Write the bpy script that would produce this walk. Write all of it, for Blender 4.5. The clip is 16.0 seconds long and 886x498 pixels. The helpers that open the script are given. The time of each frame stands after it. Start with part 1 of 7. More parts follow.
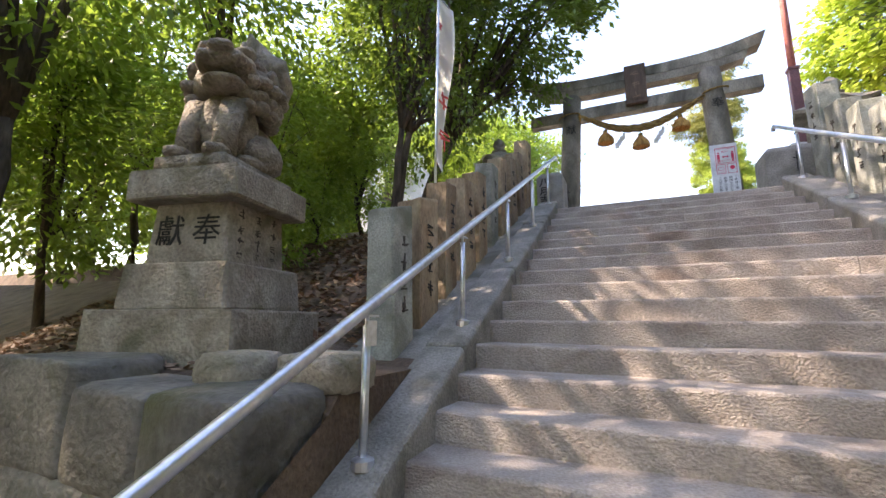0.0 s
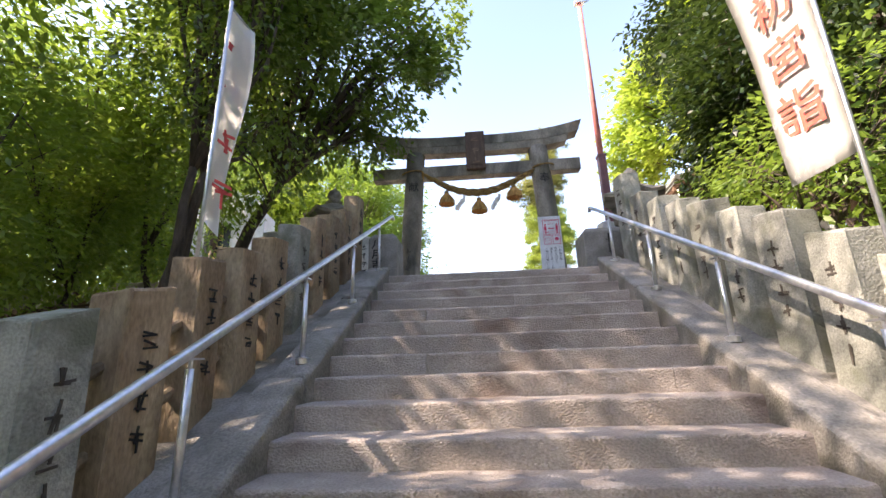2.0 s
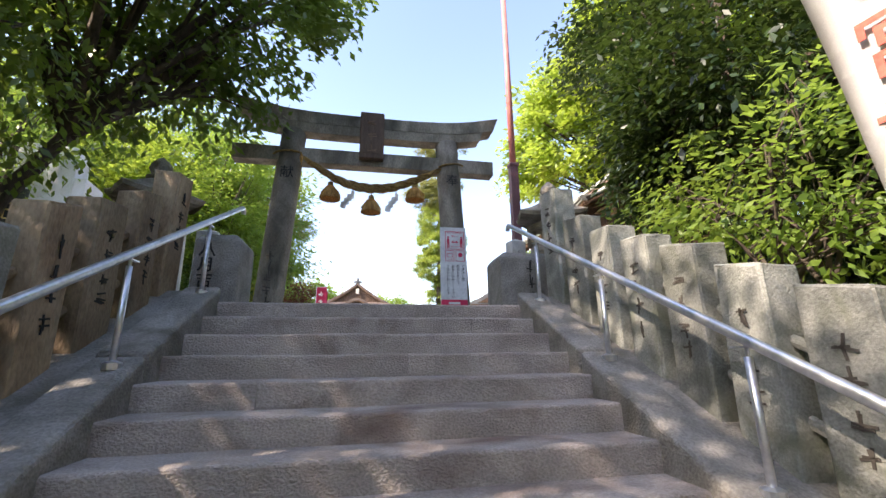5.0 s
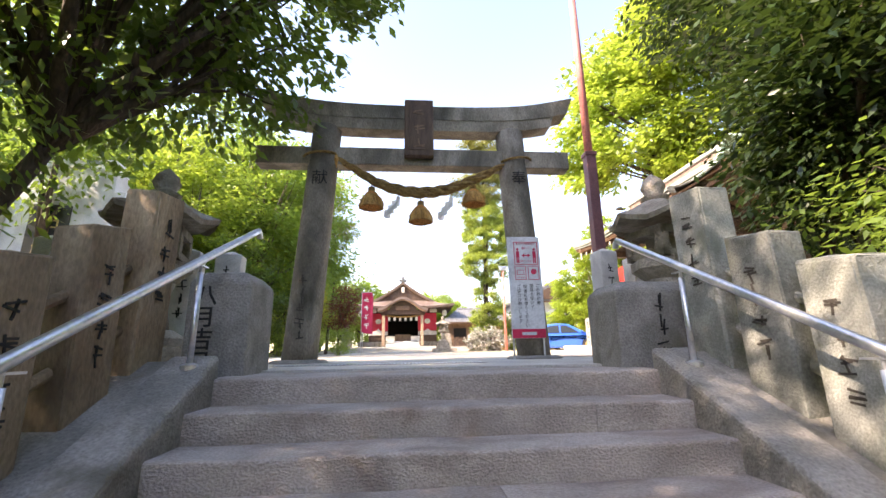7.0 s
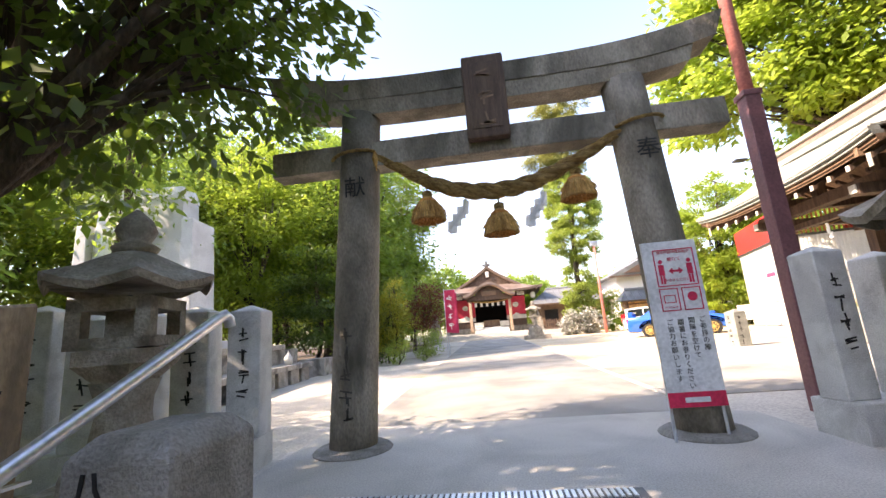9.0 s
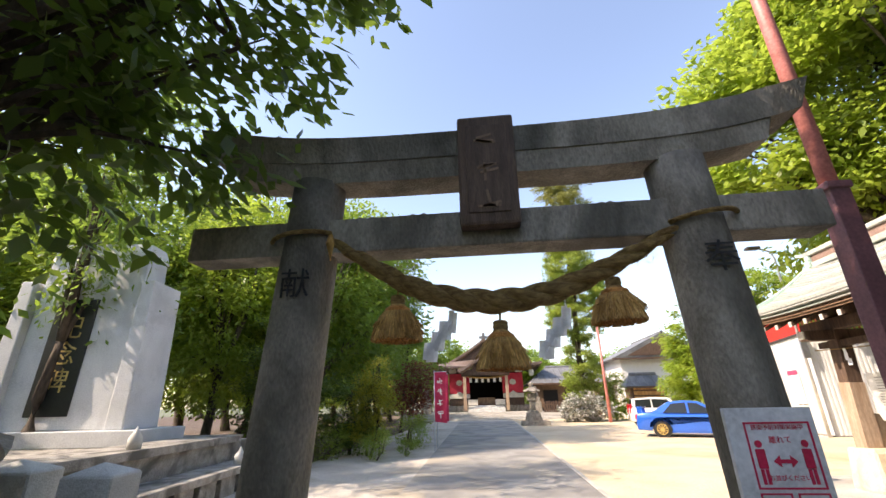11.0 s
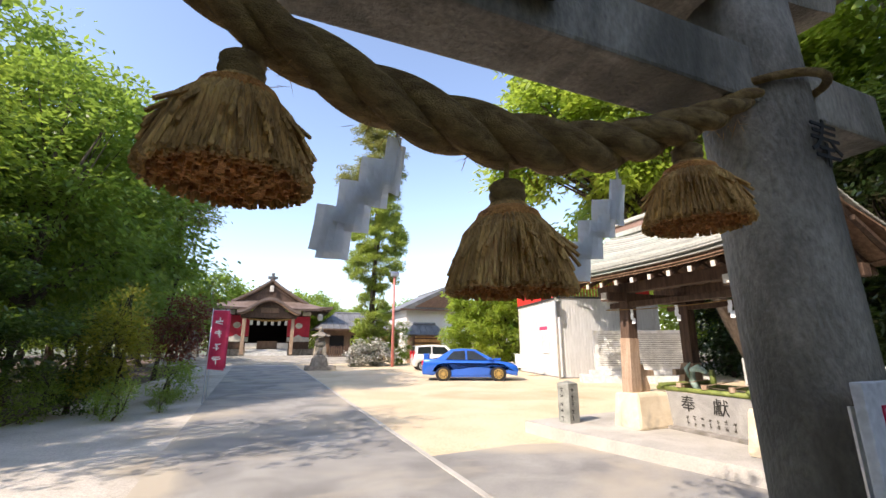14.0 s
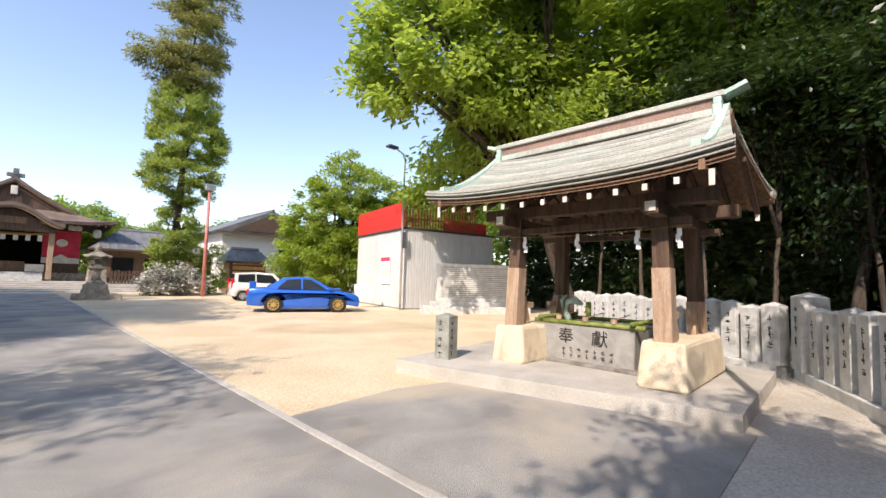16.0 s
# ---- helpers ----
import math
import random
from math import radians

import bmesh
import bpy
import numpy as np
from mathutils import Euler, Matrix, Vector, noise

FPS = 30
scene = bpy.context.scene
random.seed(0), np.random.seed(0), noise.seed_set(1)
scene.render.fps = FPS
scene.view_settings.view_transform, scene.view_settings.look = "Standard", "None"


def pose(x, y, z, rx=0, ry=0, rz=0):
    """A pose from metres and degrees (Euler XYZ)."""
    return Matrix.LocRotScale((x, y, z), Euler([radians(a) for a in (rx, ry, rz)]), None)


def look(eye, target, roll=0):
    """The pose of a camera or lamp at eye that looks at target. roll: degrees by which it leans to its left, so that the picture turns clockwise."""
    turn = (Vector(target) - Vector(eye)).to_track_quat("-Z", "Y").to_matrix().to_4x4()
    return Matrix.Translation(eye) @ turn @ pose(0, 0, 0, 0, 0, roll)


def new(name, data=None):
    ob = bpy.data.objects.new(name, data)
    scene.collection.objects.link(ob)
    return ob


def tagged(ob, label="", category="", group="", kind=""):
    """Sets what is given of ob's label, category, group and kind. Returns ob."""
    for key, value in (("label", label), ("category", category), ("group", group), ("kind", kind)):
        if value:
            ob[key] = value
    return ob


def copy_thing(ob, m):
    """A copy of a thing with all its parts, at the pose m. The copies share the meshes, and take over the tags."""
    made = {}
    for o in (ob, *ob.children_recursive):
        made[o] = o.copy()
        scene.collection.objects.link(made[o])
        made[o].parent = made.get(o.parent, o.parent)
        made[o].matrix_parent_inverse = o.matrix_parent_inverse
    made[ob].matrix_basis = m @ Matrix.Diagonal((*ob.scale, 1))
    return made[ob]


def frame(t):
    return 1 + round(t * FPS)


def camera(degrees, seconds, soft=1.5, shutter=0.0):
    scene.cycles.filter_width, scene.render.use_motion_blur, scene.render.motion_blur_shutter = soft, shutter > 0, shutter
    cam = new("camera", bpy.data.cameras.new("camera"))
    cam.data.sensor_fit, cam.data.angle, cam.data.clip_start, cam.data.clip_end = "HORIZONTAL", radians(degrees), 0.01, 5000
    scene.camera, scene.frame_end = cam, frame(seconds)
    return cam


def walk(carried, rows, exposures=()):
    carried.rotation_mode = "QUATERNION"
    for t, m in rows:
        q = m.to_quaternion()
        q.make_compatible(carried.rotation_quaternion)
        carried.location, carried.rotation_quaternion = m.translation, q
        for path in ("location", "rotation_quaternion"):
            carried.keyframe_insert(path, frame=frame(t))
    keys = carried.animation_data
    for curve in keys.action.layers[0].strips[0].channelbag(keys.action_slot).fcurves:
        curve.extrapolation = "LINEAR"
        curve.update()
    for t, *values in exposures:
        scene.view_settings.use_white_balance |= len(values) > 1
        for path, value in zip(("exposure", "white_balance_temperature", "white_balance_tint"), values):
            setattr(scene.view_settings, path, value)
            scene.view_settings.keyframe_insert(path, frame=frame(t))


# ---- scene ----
cam = camera(93.5, 16.0, soft=1.5)
PATH = [
    (0, (-0.425, -6.154, -1.492), (-1.238, -4.358, -1.157), 0.2),
    (0.5, (-0.467, -5.951, -1.416), (-1.321, -4.223, -0.882), -1.0),
    (1, (-0.37, -5.805, -1.283), (-1.186, -4.046, -0.793), -1.1),
    (1.5, (-0.322, -5.588, -1.151), (-0.902, -3.748, -0.622), -1.0),
    (2, (-0.242, -5.336, -0.998), (-0.386, -3.411, -0.475), -1.8),
    (2.5, (-0.079, -5.11, -0.915), (0.437, -3.241, -0.423), 0.2),
    (3, (-0.065, -4.899, -0.845), (1.038, -3.303, -0.36), 2.3),
    (3.5, (-0.041, -4.676, -0.742), (1.135, -3.129, -0.272), 1.3),
    (4, (-0.062, -4.429, -0.583), (0.797, -2.694, -0.081), 0.7),
    (4.5, (-0.132, -4.212, -0.472), (0.516, -2.391, 0.042), 0.2),
    (5, (-0.174, -3.954, -0.389), (0.201, -2.054, 0.107), -0.7),
    (5.2, (-0.192, -3.884, -0.319), (0.041, -1.959, 0.172), -0.2),
    (7.3, (-0.255, -2.624, 0.22), (-0.11, -0.686, 0.691), -1.4),
    (7.5, (-0.237, -2.498, 0.247), (-0.138, -0.557, 0.719), -2.1),
    (8, (-0.192, -2.09, 0.49), (-0.196, -0.131, 0.895), -3.7),
    (10.3, (-0.231, -0.583, 1.332), (-0.611, 1.34, 1.729), -3.8),
    (10.5, (-0.211, -0.491, 1.388), (-0.511, 1.424, 1.881), -4.0),
    (11, (-0.159, -0.302, 1.571), (-0.35, 1.565, 2.265), -1.2),
    (11.5, (-0.183, -0.108, 1.593), (-0.285, 1.789, 2.217), -0.1),
    (12, (-0.214, 0.083, 1.636), (-0.214, 2.052, 1.988), -0.6),
    (12.5, (-0.206, 0.34, 1.562), (-0.132, 2.333, 1.702), -0.1),
    (13, (-0.285, 0.646, 1.563), (-0.06, 2.63, 1.675), 0.6),
    (13.5, (-0.494, 0.97, 1.614), (0.023, 2.883, 1.881), 0.1),
    (14, (-0.604, 1.33, 1.623), (0.135, 3.133, 2.074), 0.0),
    (14.5, (-0.596, 1.789, 1.661), (0.306, 3.495, 2.187), -0.5),
    (15, (-0.57, 2.337, 1.664), (0.566, 3.925, 2.097), -2.2),
    (15.5, (-0.429, 2.807, 1.571), (0.986, 4.198, 1.821), 0.4),
    (16, (-0.396, 3.256, 1.518), (1.035, 4.645, 1.667), 1.6),
]
walk(cam, [(t, look(eye, target, roll)) for t, eye, target, roll in PATH],
     [(0.0, 2.6, 7700, 22), (2.0, 2.3, 7600, 22), (3.5, 1.8, 7000, 20), (5.0, 2.0, 7300, 20), (8.0, 2.55, 8000, 24), (10.5, 1.72, 7700, 20), (12.5, 1.44, 7300, 18), (14.0, 1.32, 7000, 18), (16.0, 1.07, 6900, 18)])

# ---- daylight ----
SUN_AZ = math.atan2(0.94, 0.34)          # the way the light travels over the ground, from +y towards +x
SUN_EL = radians(41)
world = bpy.data.worlds.new("sky")
scene.world = world
world.use_nodes = True
wn = world.node_tree.nodes
sky = wn.new("ShaderNodeTexSky")
sky.sky_type = "NISHITA"
sky.sun_disc = False
sky.sun_elevation = SUN_EL
sky.sun_rotation = SUN_AZ + math.pi
sky.air_density, sky.dust_density, sky.ozone_density = 1.0, 0.8, 1.3
wn["Background"].inputs[1].default_value = 0.15
world.node_tree.links.new(sky.outputs[0], wn["Background"].inputs[0])
sun_data = bpy.data.lights.new("sun", "SUN")
sun_data.energy, sun_data.angle, sun_data.color = 2.75, radians(0.6), (1.0, 0.93, 0.82)
sun = new("sun", sun_data)
away = Vector((math.sin(SUN_AZ) * math.cos(SUN_EL), math.cos(SUN_AZ) * math.cos(SUN_EL), -math.sin(SUN_EL)))
sun.matrix_world = look((-20, -10, 30), Vector((-20, -10, 30)) + away)


# ---- materials ----
def surface(name, colours, rough=0.8, scale=6.0, grain=60.0, bump=0.25, metal=0.0, stain=None, stain_at=(0.55, 0.7), per="", stretch=(1, 1, 1), world_space=False):
    """Two colours mixed by a broad noise, darkened and lit by a fine grain, with a stain colour in patches and a bump."""
    m = bpy.data.materials.new(name)
    m.use_nodes = True
    n, l = m.node_tree.nodes, m.node_tree.links
    b = n["Principled BSDF"]
    b.inputs["Roughness"].default_value, b.inputs["Metallic"].default_value = rough, metal
    co = n.new("ShaderNodeNewGeometry") if world_space else n.new("ShaderNodeTexCoord")
    where = co.outputs["Position"] if world_space else co.outputs["Object"]
    mp = n.new("ShaderNodeMapping")
    mp.inputs["Scale"].default_value = stretch
    l.new(where, mp.inputs[0])
    info = n.new("ShaderNodeObjectInfo")
    if not world_space:
        add = n.new("ShaderNodeVectorMath")
        l.new(mp.outputs[0], add.inputs[0])
        sc = n.new("ShaderNodeVectorMath")
        sc.operation = "SCALE"
        sc.inputs[0].default_value = (37, 17, 11)
        l.new(info.outputs["Random"], sc.inputs["Scale"])
        l.new(sc.outputs[0], add.inputs[1])
        mp = add

    def noise_node(s, detail, dist=0.0):
        q = n.new("ShaderNodeTexNoise")
        q.inputs["Scale"].default_value, q.inputs["Detail"].default_value, q.inputs["Distortion"].default_value = s, detail, dist
        l.new(mp.outputs[0], q.inputs["Vector"])
        return q
    broad, fine = noise_node(scale, 4, 0.6), noise_node(grain, 3)
    ramp = n.new("ShaderNodeValToRGB")
    ramp.color_ramp.elements[0].position, ramp.color_ramp.elements[1].position = 0.36, 0.64
    ramp.color_ramp.elements[0].color, ramp.color_ramp.elements[1].color = (*colours[0], 1), (*colours[1], 1)
    l.new(broad.outputs["Fac"], ramp.inputs[0])
    tint = n.new("ShaderNodeMix")
    tint.data_type, tint.blend_type = "RGBA", "OVERLAY"
    tint.inputs["Factor"].default_value = 0.55
    l.new(ramp.outputs[0], tint.inputs["A"])
    l.new(fine.outputs["Fac"], tint.inputs["B"])
    out = tint.outputs["Result"]
    if stain:
        blot = noise_node(scale * 0.45, 5, 1.0)
        mask = n.new("ShaderNodeMapRange")
        mask.inputs["From Min"].default_value, mask.inputs["From Max"].default_value = stain_at
        l.new(blot.outputs["Fac"], mask.inputs[0])
        mix = n.new("ShaderNodeMix")
        mix.data_type = "RGBA"
        l.new(mask.outputs[0], mix.inputs["Factor"])
        l.new(out, mix.inputs["A"])
        mix.inputs["B"].default_value = (*stain, 1)
        out = mix.outputs["Result"]
    if per:
        hsv = n.new("ShaderNodeHueSaturation")
        rng = n.new("ShaderNodeMapRange")
        rng.inputs["To Min"].default_value, rng.inputs["To Max"].default_value = 0.72, 1.22
        src = info.outputs["Random"] if per == "object" else n.new("ShaderNodeNewGeometry").outputs["Random Per Island"]
        l.new(src, rng.inputs[0])
        l.new(rng.outputs[0], hsv.inputs["Value"])
        l.new(out, hsv.inputs["Color"])
        out = hsv.outputs[0]
    l.new(out, b.inputs["Base Color"])
    if bump:
        both = n.new("ShaderNodeMath")
        both.operation = "ADD"
        l.new(broad.outputs["Fac"], both.inputs[0])
        l.new(fine.outputs["Fac"], both.inputs[1])
        bp = n.new("ShaderNodeBump")
        bp.inputs["Strength"].default_value, bp.inputs["Distance"].default_value = bump, 0.02
        l.new(both.outputs[0], bp.inputs["Height"])
        l.new(bp.outputs[0], b.inputs["Normal"])
    return m


def foliage(name, dark, light, glow, rough=0.42, share=0.4):
    """Leaves: a gloss above, light let through from behind, every leaf a little different."""
    m = bpy.data.materials.new(name)
    m.use_nodes = True
    n, l = m.node_tree.nodes, m.node_tree.links
    b = n["Principled BSDF"]
    b.inputs["Roughness"].default_value = rough
    geo = n.new("ShaderNodeNewGeometry")
    ramp = n.new("ShaderNodeValToRGB")
    ramp.color_ramp.elements[0].color, ramp.color_ramp.elements[1].color = (*dark, 1), (*light, 1)
    l.new(geo.outputs["Random Per Island"], ramp.inputs[0])
    patch = n.new("ShaderNodeTexNoise")
    patch.inputs["Scale"].default_value = 0.9
    l.new(geo.outputs["Position"], patch.inputs["Vector"])
    hsv = n.new("ShaderNodeHueSaturation")
    rng = n.new("ShaderNodeMapRange")
    rng.inputs["From Min"].default_value, rng.inputs["From Max"].default_value = 0.3, 0.7
    rng.inputs["To Min"].default_value, rng.inputs["To Max"].default_value = 0.7, 1.35
    l.new(patch.outputs["Fac"], rng.inputs[0])
    l.new(rng.outputs[0], hsv.inputs["Value"])
    l.new(ramp.outputs[0], hsv.inputs["Color"])
    l.new(hsv.outputs[0], b.inputs["Base Color"])
    tr = n.new("ShaderNodeBsdfTranslucent")
    tr.inputs["Color"].default_value = (*glow, 1)
    mix = n.new("ShaderNodeMixShader")
    mix.inputs[0].default_value = share
    l.new(b.outputs[0], mix.inputs[1])
    l.new(tr.outputs[0], mix.inputs[2])
    l.new(mix.outputs[0], n["Material Output"].inputs[0])
    return m


def plain(name, colour, rough=0.6, metal=0.0, coat=0.0, grain=40.0, vary=0.12):
    m = surface(name, [tuple(c * (1 - vary) for c in colour), tuple(min(1, c * (1 + vary)) for c in colour)], rough, 3.0, grain, 0.05, metal)
    m.node_tree.nodes["Principled BSDF"].inputs["Coat Weight"].default_value = coat
    return m


STEP_STONE = surface("step_stone", [(0.30, 0.255, 0.225), (0.43, 0.375, 0.335)], 0.85, 3.5, 95, 0.75, stain=(0.17, 0.12, 0.10), stain_at=(0.56, 0.75), stretch=(0.8, 1, 1.1))
KERB_STONE = surface("kerb_stone", [(0.185, 0.175, 0.155), (0.30, 0.28, 0.255)], 0.85, 4.0, 70, 0.6, stain=(0.13, 0.12, 0.095))
POST_STONE = surface("post_stone", [(0.205, 0.215, 0.19), (0.34, 0.345, 0.31)], 0.85, 5.0, 80, 0.4, stain=(0.15, 0.16, 0.12), per="object")
BROWN_STONE = surface("rust_stained_stone", [(0.23, 0.16, 0.10), (0.36, 0.28, 0.19)], 0.85, 4.0, 60, 0.45, stain=(0.12, 0.09, 0.06), per="object", stretch=(1, 1, 0.45))
PALE_STONE = surface("pale_granite", [(0.50, 0.50, 0.48), (0.66, 0.66, 0.63)], 0.8, 5.0, 120, 0.25, stain=(0.33, 0.33, 0.31), stain_at=(0.6, 0.8))
TORII_STONE = surface("torii_granite", [(0.165, 0.14, 0.108), (0.32, 0.28, 0.225)], 0.85, 3.5, 60, 0.6, stain=(0.075, 0.068, 0.05), stain_at=(0.5, 0.7), stretch=(1, 1, 0.5))
OLD_STONE = surface("weathered_stone", [(0.24, 0.205, 0.165), (0.38, 0.34, 0.28)], 0.9, 5.0, 50, 0.8, stain=(0.14, 0.13, 0.085), stain_at=(0.5, 0.72))
LION_STONE = surface("lion_stone", [(0.20, 0.165, 0.13), (0.35, 0.30, 0.24)], 0.9, 6.0, 45, 1.0, stain=(0.13, 0.11, 0.07), stain_at=(0.5, 0.7))
GOLD_STONE = surface("yellow_lichen_stone", [(0.24, 0.205, 0.15), (0.38, 0.33, 0.25)], 0.9, 5.0, 45, 0.9, stain=(0.15, 0.13, 0.08), stain_at=(0.5, 0.7))
WALL_STONE = surface("retaining_stone", [(0.10, 0.095, 0.085), (0.21, 0.195, 0.17)], 0.9, 3.0, 30, 1.0, stain=(0.10, 0.105, 0.045), stain_at=(0.55, 0.75), per="object")
SAND_STONE = surface("sand_coloured_stone", [(0.66, 0.55, 0.39), (0.78, 0.67, 0.50)], 0.85, 3.0, 70, 0.5, stain=(0.42, 0.36, 0.28))
BASIN_STONE = surface("basin_granite", [(0.27, 0.265, 0.25), (0.36, 0.35, 0.33)], 0.7, 4.0, 110, 0.3)
CONCRETE = surface("concrete", [(0.40, 0.38, 0.34), (0.52, 0.49, 0.44)], 0.9, 1.3, 90, 0.25, stain=(0.34, 0.31, 0.27), stain_at=(0.55, 0.8), world_space=True)
ASPHALT = surface("worn_asphalt", [(0.225, 0.215, 0.20), (0.35, 0.335, 0.305)], 0.92, 0.9, 110, 0.45, stain=(0.46, 0.40, 0.31), stain_at=(0.50, 0.68), world_space=True)
SAND = surface("sandy_ground", [(0.58, 0.46, 0.30), (0.68, 0.56, 0.39)], 0.95, 0.5, 30, 0.3, stain=(0.44, 0.33, 0.20), stain_at=(0.56, 0.78), world_space=True)
GRIT = surface("pale_grit", [(0.44, 0.40, 0.34), (0.56, 0.51, 0.44)], 0.95, 0.8, 40, 0.4, stain=(0.36, 0.31, 0.24), world_space=True)
SOIL = surface("forest_soil", [(0.085, 0.055, 0.038), (0.15, 0.105, 0.075)], 0.95, 3.0, 40, 0.8, stain=(0.055, 0.04, 0.03), world_space=True)
FAR_GROUND = surface("far_ground", [(0.10, 0.12, 0.06), (0.16, 0.16, 0.09)], 0.95, 0.2, 5, 0.0, world_space=True)
STEEL = plain("galvanised_steel", (0.62, 0.64, 0.68), 0.34, 0.85)
DARK_STEEL = plain("dark_steel", (0.08, 0.08, 0.085), 0.5, 0.5)
INK = plain("black_ink", (0.015, 0.014, 0.013), 0.75)
FADED_INK = plain("faded_ink", (0.07, 0.06, 0.05), 0.85)
WHITE_CLOTH = surface("white_cloth", [(0.80, 0.79, 0.77), (0.86, 0.85, 0.84)], 0.8, 2.0, 200, 0.05)
PINK_PRINT = plain("faded_print", (0.88, 0.13, 0.09), 0.8)
RED_CLOTH = plain("red_print", (0.70, 0.10, 0.10), 0.8)
PINK_CLOTH = surface("crimson_cloth", [(0.60, 0.04, 0.11), (0.72, 0.07, 0.16)], 0.75, 2.0, 150, 0.05)
STRAW = surface("straw", [(0.40, 0.20, 0.05), (0.66, 0.38, 0.12)], 0.85, 12.0, 90, 0.9, stretch=(1, 1, 0.25), per="island")
STRAW_CUT = surface("cut_straw_ends", [(0.46, 0.17, 0.035), (0.68, 0.31, 0.08)], 0.9, 40.0, 160, 0.9, per="island")
ROPE = surface("straw_rope", [(0.25, 0.135, 0.038), (0.50, 0.31, 0.10)], 0.85, 14.0, 150, 1.0, stretch=(1, 3, 3))
PAPER = surface("shide_paper", [(0.82, 0.82, 0.81), (0.88, 0.88, 0.87)], 0.7, 2.0, 60, 0.05)
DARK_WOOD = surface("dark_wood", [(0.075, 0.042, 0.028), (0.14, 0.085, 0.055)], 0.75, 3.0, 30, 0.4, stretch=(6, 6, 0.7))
BROWN_WOOD = surface("brown_wood", [(0.17, 0.095, 0.055), (0.27, 0.165, 0.10)], 0.75, 3.0, 30, 0.4, stretch=(6, 6, 0.7))
PALE_WOOD = surface("pale_wood", [(0.36, 0.24, 0.16), (0.48, 0.35, 0.25)], 0.8, 3.0, 30, 0.4, stretch=(6, 6, 0.7))
RAFTER_WHITE = plain("white_rafter_end", (0.66, 0.62, 0.54), 0.7)
COPPER = surface("copper_roof", [(0.33, 0.33, 0.29), (0.43, 0.43, 0.38)], 0.55, 1.5, 30, 0.15, stain=(0.36, 0.46, 0.40), stain_at=(0.54, 0.72), per="object")
VERDIGRIS = surface("verdigris", [(0.35, 0.50, 0.43), (0.47, 0.62, 0.54)], 0.6, 5.0, 40, 0.15)
REDDISH = surface("red_brown_panel", [(0.22, 0.14, 0.11), (0.30, 0.19, 0.15)], 0.7, 3.0, 30, 0.2)
BAMBOO = surface("mossy_bamboo", [(0.13, 0.17, 0.035), (0.24, 0.28, 0.07)], 0.6, 6.0, 40, 0.3)
CLADDING = surface("white_cladding", [(0.56, 0.56, 0.55), (0.66, 0.66, 0.65)], 0.5, 0.8, 40, 0.05)
RED_SHEET = plain("red_sheet", (0.70, 0.035, 0.03), 0.5)
RUST_RED = plain("rust_red", (0.38, 0.10, 0.05), 0.7)
POLE_PINK = plain("faded_red_paint", (0.58, 0.20, 0.17), 0.5)
POLE_DARK = plain("maroon_paint", (0.16, 0.065, 0.07), 0.5)
CAR_BLUE = plain("blue_car_paint", (0.012, 0.13, 0.62), 0.28, 0.25, 1.0, vary=0.02)
CAR_WHITE = plain("white_car_paint", (0.74, 0.76, 0.76), 0.3, 0.0, 1.0, vary=0.02)
GLASS_DARK = plain("tinted_glass", (0.035, 0.045, 0.05), 0.06, 0.0, 1.0, vary=0.02)
RUBBER = plain("rubber", (0.02, 0.02, 0.02), 0.85)
GOLD_RIM = plain("gold_rim", (0.62, 0.42, 0.14), 0.35, 0.6)
SILVER_RIM = plain("silver_rim", (0.55, 0.56, 0.57), 0.35, 0.7)
LAMP_RED = plain("red_lens", (0.55, 0.02, 0.03), 0.2)
LAMP_CLEAR = plain("clear_lens", (0.7, 0.72, 0.74), 0.12)
SHRINE_RED = surface("red_curtain", [(0.55, 0.03, 0.06), (0.66, 0.05, 0.08)], 0.8, 2.0, 60, 0.1)
SHRINE_ROOF = surface("bark_brown_roof", [(0.14, 0.10, 0.08), (0.21, 0.155, 0.13)], 0.75, 1.0, 25, 0.3)
GREY_TILE = surface("grey_roof_tile", [(0.12, 0.125, 0.13), (0.20, 0.205, 0.21)], 0.6, 1.0, 20, 0.3)
PLASTER = surface("white_plaster", [(0.76, 0.75, 0.72), (0.82, 0.81, 0.79)], 0.85, 0.7, 30, 0.05)
# Near-black paint that stands in for the darkness of unlit interiors.
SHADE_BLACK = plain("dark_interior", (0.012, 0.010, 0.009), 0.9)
STRAW_ORANGE = surface("orange_bundles", [(0.45, 0.22, 0.08), (0.60, 0.34, 0.14)], 0.85, 5, 40, 0.3, per="object")
SIGN_GREY = plain("sign_board", (0.62, 0.62, 0.62), 0.45)
SIGN_RED = plain("sign_red", (0.58, 0.02, 0.07), 0.5)
PLATE_BLACK = plain("black_plate", (0.02, 0.022, 0.022), 0.35)
GILT = plain("gilt", (0.62, 0.47, 0.18), 0.45, 0.4)
MON_STONE = surface("monument_stone", [(0.56, 0.57, 0.58), (0.68, 0.69, 0.70)], 0.75, 1.2, 50, 0.2, stain=(0.45, 0.46, 0.47))
BENCH_STONE = surface("mottled_stone", [(0.27, 0.25, 0.22), (0.42, 0.39, 0.35)], 0.9, 4.0, 50, 0.6, stain=(0.14, 0.13, 0.115), stain_at=(0.48, 0.62))
BARK = surface("bark", [(0.055, 0.040, 0.030), (0.11, 0.085, 0.065)], 0.95, 8, 40, 1.0, stretch=(1, 1, 0.3))
OVERHANG_LEAF = foliage("glossy_evergreen_leaf", (0.026, 0.052, 0.014), (0.085, 0.135, 0.03), (0.30, 0.44, 0.06), 0.34, 0.36)
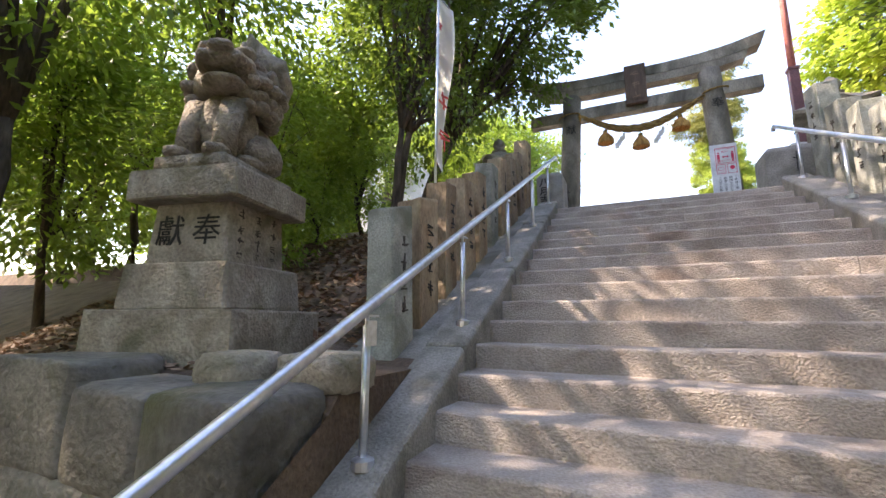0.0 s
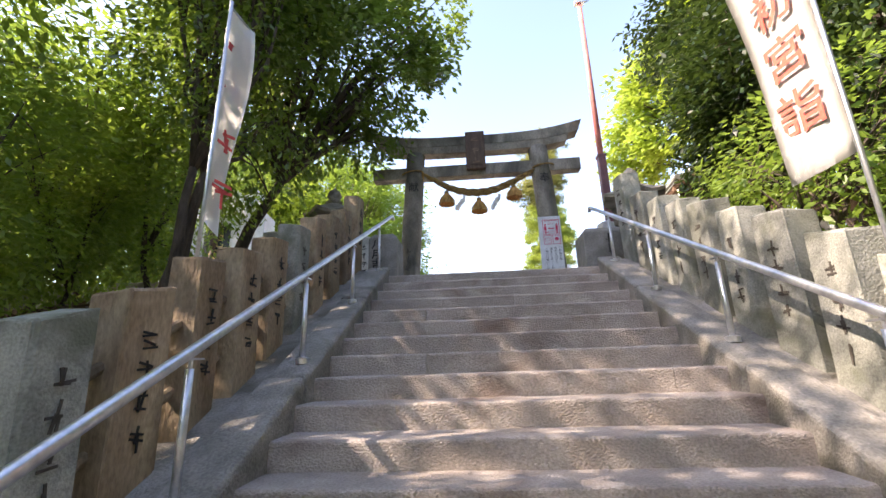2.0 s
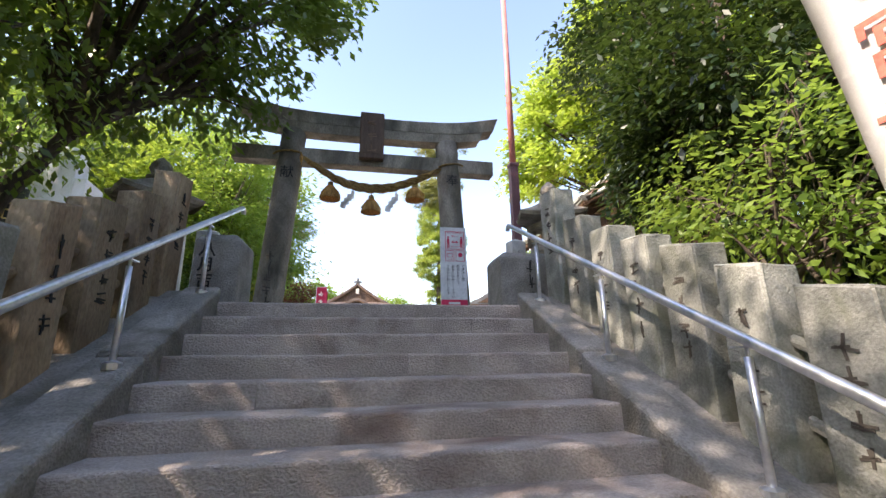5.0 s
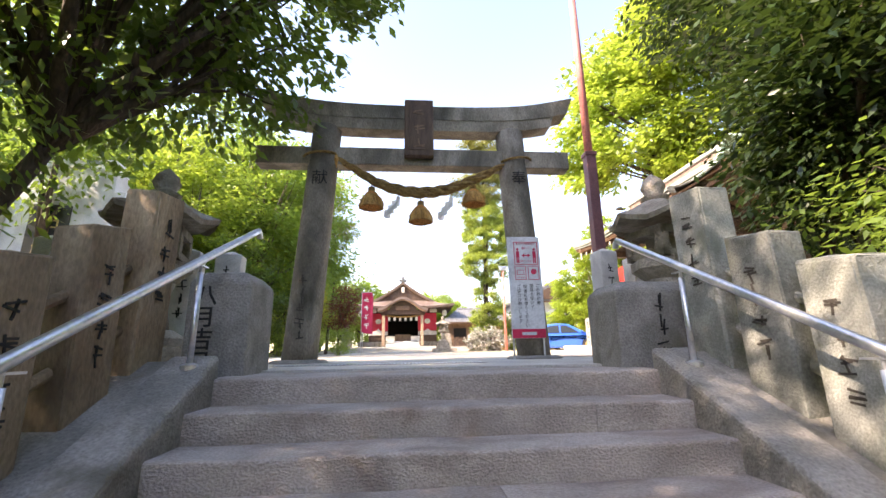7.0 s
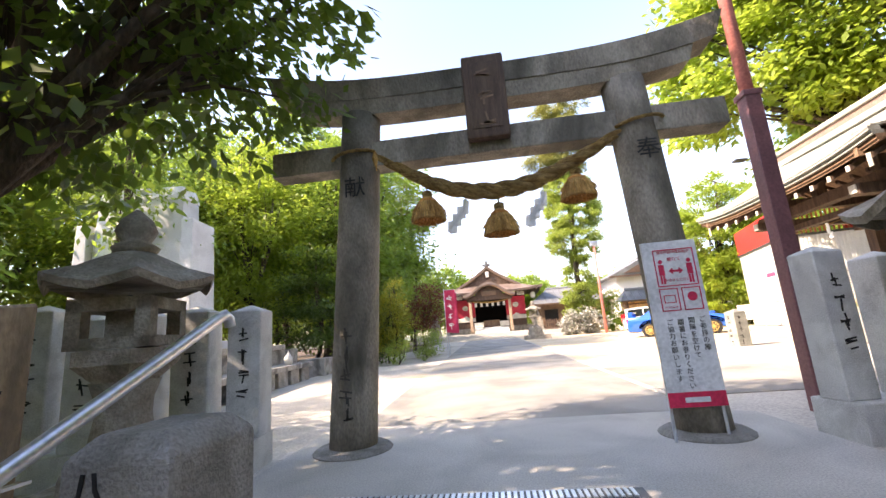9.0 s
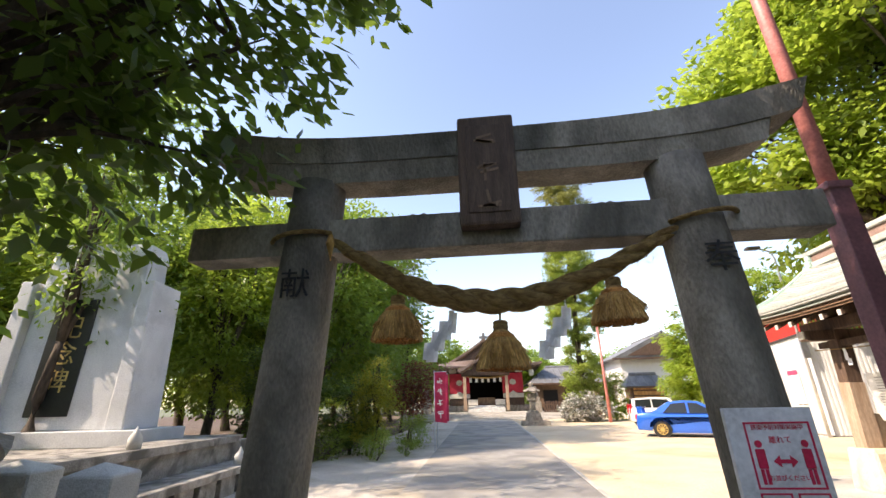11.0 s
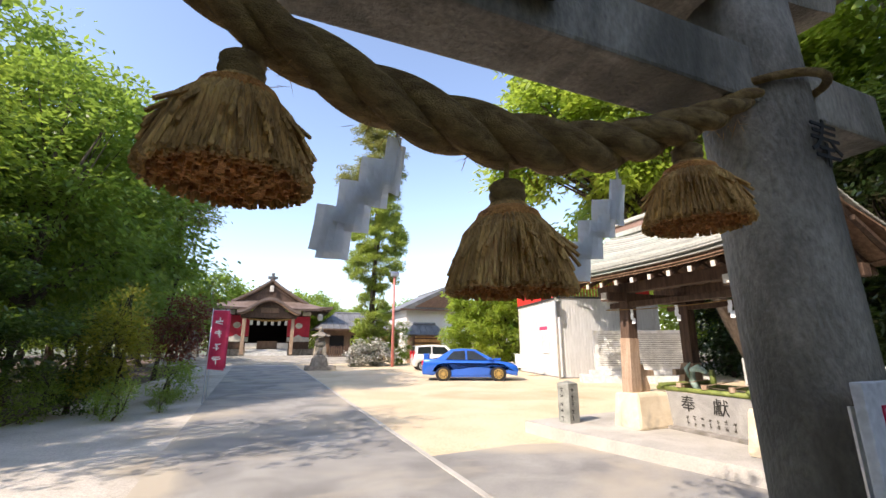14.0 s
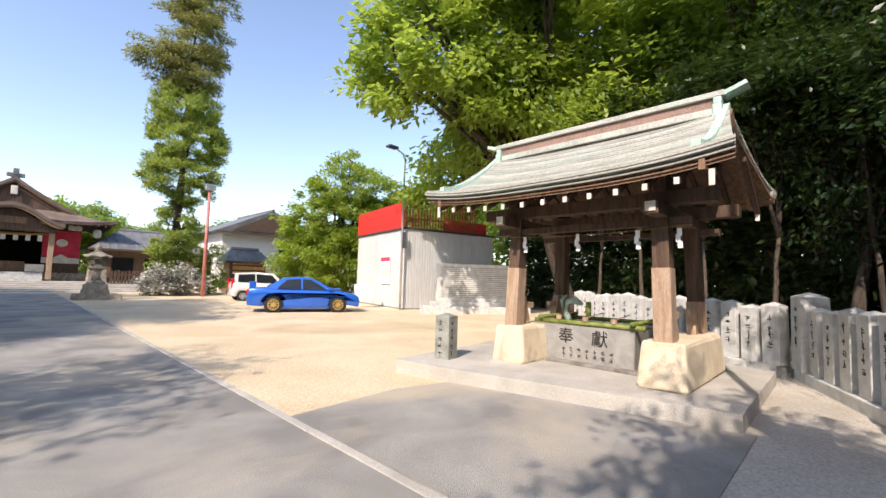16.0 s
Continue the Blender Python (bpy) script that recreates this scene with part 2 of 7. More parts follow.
DARK_LEAF = foliage("dark_leaf", (0.018, 0.042, 0.012), (0.055, 0.105, 0.022), (0.22, 0.34, 0.04), 0.35, 0.34)
MID_LEAF = foliage("mid_leaf", (0.075, 0.13, 0.024), (0.20, 0.28, 0.055), (0.42, 0.58, 0.08), 0.45, 0.45)
BRIGHT_LEAF = foliage("bright_leaf", (0.065, 0.125, 0.02), (0.17, 0.25, 0.045), (0.36, 0.52, 0.08), 0.45, 0.42)
# Darker, duller leaves: the shade of the woods is put into their colour.
SHADE_LEAF = foliage("shade_darkened_leaf", (0.010, 0.026, 0.008), (0.036, 0.068, 0.016), (0.09, 0.15, 0.025), 0.36, 0.2)
GOLD_LEAF = foliage("yellow_green_leaf", (0.12, 0.15, 0.02), (0.28, 0.28, 0.04), (0.55, 0.52, 0.07), 0.45, 0.45)
CEDAR_LEAF = foliage("cedar_leaf", (0.14, 0.20, 0.035), (0.30, 0.37, 0.085), (0.50, 0.60, 0.12), 0.65, 0.4)
CEDAR_TOP = foliage("cedar_top_leaf", (0.13, 0.14, 0.035), (0.27, 0.27, 0.095), (0.42, 0.43, 0.12), 0.65, 0.35)
SUN_LEAF = foliage("camphor_leaf", (0.11, 0.165, 0.022), (0.26, 0.34, 0.055), (0.52, 0.66, 0.09), 0.42, 0.45)
MAPLE_LEAF = foliage("red_maple_leaf", (0.08, 0.025, 0.02), (0.15, 0.05, 0.03), (0.3, 0.08, 0.04))
BLOSSOM = foliage("white_blossom", (0.06, 0.10, 0.03), (0.85, 0.80, 0.78), (0.4, 0.4, 0.3), 0.6, 0.2)
LITTER_LEAF = foliage("dead_leaf", (0.10, 0.055, 0.035), (0.27, 0.16, 0.10), (0.14, 0.07, 0.03), 0.7, 0.12)
LITTER_PALE = foliage("pale_dead_leaf", (0.22, 0.13, 0.09), (0.40, 0.27, 0.19), (0.2, 0.1, 0.05), 0.7, 0.12)


# ---- building blocks ----
def mesh_of(bm, name, mat, smooth=False):
    me = bpy.data.meshes.new(name)
    bm.normal_update()
    bm.to_mesh(me)
    bm.free()
    for mm in (mat if isinstance(mat, (list, tuple)) else [mat]):
        me.materials.append(mm)
    if smooth:
        for p in me.polygons:
            p.use_smooth = True
    return me


def part(name, bm, mat, parent=None, label="", m=None, smooth=False):
    ob = new(name, mesh_of(bm, name, mat, smooth) if isinstance(bm, bmesh.types.BMesh) else bm)
    if parent:
        ob.parent = parent
    if m:
        ob.matrix_basis = m
    return tagged(ob, label)


def thing(name, label, category, m=None, group="", kind=""):
    ob = new(name)
    ob.empty_display_size = 0.1
    if m:
        ob.matrix_basis = m
    return tagged(ob, label, category, group, kind)


def block(x0, x1, y0, y1, z0, z1, bevel=0.0, taper=0.0, rough=0.0, seed=0):
    """A stone-like block, its upper end drawn in by taper, with bevelled edges and a little unevenness."""
    bm = bmesh.new()
    bmesh.ops.create_cube(bm, size=1)
    cx, cy = (x0 + x1) / 2, (y0 + y1) / 2
    for v in bm.verts:
        k = taper if v.co.z > 0 else 0.0
        v.co = Vector((cx + v.co.x * (x1 - x0 - 2 * k), cy + v.co.y * (y1 - y0 - 2 * k), z0 if v.co.z < 0 else z1))
    if bevel:
        bmesh.ops.bevel(bm, geom=list(bm.edges), offset=bevel, segments=2, affect="EDGES", profile=0.6)
    if rough:
        r = random.Random(seed)
        for v in bm.verts:
            v.co += Vector((r.uniform(-1, 1), r.uniform(-1, 1), r.uniform(-1, 1))) * rough
    return bm


def extrude_profile(points, a, b, axis="x"):
    """A profile of (u, v) drawn from a to b along an axis: x: (u, v) are (y, z); y: (x, z); z: (x, y)."""
    bm = bmesh.new()
    put = {"x": lambda s, u, v: (s, u, v), "y": lambda s, u, v: (u, s, v), "z": lambda s, u, v: (u, v, s)}[axis]
    lo, hi = [bm.verts.new(put(a, u, v)) for u, v in points], [bm.verts.new(put(b, u, v)) for u, v in points]
    n = len(points)
    bm.faces.new(lo)
    bm.faces.new(hi[::-1])
    for i in range(n):
        bm.faces.new((lo[i], hi[i], hi[(i + 1) % n], lo[(i + 1) % n]))
    bmesh.ops.recalc_face_normals(bm, faces=list(bm.faces))
    return bm


def tube(points, radii, sides=10, bm=None, squash=1.0):
    bm = bm or bmesh.new()
    pts = [Vector(p) for p in points]
    rings = []
    for i, p in enumerate(pts):
        d = (pts[min(i + 1, len(pts) - 1)] - pts[max(i - 1, 0)]).normalized()
        a = d.orthogonal().normalized() if abs(d.z) > 0.999 else d.cross(Vector((0, 0, 1))).normalized()
        b = d.cross(a)
        r = radii[i] if isinstance(radii, (list, tuple)) else radii
        rings.append([bm.verts.new(p + a * math.cos(2 * math.pi * k / sides) * r + b * math.sin(2 * math.pi * k / sides) * r * squash) for k in range(sides)])
    for q, s in zip(rings, rings[1:]):
        for k in range(sides):
            bm.faces.new((q[k], q[(k + 1) % sides], s[(k + 1) % sides], s[k]))
    bm.faces.new(rings[0][::-1])
    bm.faces.new(rings[-1])
    return bm


def lathe(profile, sides=16, centre=(0, 0), bm=None, turn=0.0):
    """A turned (or, with few sides, faceted) body from (radius, z) pairs."""
    bm = bm or bmesh.new()
    rings = [[bm.verts.new((centre[0] + r * math.cos(2 * math.pi * k / sides + turn), centre[1] + r * math.sin(2 * math.pi * k / sides + turn), z)) for k in range(sides)] for r, z in profile]
    for q, s in zip(rings, rings[1:]):
        for k in range(sides):
            bm.faces.new((q[k], q[(k + 1) % sides], s[(k + 1) % sides], s[k]))
    bm.faces.new(rings[0][::-1])
    bm.faces.new(rings[-1])
    return bm


def join(*bms):
    out = bmesh.new()
    for b in bms:
        me = bpy.data.meshes.new("joined")
        b.to_mesh(me)
        b.free()
        out.from_mesh(me)
        bpy.data.meshes.remove(me)
    return out


def moved(bm, m):
    bmesh.ops.transform(bm, matrix=m, verts=list(bm.verts))
    return bm


def writing(name, body, size, mat, m, parent, label="", depth=0.002, line=1.0, bold=0.0):
    """Characters as a thin raised mesh: a newline after each for an upright column."""
    cu = bpy.data.curves.new(name, "FONT")
    cu.body, cu.size, cu.extrude, cu.align_x, cu.align_y, cu.space_line, cu.resolution_u, cu.offset = body, size, depth, "CENTER", "CENTER", line, 2, bold
    tmp = bpy.data.objects.new("tmp", cu)
    scene.collection.objects.link(tmp)
    bpy.context.view_layer.update()
    me = bpy.data.meshes.new_from_object(tmp.evaluated_get(bpy.context.evaluated_depsgraph_get()))
    bpy.data.objects.remove(tmp)
    bpy.data.curves.remove(cu)
    me.name = name
    me.materials.clear()
    me.materials.append(mat)
    return part(name, me, mat, parent, label, m)


def strokes(name, count, size, mat, m, parent, seed):
    """A column of unreadable carved characters: a few short bars each, in the plane x, z."""
    r = random.Random(seed)
    bm = bmesh.new()
    for i in range(count):
        cz = -i * size * 1.25
        for _ in range(4):
            w, h = (size * r.uniform(0.5, 0.8), size * 0.10) if r.random() < 0.6 else (size * 0.10, size * r.uniform(0.5, 0.8))
            ox, oz = r.uniform(-0.12, 0.12) * size, r.uniform(-0.32, 0.32) * size
            b = bmesh.ops.create_cube(bm, size=1)["verts"]
            bmesh.ops.transform(bm, matrix=Matrix.Translation((ox, 0, cz + oz)) @ pose(0, 0, 0, 0, r.uniform(-14, 14), 0) @ Matrix.Diagonal((w, 0.004, h, 1)), verts=b)
    return tagged(part(name, bm, mat, parent, "", m), kind="stuff")


def leaf_mesh(name, anchors, spreads, total, length, mat, seed, droop=0.3, width=0.42, flat=0.5, out_from=None):
    """Many small folded leaves gathered in clumps round the anchors."""
    r = np.random.RandomState(seed)
    anchors, spreads = np.array(anchors, float), np.array(spreads, float)
    pick = r.randint(0, len(anchors), total)
    at = anchors[pick] + np.clip(r.normal(0, 1, (total, 3)), -1.6, 1.6) * spreads[pick][:, None] * np.array([1, 1, 0.62])
    axis = r.normal(0, 1, (total, 3))
    if out_from is not None:
        o = at - np.array(out_from)
        axis += 1.2 * o / (np.linalg.norm(o, axis=1, keepdims=True) + 1e-6)
    axis[:, 2] = axis[:, 2] * flat - droop
    axis /= np.linalg.norm(axis, axis=1, keepdims=True)
    up = r.normal(0, 0.45, (total, 3)) + np.array([0, 0, 1.0])
    side = np.cross(axis, up)
    side /= np.linalg.norm(side, axis=1, keepdims=True) + 1e-6
    nor = np.cross(side, axis)
    ln = length * r.uniform(0.6, 1.3, (total, 1))
    v = np.empty((total, 4, 3))
    v[:, 0] = at
    v[:, 1] = at + axis * ln * 0.45 + side * ln * width / 2 - nor * ln * 0.06
    v[:, 2] = at + axis * ln - nor * ln * 0.10
    v[:, 3] = at + axis * ln * 0.45 - side * ln * width / 2 - nor * ln * 0.06
    i = np.arange(total)[:, None] * 4
    tri = np.concatenate([i + np.array([[0, 1, 2]]), i + np.array([[0, 2, 3]])], 1).reshape(-1, 3)
    me = bpy.data.meshes.new(name)
    me.vertices.add(total * 4)
    me.vertices.foreach_set("co", v.ravel())
    me.loops.add(len(tri) * 3)
    me.loops.foreach_set("vertex_index", tri.ravel().astype(np.int32))
    me.polygons.add(len(tri))
    me.polygons.foreach_set("loop_start", np.arange(0, len(tri) * 3, 3, dtype=np.int32))
    me.polygons.foreach_set("loop_total", np.full(len(tri), 3, dtype=np.int32))
    me.update(calc_edges=True)
    me.materials.append(mat)
    return me


def shell(blobs, count, seed, keep=0.55):
    """Clump centres near the outside of some ellipsoids (x, y, z, rx, ry, rz)."""
    r = random.Random(seed)
    vol = [b[3] * b[4] * b[5] for b in blobs]
    pts = []
    while len(pts) < count:
        b = r.choices(blobs, vol)[0]
        d = Vector((r.gauss(0, 1), r.gauss(0, 1), r.gauss(0, 1))).normalized() * r.uniform(keep, 1.0)
        pts.append((b[0] + d.x * b[3], b[1] + d.y * b[4], b[2] + d.z * b[5]))
    return pts
# ---- the lie of the land ----
RISE, TREAD, STEPS = 0.1405, 0.2825, 23
STAIR_L, STAIR_R = -1.30, 1.245
TOP_Y, TOP_Z = -0.345, 0.05                    # the uppermost nosing
FLOOR = 0.04                                   # the shrine's forecourt
SLOPE = RISE / TREAD
FOOT_Y = TOP_Y - (STEPS - 1) * TREAD
FOOT_Z = TOP_Z - STEPS * RISE


def nosing(y):
    return TOP_Z + (y - TOP_Y) * SLOPE


def land(x, y):
    """Height of the ground: a level forecourt, leafy banks beside the stairs, the lower ground at their foot."""
    if y >= 0.9:
        return 0.0 + FLOOR - (0.0 if abs(x) < 30 else 0.0)
    low = FOOT_Z - 0.02
    if -1.52 < x < 1.54 and y > FOOT_Y - 0.1:
        return max(low, nosing(min(y, -0.3)) - 0.45) if y < -0.05 else -0.2
    if y > (-4.80 if x < 0 else -4.62):
        bank = max(-1.75, min(0.0, nosing(y) + 0.02))
        if y > -0.2:
            bank = FLOOR * min(1, (y + 0.2) / 0.6)
        if x < -1.52:
            bank += 0.10 * noise.noise((x * 0.6, y * 0.6, 3)) * min(1.0, max(0.0, (-1.7 - x)))
            bank -= 0.10 * max(0.0, min(6.0, -3.5 - x))
        else:
            bank += 0.12 * noise.noise((x * 0.6, y * 0.6, 8)) * min(1.0, max(0.0, x - 1.9)) + 0.10 * max(0.0, min(8.0, x - 4.0))
        return bank
    if x < -1.52:
        return low if y < -4.98 else -1.75 + (low + 1.75) * (-4.80 - y) / 0.18
    return max(low, -1.75 + (y + 4.62) * 0.6)


def axis_lines(near, step, far):
    a = [round(near[0] + i * step, 4) for i in range(int((near[1] - near[0]) / step) + 1)]
    lo, hi, d = near[0], near[1], step
    left, right = [], []
    while lo > -far or hi < far:
        d *= 1.45
        lo, hi = lo - d, hi + d
        left.append(lo)
        right.append(hi)
    return left[::-1] + a + right


def build_ground():
    xs = sorted(set(axis_lines((-9.0, 9.0), 0.3, 1500) + [-1.52, -1.51, 1.53, 1.54]))
    ys = sorted(set(axis_lines((-8.0, 6.0), 0.3, 1500) + [-4.99, -4.98, -4.80, -4.62, -0.05, -0.2, 0.9, FOOT_Y - 0.1, FOOT_Y - 0.11]))
    nx = len(xs)
    verts = [(x, y, land(x, y)) for y in ys for x in xs]
    faces, mats = [], []
    for j in range(len(ys) - 1):
        for i in range(nx - 1):
            faces.append((j * nx + i, j * nx + i + 1, (j + 1) * nx + i + 1, (j + 1) * nx + i))
            x, y = (xs[i] + xs[i + 1]) / 2, (ys[j] + ys[j + 1]) / 2
            if abs(x) > 60 or abs(y) > 90:
                k = 3
            elif y > 0.9:
                k = 0 if x > 1.6 and y > 6.5 and x < 26 else (1 if -5.5 < x < 11 else 2)
            else:
                k = 2
            mats.append(k)
    me = bpy.data.meshes.new("ground")
    me.from_pydata(verts, [], faces)
    for mm in (SAND, GRIT, SOIL, FAR_GROUND):
        me.materials.append(mm)
    me.polygons.foreach_set("material_index", mats)
    me.update()
    tagged(new("ground", me), "sandy forecourt and leafy brown banks beside the stairs", "ground", kind="structure")


build_ground()


def flat_slab(name, pts, z0, z1, mat, label, category):
    ob = part(name, extrude_profile(pts, z0, z1, "z"), mat, None, label)
    return tagged(ob, label, category, kind="structure")


flat_slab("path", [(-1.72, 3.1), (-2.95, 38.0), (1.55, 38.0), (1.66, 3.1)], 0.0, FLOOR + 0.014, ASPHALT, "worn grey asphalt path that leads to the shrine", "path")
flat_slab("landing", [(-2.0, 0.26), (-2.0, 2.9), (-1.72, 3.098), (1.66, 3.098), (2.0, 2.9), (2.0, 0.26)], -0.2, FLOOR + 0.026, CONCRETE, "level concrete landing under the stone gateway", "landing")
flat_slab("apron", [(1.80, 3.95), (1.74, 7.5), (3.3, 7.65), (4.15, 7.45), (4.90, 3.95)], 0.0, FLOOR + 0.012, ASPHALT, "dark concrete apron before the water pavilion", "pavement")
edging = thing("edging", "narrow pale concrete edging along the path", "kerb", kind="structure")
for k in range(18):
    y = 3.1 + k * 1.94
    xr = 1.66 - 0.11 * (y - 3.1) / 34.9
    part("edge_stone", block(xr + 0.004, xr + 0.09, y, y + 1.93, -0.05, FLOOR + 0.022, 0.008), CONCRETE, edging)

# drain grating across the top
drain = thing("drain_grating", "dark steel drain grating let into the landing", "drain")
part("frame", block(-1.45, 0.48, 1.08, 1.22, FLOOR - 0.03, FLOOR + 0.028), DARK_STEEL, drain)
bar = block(-0.010, 0.010, 1.095, 1.205, FLOOR + 0.028, FLOOR + 0.036)
bar_me = mesh_of(bar, "bar", STEEL)
for k in range(55):
    part("bar", bar_me, STEEL, drain, "", pose(-1.42 + k * 0.034, 0, 0))

# ---- the stairs ----
stairs = thing("stairs", "long flight of worn grey granite steps", "stairs", kind="structure")
for k in range(STEPS):
    r = random.Random(k)
    y, z = TOP_Y - k * TREAD, TOP_Z - k * RISE
    cuts = [STAIR_L - 0.06] + sorted(r.uniform(-0.9, 1.0) for _ in range(1 if r.random() < 0.45 else 0)) + [STAIR_R + 0.06]
    for a, b in zip(cuts, cuts[1:]):
        bm = block(a + 0.002, b - 0.002, y, y + TREAD + 0.10 + (0.26 if k == 0 else 0), z - RISE - 0.03, z)
        edge = [e for e in bm.edges if all(abs(v.co.y - y) < 1e-4 and abs(v.co.z - z) < 1e-4 for v in e.verts)]
        bmesh.ops.bevel(bm, geom=edge, offset=0.018, segments=3, affect="EDGES", profile=0.5)
        cut = [f for f in bm.faces]
        longs = [e for e in bm.edges if abs(e.verts[0].co.x - e.verts[1].co.x) > 0.5]
        bmesh.ops.subdivide_edges(bm, edges=longs, cuts=24, use_grid_fill=True)
        for v in bm.verts:
            v.co.z += 0.006 * noise.noise((v.co.x * 2.2, k * 3.1, v.co.y * 4)) + 0.003 * noise.noise((v.co.x * 9, k * 3.1, 2))
            if v.co.y < y + 0.03:
                v.co.y += 0.008 * noise.noise((v.co.x * 3.3, k * 1.7, v.co.z * 9))
        part("step", bm, STEP_STONE, stairs)

# sloped kerbs, of several stones each
for side, x0, x1, name in ((-1, STAIR_L - 0.27, STAIR_L, "kerb_left"), (1, STAIR_R, STAIR_R + 0.27, "kerb_right")):
    kerb = thing(name, "sloping granite kerb beside the steps", "kerb", kind="structure")
    ys = [-0.28, -1.35, -2.75, -3.9, -5.2, -6.62]
    for a, b in zip(ys, ys[1:]):
        top = 0.09
        lift = 0.012 * random.Random(int(a * 10)).uniform(-1, 1)
        pts = [(a, nosing(a) + top + lift), (a, nosing(a) - 0.5), (b + 0.006, nosing(b) - 0.5), (b + 0.006, nosing(b) + top + lift)]
        bm = extrude_profile(pts, x0, x1)
        bmesh.ops.bevel(bm, geom=list(bm.edges), offset=0.03, segments=3, affect="EDGES", profile=0.5)
        part("kerb_stone", bm, KERB_STONE, kerb)
    # the lower strip on which the posts stand
    pts = [(0.4, 0.04), (0.4, -0.5), (-4.2, nosing(-4.2) - 0.6), (-4.2, nosing(-4.2) + 0.05), (-0.25, nosing(-0.25) + 0.05)]
    sx = (x0 - 0.52, x0 - 0.004) if side < 0 else (x1 + 0.004, x1 + 0.52)
    part("post_footing", extrude_profile(pts, *sx), KERB_STONE, kerb)


# ---- handrails ----
RAIL_SLOPE = 0.497


def handrail(x, y_low, y_high, a, posts, label):
    rail = thing("handrail", label, "handrail")
    ys = [y_low + (y_high - y_low) * i / 12 for i in range(13)]
    line = [(x, y, a + RAIL_SLOPE * y) for y in ys]
    line += [(x, y_high + 0.05, a + RAIL_SLOPE * y_high + 0.022), (x, y_high + 0.08, a + RAIL_SLOPE * y_high + 0.005), (x, y_high + 0.09, a + RAIL_SLOPE * y_high - 0.03)]
    part("rail_bar", tube(line, 0.024, 12), STEEL, rail, "", None, True)
    for y in posts:
        post = part("post", tube([(x, y, nosing(y) - 0.02), (x, y, a + RAIL_SLOPE * y - 0.07)], 0.017, 10), STEEL, rail, "", None, True)
        part("bracket", join(tube([(x, y, a + RAIL_SLOPE * y - 0.075), (x, y, a + RAIL_SLOPE * y - 0.02)], 0.009, 8), block(x - 0.012, x + 0.012, y - 0.07, y + 0.07, a + RAIL_SLOPE * y - 0.035, a + RAIL_SLOPE * y - 0.027)), STEEL, post)
        part("base_flange", lathe([(0.045, nosing(y) + 0.07), (0.045, nosing(y) + 0.105), (0.02, nosing(y) + 0.115)], 12, (x, y)), STEEL, post)
    y = posts[0]
    part("label_plate", block(x + 0.018, x + 0.026, y - 0.035, y + 0.035, a + RAIL_SLOPE * y - 0.15, a + RAIL_SLOPE * y - 0.05, 0.003), RAFTER_WHITE, rail, "small white plate with dark marks")
    return rail


handrail(-1.41, -6.3, 0.38, 0.90, (-4.72, -3.67, -2.56, -1.47, -0.40), "galvanised pipe handrail on slim posts beside rusty stone fence")
handrail(1.39, -6.0, 0.17, 0.885, (-4.55, -3.5, -2.46, -1.46, -0.47), "galvanised pipe handrail on slim posts beside grey stone fence")


# ---- stone fence posts beside the stairs ----
def fence_post(x, y, z0, z1, w, d, mat, seed, face, letters=4):
    r = random.Random(seed)
    bm = block(-w / 2, w / 2, -d / 2, d / 2, z0 - 0.35, z1, 0.0, r.uniform(0.0, 0.012))
    tops = [v for v in bm.verts if v.co.z > z1 - 0.01]
    for v in tops:
        v.co.z += 0.045 * (1 if v.co.y > 0 else -0.4) * (1 if r.random() < 0.8 else 0.3)
    bmesh.ops.bevel(bm, geom=list(bm.edges), offset=0.014, segments=2, affect="EDGES", profile=0.5)
    bmesh.ops.subdivide_edges(bm, edges=list(bm.edges), cuts=1, use_grid_fill=True)
    for v in bm.verts:
        v.co += Vector((r.uniform(-1, 1), r.uniform(-1, 1), r.uniform(-1, 1))) * 0.004
    ob = part("fence_post", bm, mat, None, "", pose(x, y, 0, r.uniform(-1.2, 1.2), r.uniform(-1.2, 1.2), r.uniform(-4, 4)))
    brown = mat is BROWN_STONE
    tagged(ob, "rust-stained square granite post with carved writing" if brown else "grey square granite post with carved writing", "fence post", "fence posts beside the stairs")
    turn = pose(face * (w / 2 + 0.002), 0, z1 - 0.22, 0, 0, 90)
    strokes("carved_writing", letters, 0.105, FADED_INK if not brown else INK, turn, ob, seed)
    return ob


left_y = [-3.94, -3.54, -3.12, -2.73, -2.33, -1.93, -1.53, -1.12, -0.66, -0.25]
for i, y in enumerate(left_y):
    z1 = 1.155 + 0.5 * y + random.Random(i).uniform(-0.04, 0.03) + (0.12 if i == 9 else 0)
    fence_post(-1.81, y, nosing(y) - 0.1, z1, 0.20, 0.27 if i else 0.25, BROWN_STONE if i % 5 else POST_STONE, 50 + i, 1)
right_y = [-3.88, -3.44, -3.05, -2.64, -2.25, -1.88, -1.50, -1.13, -0.72, -0.30]
for i, y in enumerate(right_y):
    z1 = 1.17 + 0.51 * y + random.Random(90 + i).uniform(-0.04, 0.03) + (0.2 if i == 9 else 0)
    fence_post(1.735 if i else 1.77, y, nosing(y) - 0.1, z1, 0.22 if i else 0.30, 0.29, POST_STONE, 80 + i, -1)
for x, ys in ((-1.81, left_y), (1.735, right_y)):
    for k in (0.62, 0.28):
        bar_ob = part("fence_bar", tube([(x, ys[0], nosing(ys[0]) + k), (x, ys[-1], nosing(ys[-1]) + k)], 0.028, 8), BROWN_STONE if x < 0 else POST_STONE, None)
        tagged(bar_ob, "stone bar let through the fence posts beside the stairs", "fence bar")


